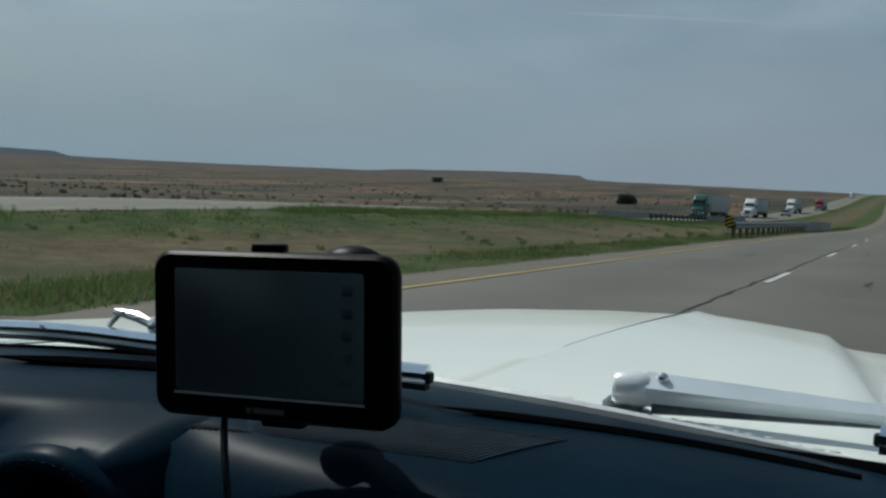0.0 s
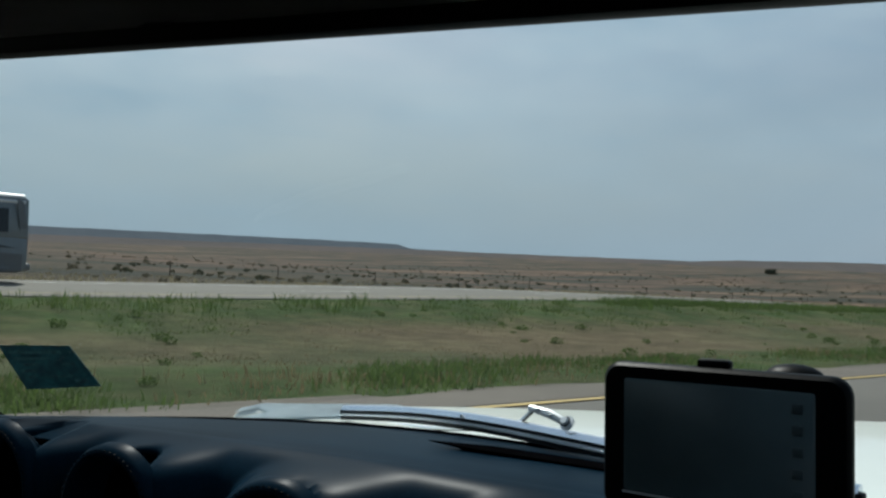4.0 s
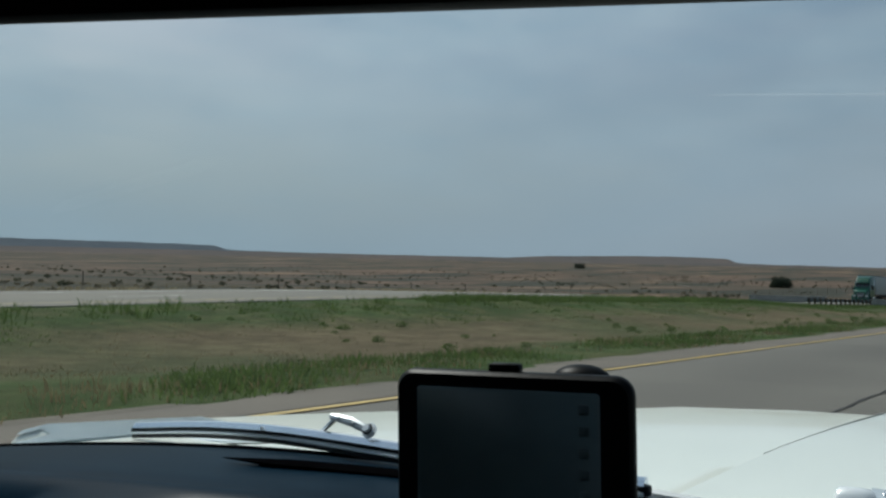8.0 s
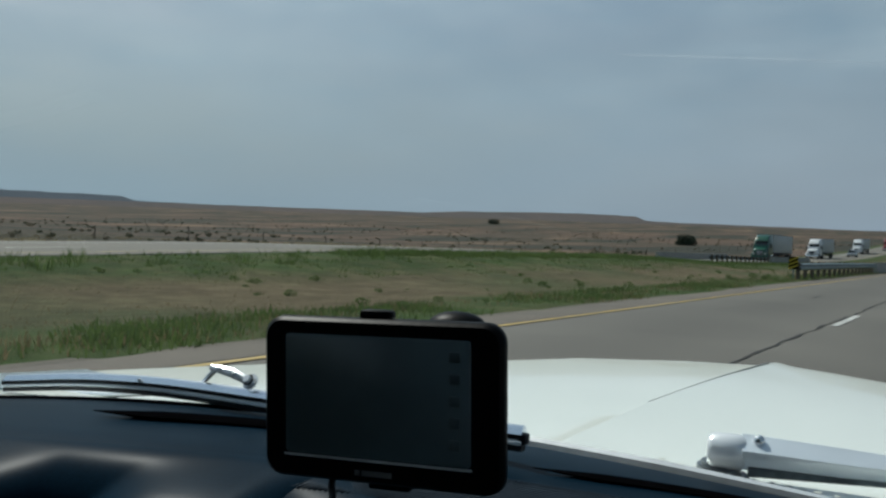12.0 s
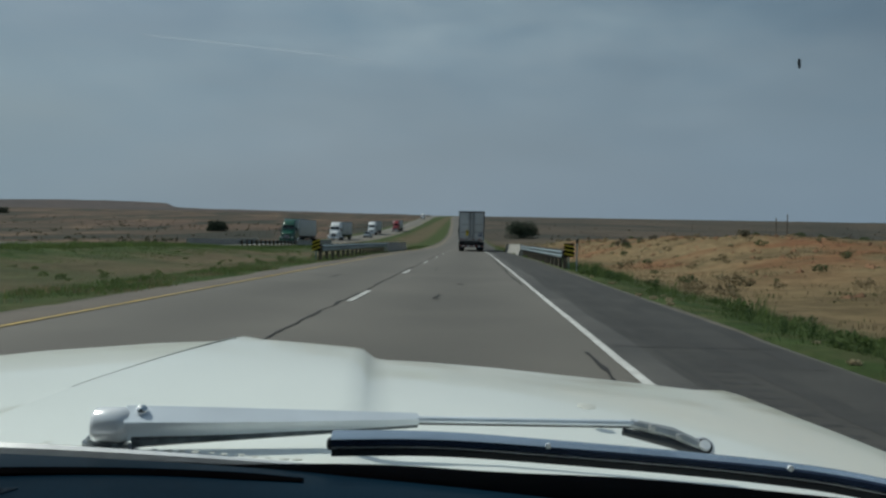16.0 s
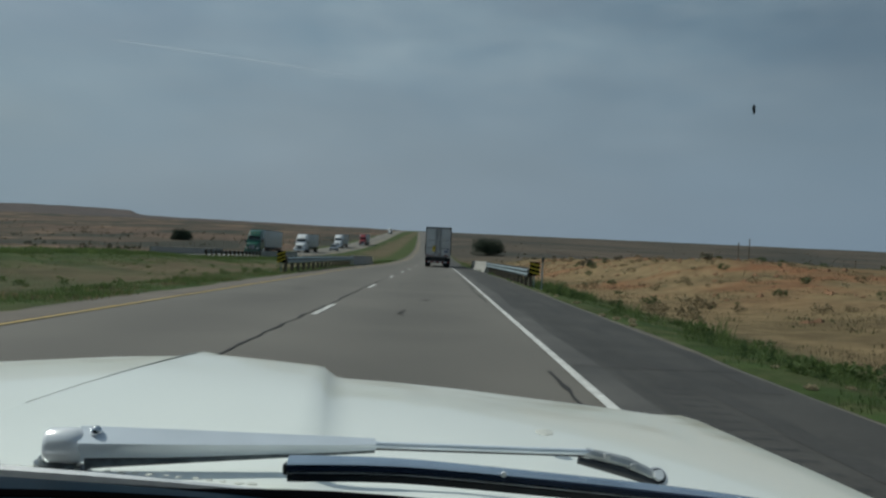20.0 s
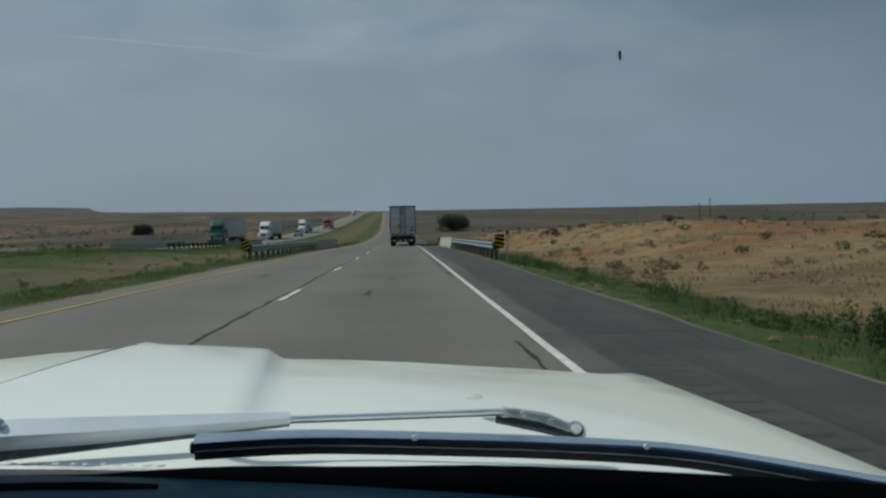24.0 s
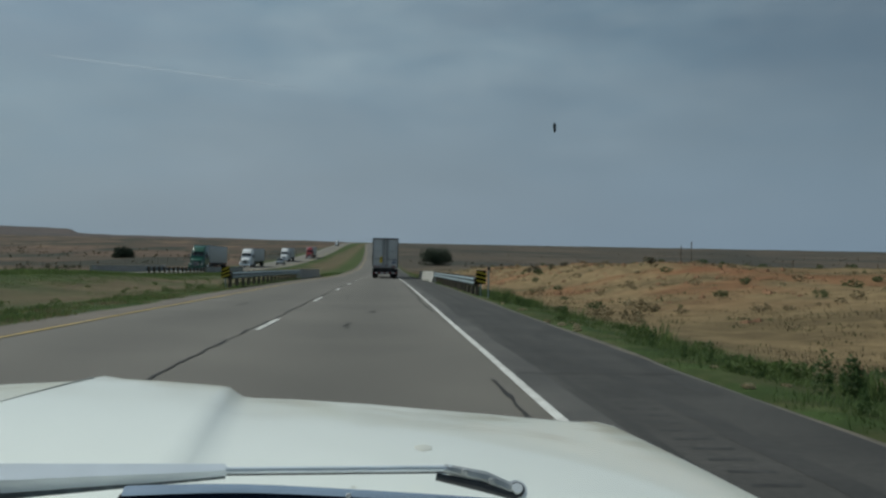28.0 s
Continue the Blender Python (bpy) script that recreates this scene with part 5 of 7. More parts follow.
# ---- satnav on the dashboard ----
tl, tr_, bl, br = (Vector(p) for p in ((-0.385, 0.353, 1.097), (-0.273, 0.373, 1.100), (-0.386, 0.350, 1.026), (-0.273, 0.375, 1.031)))
gr = ((tr_ - tl) + (br - bl)).normalized()
gu = ((tl - bl) + (tr_ - br))
gu = (gu - gr * gu.dot(gr)).normalized()
gn3 = gr.cross(gu)
gc = (tl + tr_ + bl + br) / 4 + gr * 0.0015 - gu * 0.0022 - gn3 * 0.005
gbase = Vector((gc.x, gc.y + 0.03, 1.0))
satnav = thing("satnav", tuple(gbase), "black portable satnav with a dark blank screen on the dashboard", "satnav")
G = Matrix.Translation(gc - gbase) @ Matrix((gr, gu, gn3)).transposed().to_4x4()


def rounded(w, h, r, z, k=6, ox=0.0, oy=0.0):
    return [(ox + sx * (w / 2 - r) + r * math.cos(radians(a0 + 90 * i / k)), oy + sy * (h / 2 - r) + r * math.sin(radians(a0 + 90 * i / k)), z) for sx, sy, a0 in ((1, 1, 0), (-1, 1, 90), (-1, -1, 180), (1, -1, 270)) for i in range(k + 1)]


def gp(name, bm, mat, label="", parent=None):
    bmesh.ops.transform(bm, matrix=G, verts=bm.verts)
    return part(name, bm, mat, parent or satnav, label)


W, H_ = 0.1470, 0.0940
case = gp("case", loft([rounded(W - 0.018, H_ - 0.018, 0.010, -0.015), rounded(W - 0.005, H_ - 0.005, 0.011, -0.011), rounded(W, H_, 0.011, -0.003), rounded(W - 0.001, H_ - 0.001, 0.011, 0.002), rounded(W - 0.005, H_ - 0.005, 0.010, 0.0045)]), M["plastic"], "rounded black plastic case")
gp("screen", loft([rounded(0.1135, 0.0690, 0.002, 0.0046, 3, -0.0015, 0.0028), rounded(0.1125, 0.0680, 0.002, 0.0051, 3, -0.0015, 0.0028)]), M["screen"], "dark grey-green blank screen", case)
for zc in (0.028, 0.016, 0.004, -0.008, -0.020):
    gp("screen_icon", box((0.046, zc, 0.0051), (0.006, 0.0055, 0.0006), 0.0002), M["screen_icon"], "", case)
gp("screen_trim", box((-0.0015, -0.0328, 0.0052), (0.1145, 0.0012, 0.0012)), M["screen_line"], "thin silver line", case)
for ox, ww in ((-0.0125, 0.003), (-0.0005, 0.0185)):
    gp("mark", box((ox, -0.0402, 0.0047), (ww, 0.003, 0.0008)), M["lettering"], "", case)
gp("top_button", box((-0.0045, H_ / 2 + 0.0015, -0.006), (0.020, 0.006, 0.009), 0.002), M["plastic"], "", case)
gp("bottom_latch", box((0.004, -H_ / 2 - 0.001, -0.006), (0.026, 0.006, 0.009), 0.002), M["plastic"], "", case)
bm = bmesh.new()
bmesh.ops.create_uvsphere(bm, u_segments=20, v_segments=10, radius=0.0175, matrix=Matrix.Translation((0.034, H_ / 2 - 0.0068, -0.032)) @ Matrix.Diagonal((1.05, 0.55, 0.8, 1)))
gp("ball_mount", bm, M["plastic"], "round black mount behind the case")
gp("mount_arm", tube([(0.02, 0.02, -0.03), (0.02, -0.015, -0.036), (0.02, -0.046, -0.03)], 0.010, 10), M["plastic"])
gp("mount_foot", cyl((0.02, -0.042, -0.032), 0.018, 0.008, "y", 22, bevel=0.002), M["plastic"], "small round foot")
bm = tube([(-0.034, -H_ / 2 + 0.004, -0.008), (-0.032, -0.052, -0.002), (-0.020, -0.062, 0.018), (-0.009, -0.080, 0.034), (-0.004, -0.12, 0.042), (-0.004, -0.2, 0.042)], 0.0021, 8)
gp("power_cable", bm, M["rubber"], "black power cable hanging down")

# ---- other vehicles ----


def road_thing(name, x, y, label, category, group="", turn=0.0):
    """An empty on the road surface, tilted with the slope; the vehicle's front looks towards -y."""
    ob = new(name)
    ob.empty_display_size = 0.2
    slope = math.degrees(math.atan((road_z(y + 2) - road_z(y - 2)) / 4))
    ob.matrix_basis = Matrix.Translation((x + bend(y), y, road_z(y) + 0.012)) @ Euler((radians(slope), 0, 0)).to_matrix().to_4x4() @ Matrix.Rotation(radians(turn), 4, "Z")
    return tagged(ob, label, category, group)


def wheel_pair(parent, y, half, r=0.5, width=0.28, dual=False):
    for s in (-1, 1):
        x = s * (half - width / 2 * (2 if dual else 1))
        w = part("wheel", cyl((x, y, r), r, width * (2 if dual else 1), "x", 26, bevel=0.05), M["tyre"], parent, "black tyre")
        part("rim", cyl((s * (half - 0.005), y, r), r * 0.56, 0.03, "x", 20, bevel=0.008), M["rim"], w, "pale steel rim")


def semi_trailer(x, y, label, group="", turn=0.0, mat=None, length=16.0):
    """Box trailer; its nose towards -y, doors towards +y."""
    t = road_thing("semi_trailer", x, y, label, "trailer", group, turn)
    mat = mat or M["trailer"]
    L = length
    part("box_body", box((0, L / 2, 2.63), (2.58, L, 2.78), 0.04), mat, t, "tall dull white box body")
    for z in (1.22, 4.03):
        part("top_rail" if z > 2 else "bottom_rail", box((0, L / 2, z), (2.62, L + 0.03, 0.09 if z > 2 else 0.14), 0.01), M["trailer_dark"], t)
    for s in (-1, 1):
        for k in range(14):
            part("side_rib", box((s * 1.293, 0.6 + k * (L - 1.2) / 13, 2.63), (0.012, 0.04, 2.66)), mat, t)
        d = part("rear_door", box((s * 0.62, L + 0.025, 2.63), (1.16, 0.05, 2.62), 0.012), mat, t, "white rear door streaked with grime")
        for xx in (0.12, 0.26):
            part("lock_rod", cyl((s * xx, L + 0.075, 2.62), 0.022, 2.66, "z", 8), M["trailer_dark"], d)
        for zz in (1.55, 2.2, 2.9, 3.6):
            part("hinge", box((s * 1.22, L + 0.06, zz), (0.10, 0.03, 0.05), 0.006), M["trailer_dark"], d)
        part("grime_streak", box((s * 0.68, L + 0.053, 1.95), (0.85, 0.004, 0.10), 0.001), M["dirt_smear"], d)
        part("grime_streak", box((s * 0.70, L + 0.053, 2.75), (0.65, 0.004, 0.07), 0.001), M["dirt_smear"], d)
        part("corner_post", box((s * 1.27, L + 0.02, 2.63), (0.07, 0.10, 2.86), 0.01), M["trailer_dark"], t)
        for i in range(3):
            part("tail_lamp", cyl((s * (0.72 + 0.14 * i), L + 0.09, 1.2), 0.05, 0.03, "y", 12), M["red_lens"], t, "round red lamp")
        part("mud_flap", box((s * 0.98, L - 0.7, 0.62), (0.6, 0.02, 0.7), 0.004), M["rubber"], t)
        part("landing_leg", box((s * 0.9, 3.0, 0.72), (0.12, 0.14, 0.95), 0.01), M["trailer_dark"], t)
    for i in range(8):
        part("reflector_strip", box((-1.1 + 0.314 * i, L + 0.103, 1.26), (0.30, 0.006, 0.05), 0.001), M["red_lens"] if i % 2 else M["white"], t)
    part("placard", box((0.45, L + 0.056, 1.75), (0.26, 0.008, 0.34), 0.002), M["yellow_sign"], t, "small yellow placard")
    part("door_label", box((-0.85, L + 0.056, 1.62), (0.42, 0.008, 0.16), 0.002), M["blue_mark"], t, "small blue label")
    part("rear_sill", box((0, L + 0.05, 1.2), (2.6, 0.10, 0.26), 0.015), M["dirt_smear"], t, "scuffed steel sill")
    part("top_header", box((0, L + 0.04, 4.0), (2.6, 0.09, 0.12), 0.01), M["trailer_dark"], t)
    part("warning_label", box((0.42, L + 0.056, 2.02), (0.24, 0.006, 0.34), 0.001), M["yellow_sign"], t, "small yellow warning label")
    part("label_bar", box((0.42, L + 0.061, 2.05), (0.12, 0.003, 0.16)), M["black"], t)
    part("label_bar", box((-0.95, L + 0.056, 1.86), (0.32, 0.004, 0.09)), M["blue_mark"], t)
    part("underrun_bar", box((0, L, 0.56), (2.3, 0.10, 0.10), 0.01), M["red_lens"], t, "red and white underrun bar")
    for xx in (-0.8, -0.25, 0.3, 0.85):
        part("underrun_stripe", box((xx, L + 0.053, 0.56), (0.26, 0.006, 0.09)), M["white"], t)
    for xx in (-0.6, 0.6):
        part("underrun_post", box((xx, L, 0.86), (0.09, 0.08, 0.55), 0.008), M["trailer_dark"], t)
    part("chassis", box((0, L - 2.6, 0.95), (1.1, 4.6, 0.34), 0.02), M["trailer_dark"], t)
    for yy in (L - 1.7, L - 3.0):
        wheel_pair(t, yy, 1.24, 0.5, 0.26, True)
        part("axle", cyl((0, yy, 0.5), 0.07, 2.1, "x", 8), M["trailer_dark"], t)
    return t


def tractor(x, y, paint, label, group="", turn=0.0, sleeper=True, cab_over=False):
    """Long-nosed road tractor, nose at -y of its place."""
    t = road_thing("truck_tractor", x, y, label, "truck", group, turn)
    nose = 0.9 if cab_over else 2.0
    hw = 1.16
    part("engine_hood", loft([round_ring(0.0, 0.84, 0.72, 1.62, 0.18, 4, 0.94), round_ring(0.16, 0.95, 0.62, 1.78, 0.2, 4, 0.92), round_ring(nose * 0.6, 1.02, 0.6, 1.92, 0.2, 4, 0.9), round_ring(nose + 0.1, 1.08, 0.6, 2.05, 0.2, 4, 0.9)]), paint, t, "sloping engine hood")
    part("grille", box((0, -0.02, 1.16), (0.95, 0.07, 0.72), 0.05), M["trailer_dark"], t, "dark radiator grille")
    for i in range(6):
        part("grille_bar", box((0, -0.062, 0.9 + 0.1 * i), (0.92, 0.02, 0.025), 0.004), M["chrome"], t)
    part("bumper", box((0, -0.06, 0.52), (2.36, 0.3, 0.36), 0.08), paint if cab_over else M["chrome"], t, "deep front bumper")
    for s in (-1, 1):
        part("headlamp", box((s * 0.82, 0.0, 1.02), (0.34, 0.16, 0.26), 0.05), M["lamp_lens"], t)
        part("fender", loft([[(s * 1.2, 0.55 + 0.72 * math.cos(a), 0.5 + 0.72 * math.sin(a)) for a in (math.pi * k / 12 for k in range(13))], [(s * 0.85, 0.55 + 0.68 * math.cos(a), 0.5 + 0.68 * math.sin(a)) for a in (math.pi * k / 12 for k in range(13))]], closed=False), paint, t)
    y0 = nose
    part("cab", loft([round_ring(y0, hw, 0.8, 2.15, 0.15, 4, 0.97), round_ring(y0 + 0.55, hw, 0.75, 3.0, 0.18, 4, 0.92), round_ring(y0 + 1.5, hw + 0.02, 0.75, 3.15, 0.18, 4, 0.94)]), paint, t, "painted cab")
    part("roof_fairing", loft([round_ring(y0 + 0.5, 0.98, 2.8, 3.06, 0.1, 4, 0.9), round_ring(y0 + 1.0, 1.08, 2.8, 3.65, 0.2, 4, 0.86), round_ring(y0 + 1.7, 1.14, 2.8, 3.92, 0.2, 4, 0.9), round_ring(y0 + (3.0 if sleeper else 1.8), 1.2, 2.8, 3.98, 0.2, 4, 0.94)]), paint, t, "tall aerodynamic roof fairing")
    if sleeper:
        part("sleeper", loft([round_ring(y0 + 1.45, 1.2, 0.75, 3.2, 0.14), round_ring(y0 + 3.0, 1.22, 0.75, 3.3, 0.14)]), paint, t, "sleeper box")
    part("windscreen", plate([(-0.98, y0 + 0.06, 2.16), (0.98, y0 + 0.06, 2.16), (0.90, y0 + 0.45, 2.86), (-0.90, y0 + 0.45, 2.86)], -0.03), M["glass_dark"], t, "dark raked windscreen")
    part("windscreen_post", box((0, y0 + 0.22, 2.5), (0.05, 0.05, 0.8), 0.01, None, Matrix.Rotation(radians(-29), 4, "X")), paint, t)
    part("sun_visor", box((0, y0 + 0.36, 2.93), (2.0, 0.2, 0.08), 0.02), M["trailer_dark"], t)
    for s in (-1, 1):
        part("side_window", box((s * (hw - 0.04), y0 + 0.95, 2.42), (0.06, 0.75, 0.6), 0.02), M["glass_dark"], t)
        m_ = part("door_mirror", box((s * 1.42, y0 + 0.4, 2.3), (0.16, 0.12, 0.62), 0.04), M["trailer_dark"], t, "tall black door mirror")
        part("mirror_arm", box((s * 1.27, y0 + 0.45, 2.05), (0.3, 0.04, 0.04)), M["trailer_dark"], m_)
        part("fuel_tank", cyl((s * 0.95, y0 + 2.3, 0.72), 0.3, 1.4, "y", 18, bevel=0.03), M["chrome"], t)
        part("step", box((s * 1.05, y0 + 1.0, 0.62), (0.25, 0.9, 0.06), 0.01), M["trailer_dark"], t)
        part("exhaust_stack", cyl((s * 1.1, y0 + (3.15 if sleeper else 1.9), 2.6), 0.07, 2.8, "z", 12), M["chrome"], t)
    for i in range(5):
        part("marker_lamp", box((-0.7 + 0.35 * i, y0 + 0.74, 3.36), (0.08, 0.06, 0.05), 0.01), M["amber"], t)
    part("chassis", box((0, y0 + 3.4, 0.8), (0.9, 5.2, 0.25), 0.02), M["trailer_dark"], t)
    wheel_pair(t, 0.55, 1.2, 0.5, 0.28)
    wheel_pair(t, y0 + 3.7, 1.24, 0.5, 0.26, True)
    wheel_pair(t, y0 + 5.0, 1.24, 0.5, 0.26, True)
    return t


def rig(x, y, paint, tlabel, label, group, trailer_mat=None, turn=0.0, length=16.0, cab_over=False, sleeper=True):
    tractor(x, y, paint, label, group, turn, sleeper, cab_over)
    off = (4.2 if cab_over else 5.3) if sleeper else 4.2
    sgn = -1 if turn == 180 else 1
    semi_trailer(x, y + sgn * off, tlabel, group, turn, trailer_mat, length)


TRAFFIC = "oncoming traffic"
# the lorry ahead: turned round, its doors towards the viewer
LEAD_Y = 88.0
semi_trailer(-0.15, LEAD_Y + 16.0, "dull white box trailer with grimy rear doors ahead on the road", "", 180)
tractor(-0.15, LEAD_Y + 16.0 + 5.3, M["trailer_dark"], "dark truck tractor pulling the white box trailer", "", 180)
# oncoming lorries
rig(-29.3, 138, M["green_paint"], "grey box trailer behind the green tractor", "dark green truck tractor on the opposite carriageway", TRAFFIC, cab_over=True)
rig(-29.3, 186, M["white"], "pale box trailer behind a white tractor", "white truck tractor on the opposite carriageway", TRAFFIC)
rig(-29.3, 262, M["white"], "grey box trailer behind a white tractor", "white truck tractor farther along the carriageway", TRAFFIC)
rig(-26.0, 318, M["red_paint"], "white box trailer behind the red tractor", "red truck tractor on the opposite carriageway", TRAFFIC)
rig(-29.3, 700, M["white"], "distant white box trailer", "distant white truck tractor on the opposite carriageway", TRAFFIC)


def road_car(name, x, y, paint, lower, sections, cabin, wheels, half, label, category, windows=True, grille=True):
    """A car or van facing -y. sections: y, half width, sill, shoulder; cabin: y, half width, foot, top."""
    t = road_thing(name, x, y, label, category, TRAFFIC)
    part("body", loft([round_ring(a, b, c, d, min(0.14, (d - c) * 0.4), 4, 0.96) for a, b, c, d in sections]), paint, t, "painted body")
    part("cabin", loft([round_ring(a, b, c, d, min(0.12, max(0.02, (d - c) * 0.4)), 4, 0.86) for a, b, c, d in cabin]), paint, t)
    y0, y1 = sections[0][0], sections[-1][0]
    part("sill_cladding", box((0, (y0 + y1) / 2, sections[1][2] + 0.12), (2 * half + 0.02, (y1 - y0) * 0.86, 0.22), 0.04), lower, t, "darker lower panels")
    part("front_bumper", box((0, y0 - 0.03, sections[0][2] + 0.14), (2 * half * 0.94, 0.22, 0.26), 0.06), lower, t)
    part("rear_bumper", box((0, y1 + 0.03, sections[-1][2] + 0.14), (2 * half * 0.94, 0.2, 0.24), 0.06), lower, t)
    part("plate_panel", box((0, y0 - 0.145, sections[0][2] + 0.16), (0.32, 0.015, 0.15), 0.004), M["white"], t)
    if grille:
        g = part("grille", box((0, y0 - 0.015, sections[0][3] - 0.22), (0.86, 0.06, 0.24), 0.03), M["trailer_dark"], t)
        for i in range(3):
            part("grille_bar", box((0, y0 - 0.05, sections[0][3] - 0.29 + 0.07 * i), (0.84, 0.012, 0.02), 0.003), M["chrome"], g)
    for s in (-1, 1):
        part("headlamp", box((s * half * 0.72, y0 + 0.04, sections[0][3] - 0.2), (0.3, 0.16, 0.2), 0.05), M["lamp_lens"], t)
        part("tail_lamp", box((s * half * 0.86, y1 - 0.02, sections[-1][3] - 0.25), (0.14, 0.08, 0.34), 0.03), M["red_lens"], t)
        part("door_mirror", box((s * (half + 0.1), cabin[0][0] + 0.45, cabin[0][2] + 0.12), (0.18, 0.1, 0.16), 0.04), M["plastic"], t)
    for yy in wheels:
        wheel_pair(t, yy, half + 0.015, 0.37, 0.24)
    return t


def window_band(t, s, y0, y1, z0, z1, x0, x1, label=""):
    """A flush side window: x0 at its foot and x1 at its head."""
    part("side_window", plate([(s * x0, y0, z0), (s * x0, y1, z0), (s * x1, y1, z1), (s * x1, y0, z1)], 0.02 * s), M["glass_dark"], t, label)


# white and silver camper van
van = road_car("camper_van", -30.2, 1.2, M["silver"], M["grey_paint"],
               [(0.0, 0.86, 0.42, 1.12), (0.25, 0.95, 0.36, 1.28), (1.0, 1.0, 0.34, 1.42), (1.6, 1.0, 0.34, 1.6), (6.6, 1.0, 0.36, 1.6), (6.9, 0.97, 0.42, 1.58)],
               [(1.05, 0.93, 1.35, 1.5), (1.75, 0.96, 1.4, 2.5), (2.3, 0.98, 1.4, 2.74), (6.75, 0.98, 1.4, 2.78), (6.9, 0.95, 1.4, 2.7)], (1.0, 5.3), 1.0, "white and silver high-roof camper van driving the other way", "van")
part("hood_panel", plate([(-0.82, 0.28, 1.285), (0.82, 0.28, 1.285), (0.86, 1.05, 1.47), (-0.86, 1.05, 1.47)], -0.03), M["white"], van, "white hood")
part("roof_cap", loft([round_ring(1.85, 0.84, 2.45, 2.62, 0.06, 4, 0.9), round_ring(2.4, 0.88, 2.5, 2.83, 0.1, 4, 0.86), round_ring(6.8, 0.88, 2.5, 2.84, 0.1, 4, 0.86)]), M["white"], van, "white raised roof")
part("windscreen", plate([(-0.84, 1.06, 1.52), (0.84, 1.06, 1.52), (0.78, 1.72, 2.42), (-0.78, 1.72, 2.42)], -0.03), M["glass_pale"], van)
part("air_conditioner", box((0, 4.7, 2.98), (0.75, 1.0, 0.28), 0.08), M["white"], van, "white rooftop air conditioner")
part("roof_rack", box((0, 2.9, 2.9), (1.2, 0.9, 0.06), 0.02), M["trailer_dark"], van)
for s in (-1, 1):
    part("lower_panel", plate([(s * 1.006, 1.55, 0.36), (s * 1.006, 4.75, 0.36), (s * 1.010, 4.75, 0.98), (s * 1.010, 1.55, 0.98)], 0.03 * s), M["grey_paint"], van, "dark grey lower side panel")
    part("lower_panel", plate([(s * 1.004, 5.85, 0.40), (s * 1.004, 6.75, 0.42), (s * 1.006, 6.75, 0.95), (s * 1.006, 5.85, 0.98)], 0.03 * s), M["grey_paint"], van)
    part("stripe", plate([(s * 1.011, 1.9, 1.24), (s * 1.011, 3.0, 1.12), (s * 1.011, 4.4, 1.17), (s * 1.011, 3.0, 1.07)], 0.012 * s), M["trailer_dark"], van)
    part("fender", plate([(s * 0.955, 0.3, 0.75), (s * 1.003, 1.5, 0.98), (s * 1.003, 1.5, 1.5), (s * 0.95, 0.35, 1.24)], 0.02 * s), M["white"], van, "white front fender")
    window_band(van, s, 1.55, 2.55, 1.6, 2.3, 1.012, 0.93)
    window_band(van, s, 2.85, 6.3, 1.62, 2.36, 1.012, 0.92, "long dark tinted window")
    part("stripe", plate([(s * 1.008, 2.4, 1.22), (s * 1.008, 5.2, 1.32), (s * 1.008, 6.6, 1.14), (s * 1.008, 4.6, 1.2)], 0.012 * s), M["trailer_dark"], van, "dark swoosh stripe")
    part("stripe", plate([(s * 1.0, 6.5, 2.66), (s * 0.99, 6.7, 2.6), (s * 1.005, 6.85, 1.75), (s * 1.005, 6.65, 1.75)], 0.012 * s), M["grey_paint"], van)

# long estate-type off-roader
suv = road_car("sport_utility_car", -29.2, -24.0, M["tan_silver"], M["grey_paint"],
               [(0.0, 0.9, 0.5, 1.02), (0.2, 0.96, 0.42, 1.1), (1.5, 1.0, 0.42, 1.2), (5.3, 1.0, 0.44, 1.2), (5.6, 0.96, 0.5, 1.15)],
               [(1.4, 0.92, 1.1, 1.24), (2.05, 0.93, 1.1, 1.84), (5.2, 0.94, 1.1, 1.86), (5.58, 0.92, 1.1, 1.5)], (1.0, 4.4), 1.0, "pewter long-wheelbase off-roader driving the other way", "car")
part("windscreen", plate([(-0.8, 1.44, 1.24), (0.8, 1.44, 1.24), (0.74, 1.98, 1.76), (-0.74, 1.98, 1.76)], -0.03), M["glass_pale"], suv)
for s in (-1, 1):
    for a, b in ((2.0, 2.85), (2.95, 3.85), (3.95, 5.2)):
        window_band(suv, s, a, b, 1.25, 1.72, 0.945, 0.86)
    part("roof_rail", tube([(s * 0.72, 2.4, 1.92), (s * 0.72, 5.0, 1.92)], 0.02, 6), M["trailer_dark"], suv)

# silver car with a white cargo trailer
tow = road_car("sport_utility_car", -29.2, -15.5, M["silver"], M["grey_paint"],
               [(0.0, 0.82, 0.42, 0.86), (0.2, 0.9, 0.36, 0.96), (1.2, 0.94, 0.35, 1.08), (4.5, 0.94, 0.36, 1.1), (4.75, 0.9, 0.42, 1.05)],
               [(1.1, 0.85, 1.0, 1.1), (1.85, 0.86, 1.0, 1.68), (4.2, 0.87, 1.0, 1.72), (4.7, 0.84, 1.0, 1.3)], (0.85, 3.75), 0.94, "silver off-roader towing a white box trailer", "car")
part("windscreen", plate([(-0.74, 1.14, 1.1), (0.74, 1.14, 1.1), (0.68, 1.78, 1.62), (-0.68, 1.78, 1.62)], -0.03), M["glass_dark"], tow)
for s in (-1, 1):
    for a, b in ((1.75, 2.6), (2.7, 3.5), (3.6, 4.3)):
        window_band(tow, s, a, b, 1.12, 1.58, 0.885, 0.80)
ct = road_thing("cargo_trailer", -29.2, -9.7, "white enclosed cargo trailer behind the silver car", "trailer", TRAFFIC)
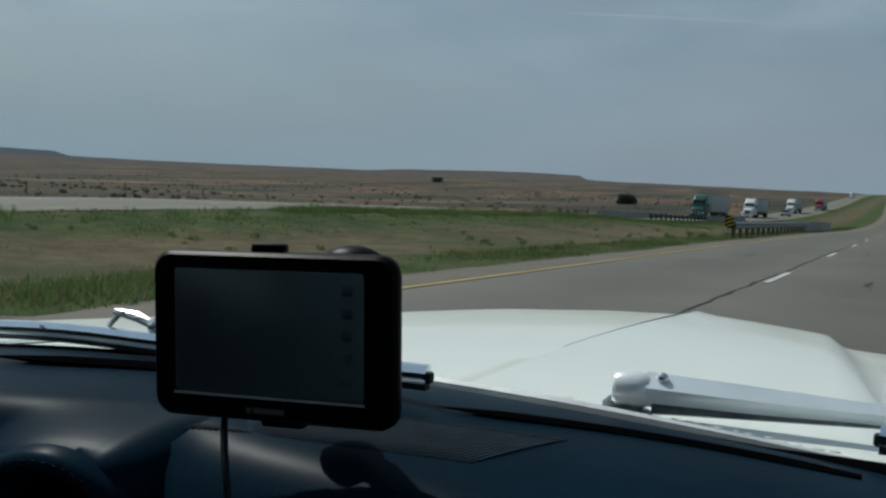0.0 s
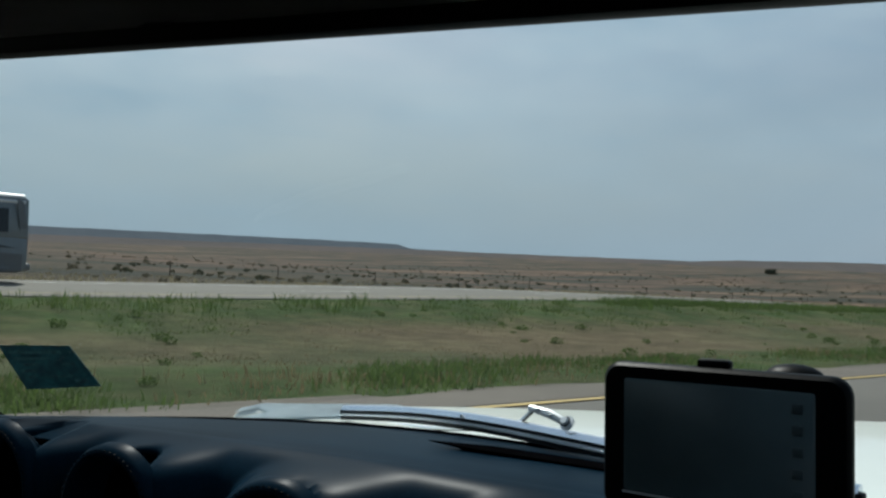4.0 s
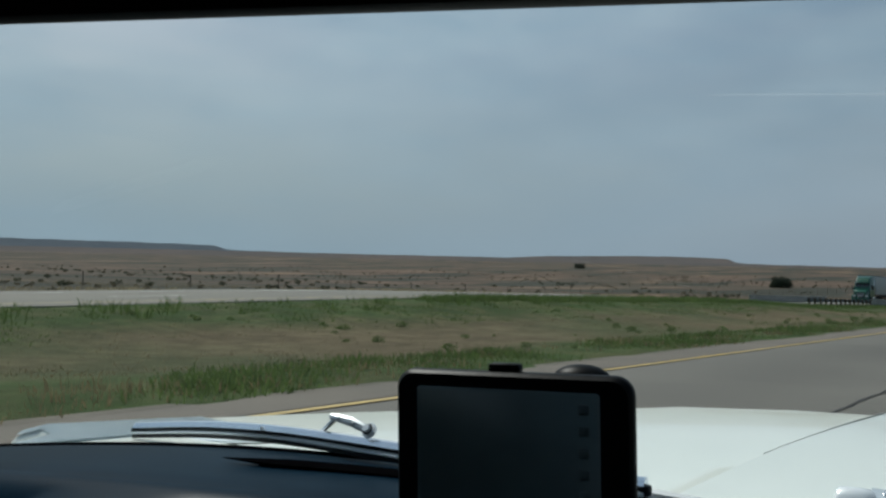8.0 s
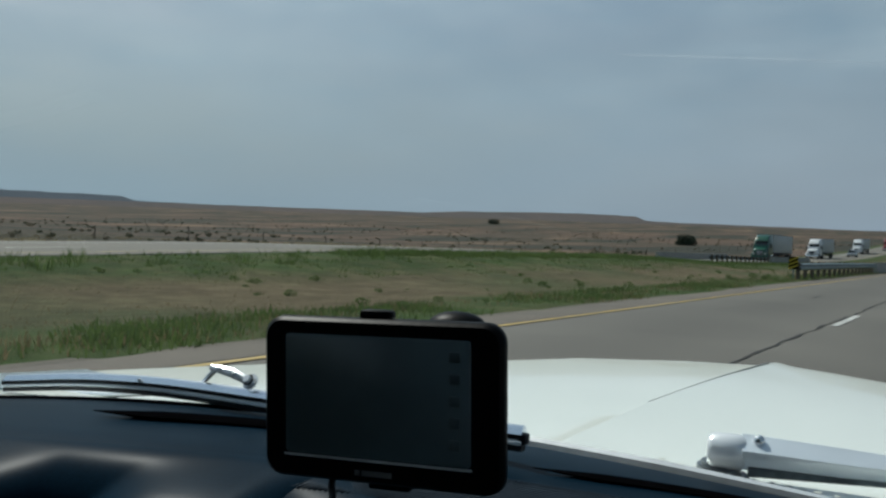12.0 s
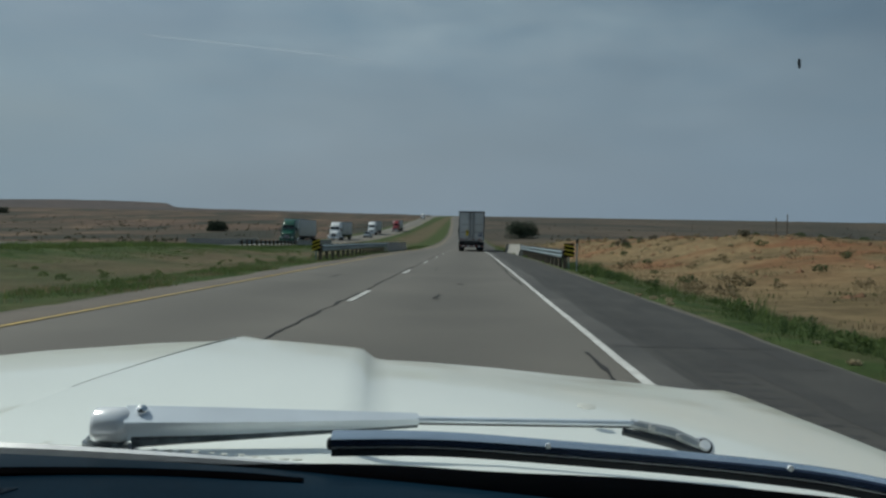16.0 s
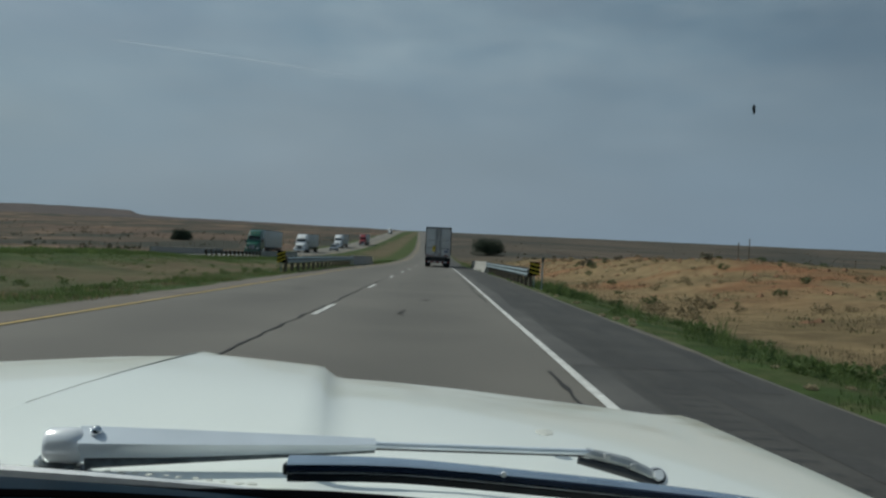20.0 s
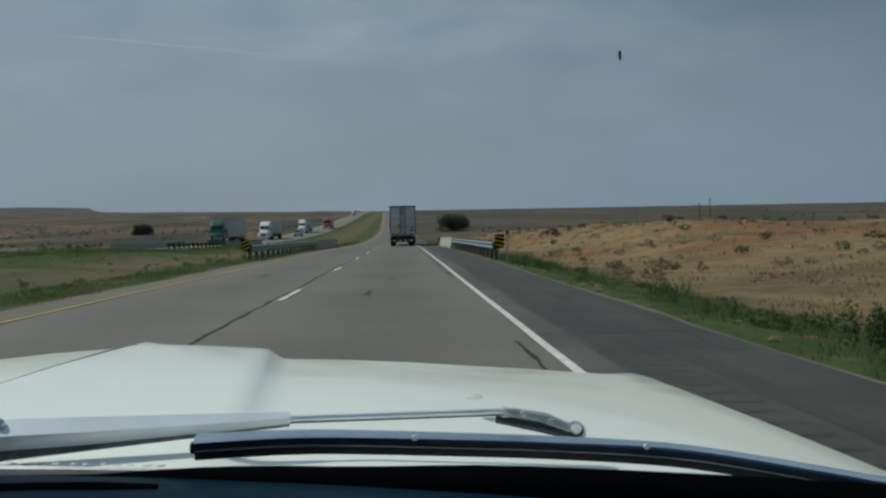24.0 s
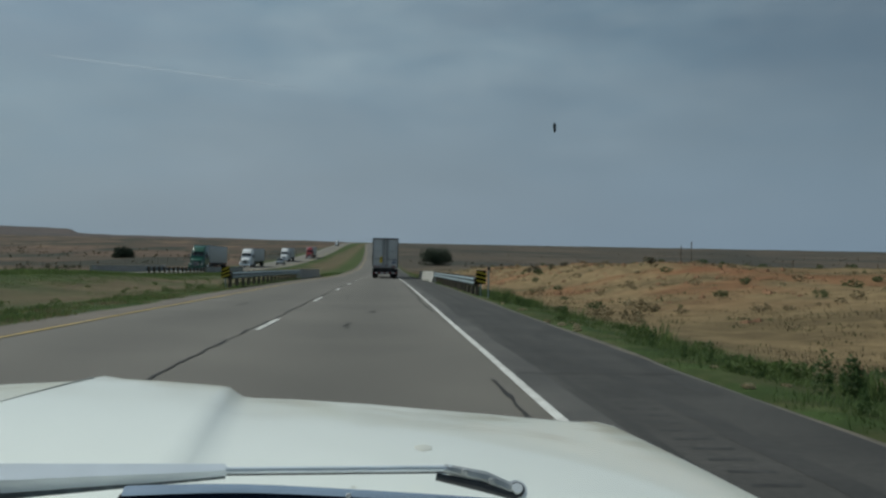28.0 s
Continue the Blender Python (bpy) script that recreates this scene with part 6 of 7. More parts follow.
part("box_body", box((0, 1.9, 1.45), (1.9, 3.8, 1.95), 0.06), M["white"], ct)
part("drawbar", box((0, -0.5, 0.48), (0.12, 1.1, 0.1), 0.01), M["trailer_dark"], ct)
part("corner_trim", box((0, -0.01, 1.45), (1.94, 0.06, 1.98), 0.02), M["trailer"], ct)
wheel_pair(ct, 2.0, 0.98, 0.33, 0.2)

# minivan and small pale car
mv = road_car("minivan", -26.2, 222.0, M["silver"], M["grey_paint"],
              [(0.0, 0.82, 0.36, 0.8), (0.25, 0.92, 0.3, 0.92), (1.1, 0.97, 0.3, 1.05), (4.9, 0.97, 0.32, 1.08), (5.1, 0.92, 0.4, 1.0)],
              [(0.95, 0.86, 0.95, 1.04), (1.95, 0.88, 0.95, 1.7), (4.6, 0.89, 0.95, 1.74), (5.05, 0.86, 0.95, 1.2)], (0.95, 4.0), 0.97, "silver-green minivan on the opposite carriageway", "car")
part("windscreen", plate([(-0.76, 1.0, 1.04), (0.76, 1.0, 1.04), (0.7, 1.86, 1.62), (-0.7, 1.86, 1.62)], -0.03), M["glass_dark"], mv)
for s in (-1, 1):
    for a, b in ((1.9, 2.8), (2.9, 3.8), (3.9, 4.8)):
        window_band(mv, s, a, b, 1.1, 1.6, 0.905, 0.82)
sc = road_car("saloon_car", -29.2, -36.0, M["white"], M["grey_paint"],
              [(0.0, 0.78, 0.3, 0.66), (0.25, 0.86, 0.26, 0.76), (1.4, 0.9, 0.26, 0.9), (4.0, 0.9, 0.28, 0.94), (4.7, 0.84, 0.34, 0.88)],
              [(1.3, 0.8, 0.8, 0.9), (2.0, 0.78, 0.8, 1.4), (3.2, 0.78, 0.8, 1.42), (4.0, 0.78, 0.8, 0.95)], (0.85, 3.6), 0.9, "white saloon car on the opposite carriageway", "car")
part("windscreen", plate([(-0.68, 1.34, 0.9), (0.68, 1.34, 0.9), (0.6, 1.92, 1.34), (-0.6, 1.92, 1.34)], -0.03), M["glass_dark"], sc)
for s in (-1, 1):
    window_band(sc, s, 1.9, 3.4, 0.96, 1.3, 0.815, 0.72)

# ---- guard rails, parapets, posts and signs ----


def guard_rail(x, y0, y1, face, label, group="guard rails"):
    """W-beam rail on timber posts; face: the side (+1, -1) on which the beam sits."""
    t = thing("guard_rail", (x + bend(y0), y0, ground_z(x, y0)), label, "guard rail", group)
    o = Vector((x, y0, ground_z(x, y0)))
    prof = [(0.0, 0.155), (0.045, 0.135), (0.08, 0.105), (0.08, 0.07), (0.03, 0.03), (0.0, 0.012), (0.0, -0.012), (0.03, -0.03), (0.08, -0.07), (0.08, -0.105), (0.045, -0.135), (0.0, -0.155)]
    y = y0
    while y < y1 - 0.1:
        e = min(y + 3.81, y1)
        rings = []
        for yy in (y, e):
            zz = road_z(yy) + 0.56
            sh = bend(yy) - bend(y0)
            rings.append([(x + sh + face * a - o.x, yy - o.y, zz + b - o.z) for a, b in prof] + [(x + sh + face * (a - 0.006) - o.x, yy - o.y, zz + b - o.z) for a, b in prof[::-1]])
        part("rail_beam", loft(rings), M["galvanised"], t)
        y = e
    k = 0
    while y0 + 0.4 + 1.905 * k < y1:
        yy = y0 + 0.4 + 1.905 * k
        zz = road_z(yy)
        sh = bend(yy) - bend(y0)
        part("rail_post", box((x + sh - face * 0.13 - o.x, yy - o.y, zz + 0.22 - o.z), (0.15, 0.2, 1.1), 0.008), M["timber"], t)
        part("rail_block", box((x + sh - face * 0.03 - o.x, yy - o.y, zz + 0.56 - o.z), (0.08, 0.16, 0.34), 0.006), M["timber"], t)
        k += 1
    return t, o


RAIL_Y = 36.0
gr1, o1 = guard_rail(SHOULDER_R + 0.25, RAIL_Y, RAIL_Y + 30.5, -1, "galvanised guard rail on timber posts along the shoulder")
gr2, o2 = guard_rail(ROAD_L - 0.75, RAIL_Y + 6, RAIL_Y + 38.1, 1, "galvanised guard rail on timber posts beside the median")
gr3, o3 = guard_rail(FAR_R + 0.7, RAIL_Y + 46, RAIL_Y + 72.7, -1, "galvanised guard rail along the opposite carriageway")


def parapet(x, y0, y1, label):
    t = thing("bridge_parapet", (x + bend(y0), y0, road_z(y0) - 0.1), label, "parapet", "bridge parapets")
    n = 8
    for i in range(n):
        a, b = y0 + (y1 - y0) * i / n + 0.01, y0 + (y1 - y0) * (i + 1) / n - 0.01
        rings = [[(px + bend(yy) - bend(y0), yy - y0, road_z(yy) - road_z(y0) + pz) for px, pz in ((-0.22, -0.15), (-0.22, 0.2), (-0.13, 0.45), (-0.1, 0.92), (0.1, 0.92), (0.13, 0.45), (0.22, 0.2), (0.22, -0.15))] for yy in (a, b)]
        part("parapet_panel", loft(rings), M["concrete"], t)
    return t


parapet(SHOULDER_R + 0.3, RAIL_Y + 30.6, RAIL_Y + 58, "pale concrete bridge parapet at the end of the guard rail")
parapet(ROAD_L - 0.8, RAIL_Y + 38.2, RAIL_Y + 60, "concrete bridge parapet beside the median")
parapet(FAR_R + 0.7, RAIL_Y + 72.8, RAIL_Y + 100, "concrete bridge parapet of the opposite carriageway")
parapet(FAR_L - 0.5, RAIL_Y + 66.0, RAIL_Y + 100, "concrete bridge parapet on the far side")


def object_marker(x, y, lean):
    t = thing("hazard_marker", (x + bend(y), y, ground_z(x, y)), "yellow and black striped hazard marker at the rail end", "sign", "hazard markers")
    part("marker_post", box((0, 0.05, 0.5), (0.06, 0.06, 1.0), 0.004), M["galvanised"], t)
    part("marker_board", box((0, 0, 0.78), (0.40, 0.012, 0.56), 0.003), M["black"], t)
    for i in range(3):
        z = 0.56 + 0.17 * i
        part("marker_stripe", plate([(-0.195, -0.009, z + 0.06 * lean), (0.195, -0.009, z - 0.06 * lean + 0.04), (0.195, -0.009, z - 0.06 * lean + 0.10), (-0.195, -0.009, z + 0.06 * lean + 0.06)], 0.002), M["yellow_sign"], t)


object_marker(SHOULDER_R + 0.45, RAIL_Y - 0.4, 1)
object_marker(ROAD_L - 0.95, RAIL_Y + 5.6, -1)

# fence posts and wire
random.seed(11)
fence_l = thing("wire_fence", (-62, 20, ground_z(-62, 20)), "wire fence on thin wooden posts across the scrubland", "fence")
o = Vector((-62, 20, ground_z(-62, 20)))
for i in range(36):
    y = -30 + 9.5 * i + random.uniform(-0.4, 0.4)
    x = -62 + 0.02 * y + random.uniform(-0.1, 0.1)
    h = random.uniform(1.15, 1.5)
    part("fence_post", cyl((x - o.x, y - o.y, ground_z(x, y) + h / 2 - 0.1 - o.z), 0.045, h + 0.2, "z", 7), M["timber"], fence_l)
fence_r = thing("wire_fence", (46, 60, ground_z(46, 60)), "wire fence on wooden posts at the edge of the field", "fence")
o = Vector((46, 60, ground_z(46, 60)))
for i in range(60):
    y = 10 + 5.5 * i + random.uniform(-0.4, 0.4)
    x = 46 + random.uniform(-0.15, 0.15)
    h = random.uniform(1.2, 1.5)
    part("fence_post", cyl((x - o.x, y - o.y, ground_z(x, y) + h / 2 - 0.1 - o.z), 0.06, h + 0.2, "z", 7), M["timber"], fence_r)
for x, y, h in ((54, 150, 5.2), (57, 153, 6.0)):
    t = thing("utility_pole", (x, y, ground_z(x, y)), "thin dark wooden pole in the field", "pole", "field poles")
    part("pole", cyl((0, 0, h / 2 - 0.2), 0.12, h + 0.4, "z", 8, 0.09), M["timber"], t)
for x, y in ((4.6, 34.0),):
    t = thing("delineator_post", (x, y, ground_z(x, y)), "thin roadside post with a small dark plate", "post")
    part("post", cyl((0, 0, 0.6), 0.03, 1.4, "z", 8), M["galvanised"], t)
    part("reflector", box((0, -0.03, 1.2), (0.1, 0.02, 0.16), 0.005), M["trailer_dark"], t)

# ---- trees ----


def tree(x, y, w, h, seed, label):
    random.seed(seed)
    t = thing("tree", (x, y, ground_z(x, y)), label, "tree")
    bm = tube([(0, 0, -0.3), (0.1, 0.05, h * 0.18), (0.05, 0.1, h * 0.42)], [0.28, 0.22, 0.13], 9)
    for k in range(7):
        a = k * 0.9 + random.random()
        tube([(0.05, 0.05, h * (0.15 + 0.03 * k)), (w * 0.18 * math.cos(a), w * 0.18 * math.sin(a), h * 0.42), (w * 0.36 * math.cos(a), w * 0.36 * math.sin(a), h * (0.5 + 0.05 * k))], [0.1, 0.07, 0.03], 6, bm)
    part("trunk", bm, M["bark"], t, "forking dark trunk")
    lumps = [(random.uniform(-0.34, 0.34) * w, random.uniform(-0.3, 0.3) * w, h * random.uniform(0.08, 0.70), random.uniform(0.15, 0.25) * w) for _ in range(46)]
    v, f = [], []
    for lx, ly, lz, lr in lumps:
        for _ in range(220):
            d = Vector((random.gauss(0, 1), random.gauss(0, 1), random.gauss(0, 1))).normalized() * lr * random.uniform(0.55, 1.08)
            p = Vector((lx, ly, max(0.15, lz + 0.75 * d.z))) + Vector((d.x, d.y, 0))
            s = random.uniform(0.12, 0.26)
            a, b = Vector((random.gauss(0, 1), random.gauss(0, 1), random.gauss(0, 1))).normalized(), Vector((random.gauss(0, 1), random.gauss(0, 1), random.gauss(0, 1))).normalized()
            i = len(v)
            v += [p + a * s, p - a * s * 0.6 + b * s * 0.6, p - a * s * 0.5 - b * s * 0.6]
            f.append((i, i + 1, i + 2))
    c = fast("crown", v, f, M["leaves"], t)
    tagged(c, "dense dark green crown with an uneven outline")


tree(17.5, 245, 9.0, 5.6, 1, "round dark green tree standing alone beside the road")
tree(-86, 305, 7.0, 4.2, 2, "low dark bush on the scrubland")
tree(-330, 620, 9.0, 5.0, 3, "small distant dark bush on the plain")

# ---- grass and weeds ----
rng = np.random.default_rng(7)
_GX, _GY = np.array(XS), np.array(YS)
_GZ = np.array([p[2] for p in gv]).reshape(len(YS), len(XS))


def heights(x, y):
    i = np.clip(np.searchsorted(_GX, x) - 1, 0, len(_GX) - 2)
    j = np.clip(np.searchsorted(_GY, y) - 1, 0, len(_GY) - 2)
    u, w = (x - _GX[i]) / (_GX[i + 1] - _GX[i]), (y - _GY[j]) / (_GY[j + 1] - _GY[j])
    return (1 - w) * ((1 - u) * _GZ[j, i] + u * _GZ[j, i + 1]) + w * ((1 - u) * _GZ[j + 1, i] + u * _GZ[j + 1, i + 1])


def tufts(name, x, y, tall, blades, spread, width, mat, label):
    """Clumps of bent blades, as one mesh."""
    n = len(x)
    z = heights(x, y) - 0.02
    k = n * blades
    cx, cy, cz = (np.repeat(a, blades) for a in (x, y, z))
    h = np.repeat(tall, blades) * rng.uniform(0.5, 1.1, k)
    a, lean = rng.uniform(0, 2 * np.pi, k), rng.uniform(0.1, 0.6, k)
    r = spread * np.sqrt(rng.uniform(0, 1, k)) * (0.5 + np.repeat(tall, blades))
    cx = cx + np.array([bend(q) for q in y]).repeat(blades)
    bx, by = cx + r * np.cos(a), cy + r * np.sin(a)
    b = a + rng.uniform(-1, 1, k)
    w = width * rng.uniform(0.6, 1.4, k)
    fx, fy = -np.sin(rng.uniform(0, 2 * np.pi, k)) * w, np.cos(rng.uniform(0, 2 * np.pi, k)) * w
    tx, ty = bx + np.cos(b) * lean * h, by + np.sin(b) * lean * h
    mx, my, mz = bx + 0.35 * (tx - bx), by + 0.35 * (ty - by), cz + 0.6 * h
    v = np.stack([np.stack([bx - fx, by - fy, cz], -1), np.stack([bx + fx, by + fy, cz], -1), np.stack([mx + 0.8 * fx, my + 0.8 * fy, mz], -1), np.stack([mx - 0.8 * fx, my - 0.8 * fy, mz], -1), np.stack([tx, ty, cz + h], -1)], 1).reshape(-1, 3)
    i = 5 * np.arange(k)[:, None]
    quads, tris = (i + np.array([[0, 1, 2, 3]])).tolist(), (i + np.array([[3, 2, 4]])).tolist()
    ob = fast(name, v.tolist(), quads + tris, mat)
    return tagged(ob, label, "grass", kind="stuff")


def spread_xy(n, x0, x1, y0, y1, near=1.6, clump=0.0, scale=0.2, seed=0.0):
    """Places thinned with distance and gathered in patches."""
    x, y = rng.uniform(x0, x1, n), y0 + (y1 - y0) * rng.uniform(0, 1, n) ** near
    if clump:
        keep = np.array([noise.noise((a * scale, b * scale, seed)) > clump * (2 * c - 1) for a, b, c in zip(x, y, rng.uniform(0.2, 1, n))])
        x, y = x[keep], y[keep]
    return x, y


x, y = spread_xy(6800, ROAD_L - 2.8, ROAD_L - 0.4, -2, 150, 1.5, 0.3, 0.4, 1.0)
tufts("verge_grass", x, y, rng.uniform(0.04, 0.17, len(x)), 18, 0.6, 0.007, M["grass_green"], "lush green grass along the edge of the median")
x, y = spread_xy(1300, ROAD_L - 2.4, ROAD_L - 0.35, -2, 120, 1.4, 0.3, 0.5, 41.0)
tufts("verge_straw", x, y, rng.uniform(0.05, 0.17, len(x)), 16, 0.6, 0.007, M["grass_dry"], "dry straw among the grass at the edge of the median")
x, y = spread_xy(4200, -20.5, ROAD_L - 1.8, -4, 150, 1.3, 0.2, 0.15, 2.0)
tufts("median_weeds", x, y, rng.uniform(0.02, 0.055, len(x)), 12, 0.9, 0.007, M["grass_olive"], "olive weeds over the median")
x, y = spread_xy(6500, -19.5, ROAD_L - 2.5, -4, 150, 1.3, 0.1, 0.12, 3.0)
tufts("median_dry_grass", x, y, rng.uniform(0.02, 0.05, len(x)), 12, 0.9, 0.007, M["grass_dry"], "short dry grass over the median")
x, y = spread_xy(4200, FAR_R + 0.25, -16.5, -6, 170, 1.2, 0.3, 0.25, 4.0)
tufts("far_verge_grass", x, y, rng.uniform(0.04, 0.12, len(x)), 14, 0.6, 0.010, M["grass_green"], "green grass beside the opposite carriageway")
x, y = spread_xy(2600, FAR_R + 0.25, FAR_R + 1.9, 27, 128, 1.1)
tufts("tall_weeds", x, y, rng.uniform(0.12, 0.36, len(x)), 14, 0.5, 0.012, M["grass_green"], "dense tall green weeds along the far edge of the median")
x, y = spread_xy(420, FAR_R + 0.3, FAR_R + 3.5, 0, 130, 1.2)
tufts("tall_weeds", x, y, rng.uniform(0.14, 0.38, len(x)), 18, 0.45, 0.010, M["grass_green"], "tall single weeds in the median")
x, y = spread_xy(4800, SHOULDER_R + 0.4, SHOULDER_R + 2.6, 0, 160, 1.6, 0.3, 0.5, 5.0)
tufts("verge_grass", x, y, rng.uniform(0.04, 0.13, len(x)), 18, 0.6, 0.006, M["grass_green"], "green weeds along the shoulder")
x, y = spread_xy(190, SHOULDER_R + 0.6, SHOULDER_R + 2.2, 4, 110, 1.4, 0.3, 0.35, 5.5)
tufts("tall_weeds", x, y, rng.uniform(0.2, 0.5, len(x)), 36, 0.32, 0.010, M["grass_green"], "tall leafy weeds beside the shoulder")
x, y = spread_xy(520, SHOULDER_R + 0.15, SHOULDER_R + 0.95, 2, 110, 1.4, 0.3, 0.5, 8.8)
straw_xy = (x[:60], y[:60])
x, y = spread_xy(16000, SHOULDER_R + 2.2, 48, 2, 190, 1.4, 0.15, 0.1, 6.0)
tufts("field_grass", x, y, rng.uniform(0.04, 0.16, len(x)), 9, 0.8, 0.012, M["grass_dry"], "tan dry grass over the field")
x, y = spread_xy(1500, SHOULDER_R + 3.5, 60, 6, 200, 1.3, 0.25, 0.12, 7.0)
tufts("field_weeds", x, y, rng.uniform(0.05, 0.16, len(x)), 14, 0.6, 0.014, M["grass_olive"], "olive weeds in the field")
x, y = spread_xy(5200, -50, FAR_L - 0.7, -12, 110, 1.1, 0.2, 0.12, 61.0)
tufts("pale_roadside_grass", x, y, rng.uniform(0.10, 0.34, len(x)), 10, 0.8, 0.016, M["straw"], "pale tan grass beyond the opposite carriageway")
x, y = spread_xy(5200, -90, FAR_L - 0.6, -10, 220, 1.2, 0.15, 0.08, 8.0)
tufts("roadside_grass", x, y, rng.uniform(0.08, 0.25, len(x)), 8, 0.7, 0.02, M["grass_dry"], "dry grass beyond the opposite carriageway")


def shrubs(name, x, y, size, mat, label, leaves=26, leaf=0.38, up=0.5):
    """Low rounded bushes of many small leaves, as one mesh."""
    n = len(x)
    z = heights(x, y)
    k = n * leaves
    d = rng.normal(size=(k, 3))
    d /= np.linalg.norm(d, axis=1, keepdims=True)
    s = np.repeat(size, leaves)
    c = np.stack([np.repeat(x, leaves), np.repeat(y, leaves), np.repeat(z, leaves)], -1) + d * s[:, None] * np.array([1, 1, up]) * rng.uniform(0.5, 1.0, (k, 1))
    c[:, 2] += 0.84 * up * s
    a, b = rng.normal(size=(k, 3)), rng.normal(size=(k, 3))
    a *= (leaf * s / np.linalg.norm(a, axis=1))[:, None]
    b *= (leaf * s / np.linalg.norm(b, axis=1))[:, None]
    v = np.stack([c + a, c - 0.5 * a + b, c - 0.5 * a - b], 1).reshape(-1, 3)
    return tagged(fast(name, v.tolist(), (3 * np.arange(k)[:, None] + np.array([[0, 1, 2]])).tolist(), mat), label, "shrub", kind="stuff")


x, y = spread_xy(900, -420, FAR_L - 4, -40, 520, 1.1, 0.2, 0.03, 9.0)
shrubs("scrub", x, y, rng.uniform(0.2, 0.65, len(x)), M["scrub"], "low dusty scrub across the plain")
x, y = spread_xy(1500, -300, FAR_L - 6, 20, 460, 1.0, 0.25, 0.02, 71.0)
shrubs("olive_scrub", x, y, rng.uniform(0.22, 0.6, len(x)), M["olive_scrub"], "dark olive scrub scattered over the plain", 40, 0.3)
x, y = spread_xy(300, -75, FAR_L - 3, -10, 200, 1.2, 0.2, 0.06, 10.0)
shrubs("roadside_scrub", x, y, rng.uniform(0.15, 0.35, len(x)), M["scrub"], "low bushes along the far fence")
x, y = spread_xy(1800, 12, 420, 20, 640, 1.2, 0.2, 0.03, 12.0)
shrubs("scrub", x, y, rng.uniform(0.2, 0.6, len(x)), M["scrub"], "low dusty scrub over the field")
x, y = spread_xy(90, SHOULDER_R + 0.8, SHOULDER_R + 3.0, 6, 110, 1.3)
shrubs("leafy_weeds", x, y, rng.uniform(0.10, 0.3, len(x)), M["grass_green"], "leafy green weeds beside the shoulder", 240, 0.13)
x, y = spread_xy(380, SHOULDER_R + 3.2, 60, 8, 150, 1.3, 0.2, 0.1, 41.0)
shrubs("dry_clumps", x, y, rng.uniform(0.10, 0.24, len(x)), M["straw"], "rough tan clumps of dry growth over the field", 44, 0.26, 0.5)
x, y = spread_xy(300, SHOULDER_R + 2.6, 60, 8, 150, 1.3, 0.25, 0.1, 47.0)
shrubs("olive_clumps", x, y, rng.uniform(0.10, 0.28, len(x)), M["grass_olive"], "olive green clumps scattered over the field", 60, 0.24, 0.6)
x, y = straw_xy
x = x + np.array([bend(q) for q in y])
shrubs("straw_clumps", x, y, rng.uniform(0.05, 0.10, len(x)), M["straw"], "pale dry clumps at the edge of the shoulder", 110, 0.22, 0.4)
x, y = spread_xy(110, SHOULDER_R + 0.5, SHOULDER_R + 1.6, 7, 120, 1.3, 0.25, 0.4, 31.0)
x = x + np.array([bend(q) for q in y])
shrubs("upright_weeds", x, y, rng.uniform(0.06, 0.12, len(x)), M["weed_green"], "upright bushy dark green weeds beside the shoulder", 220, 0.2, 2.3)

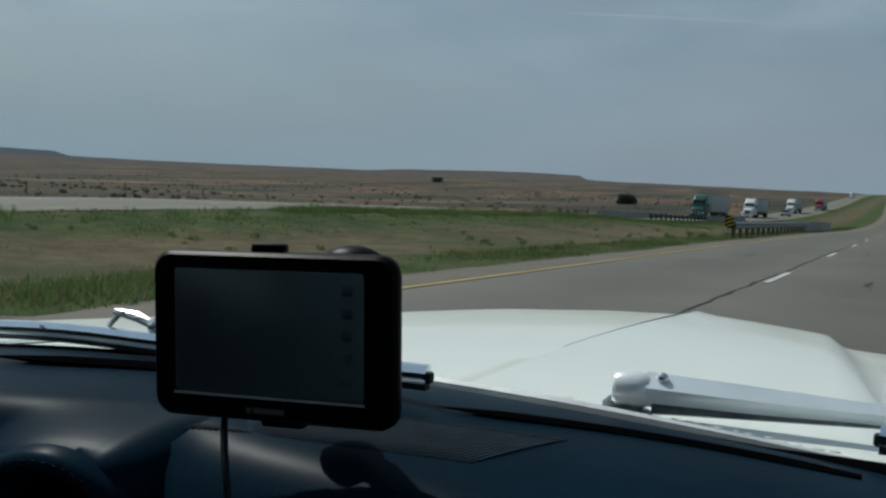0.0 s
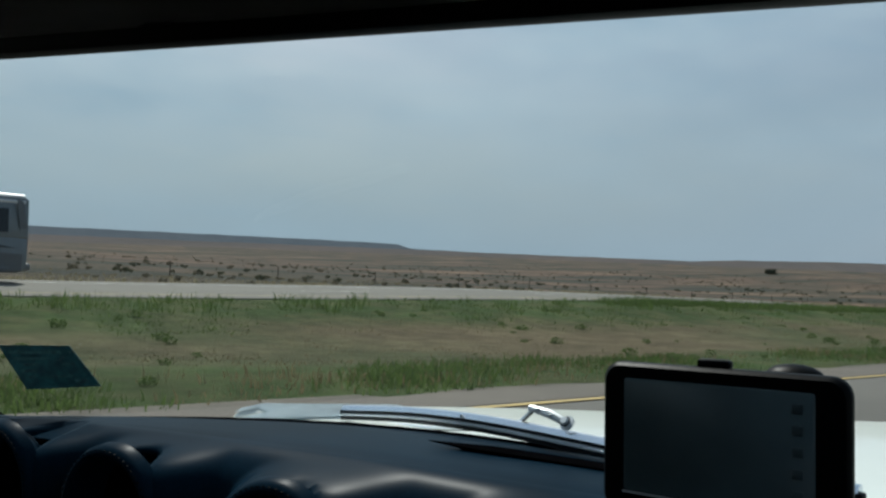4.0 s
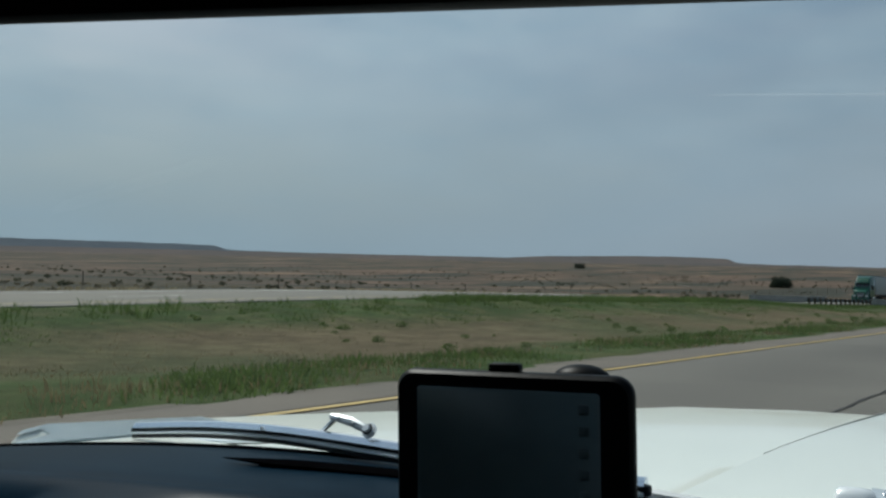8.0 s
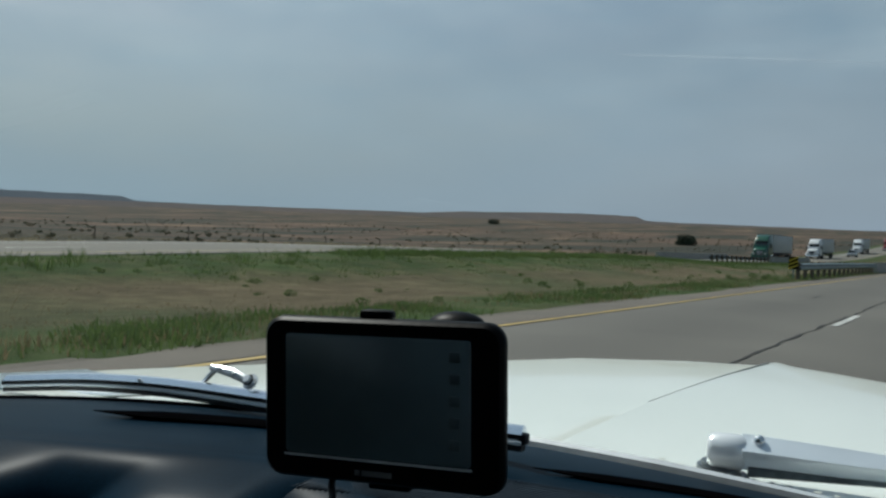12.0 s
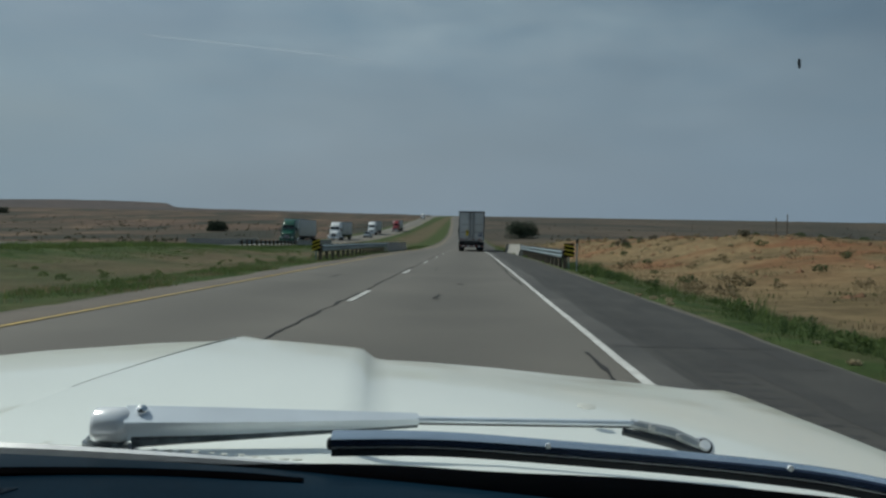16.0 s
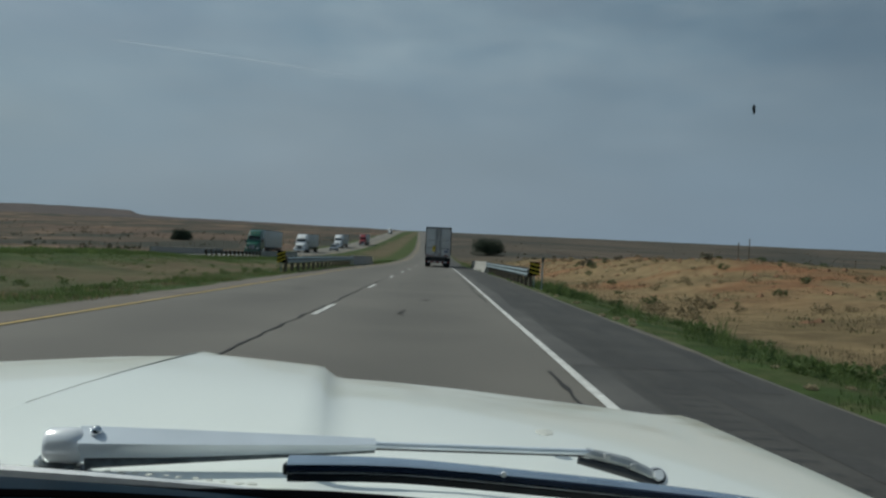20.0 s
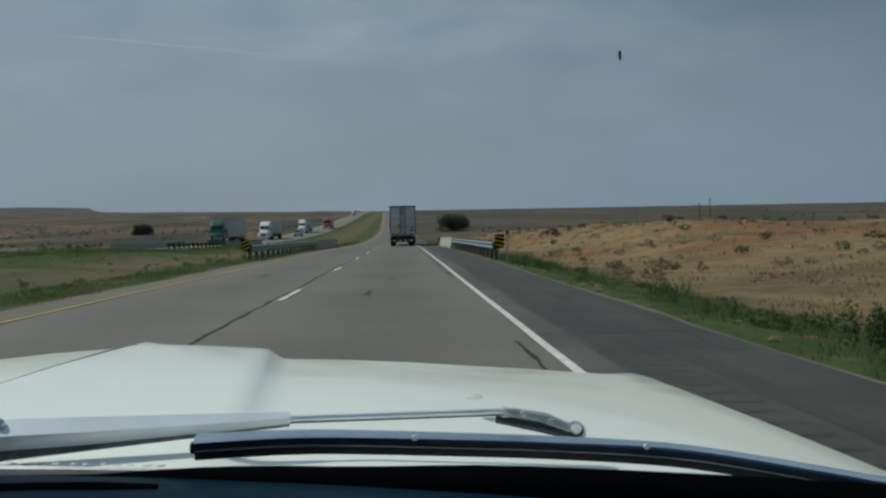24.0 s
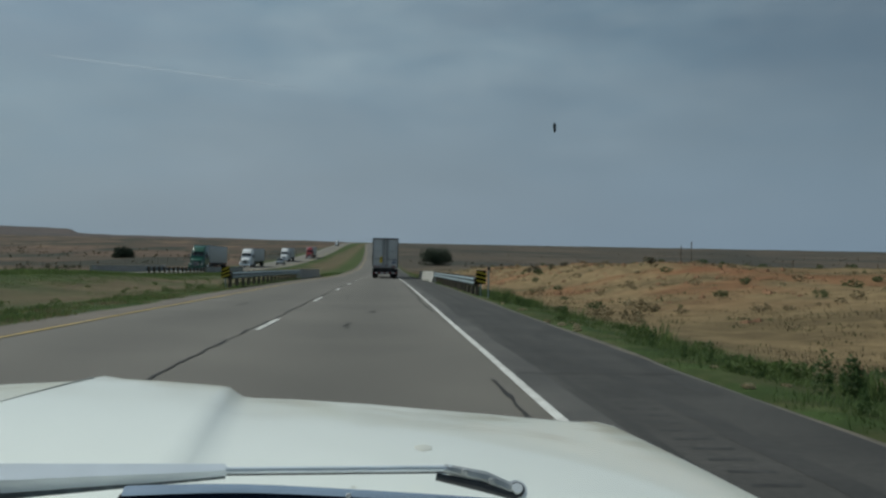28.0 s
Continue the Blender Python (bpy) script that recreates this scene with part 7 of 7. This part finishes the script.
x, y = spread_xy(150, SHOULDER_R + 1.6, 34, 7, 130, 1.3, 0.25, 0.15, 21.0)
x = x + np.array([bend(q) for q in y])
shrubs("field_bushes", x, y, rng.uniform(0.14, 0.5, len(x)), M["bush"], "dark green bushes scattered over the bank and field", 110, 0.15)
x, y = spread_xy(600, SHOULDER_R + 2.5, 40, 6, 140, 1.3, 0.2, 0.13, 22.0)
x = x + np.array([bend(q) for q in y])
shrubs("dry_bushes", x, y, rng.uniform(0.12, 0.4, len(x)), M["dry_bush"], "dry tan brush over the bank and field", 80, 0.16)
x, y = spread_xy(420, -21.0, ROAD_L - 1.2, -3, 110, 1.2, 0.3, 0.16, 23.0)
x = x + np.array([bend(q) for q in y])
shrubs("median_bushes", x, y, rng.uniform(0.05, 0.2, len(x)), M["grass_green"], "low leafy green plants in the median", 110, 0.15)

# loose stones on the orange bank
n = 520
x, y = rng.uniform(9.5, 24.0, n), rng.uniform(22.0, 125.0, n)
keep = np.array([noise.noise((a * 0.12, b * 0.12, 4.0)) > -0.1 for a, b in zip(x, y)])
x, y = x[keep], y[keep]
z = heights(x, y)
v, f = [], []
for a, b, c in zip(x, y, z):
    r = float(rng.uniform(0.06, 0.24))
    q = rng.uniform(0.7, 1.2, 6) * r
    i = len(v)
    a = a + bend(b)
    v += [(a - q[0], b, c), (a + q[1], b, c + 0.1 * r), (a, b - q[2], c), (a, b + q[3], c), (a + 0.2 * r, b - 0.1 * r, c + 0.7 * q[4]), (a, b, c - 0.4 * r)]
    f += [(i + p, i + s, i + t) for p, s, t in ((0, 2, 4), (2, 1, 4), (1, 3, 4), (3, 0, 4), (2, 0, 5), (1, 2, 5), (3, 1, 5), (0, 3, 5))]
tagged(fast("bank_stones", v, f, M["orange_stone"]), "loose orange stones and clods on the bank", "stones", kind="stuff")

# vapour trail
pts = []
for i in range(40):
    s = i / 39
    b, el = radians(20.5 - 16.0 * s), radians(10.75 - 0.35 * s - 0.6 * s * s)
    pts.append((Vector((-math.sin(b) * math.cos(el), math.cos(b) * math.cos(el), math.sin(el))) * 4600, 5.0 * math.sin(math.pi * s) ** 0.5 * (1 - 0.5 * s) + 0.5))
v = []
for p, w in pts:
    v += [p + Vector((0, 0, w)), p - Vector((0, 0, w))]
tagged(fast("contrail", v, [(2 * i, 2 * i + 1, 2 * i + 3, 2 * i + 2) for i in range(39)], vapour), "thin white vapour trail in the sky", "contrail", kind="structure")
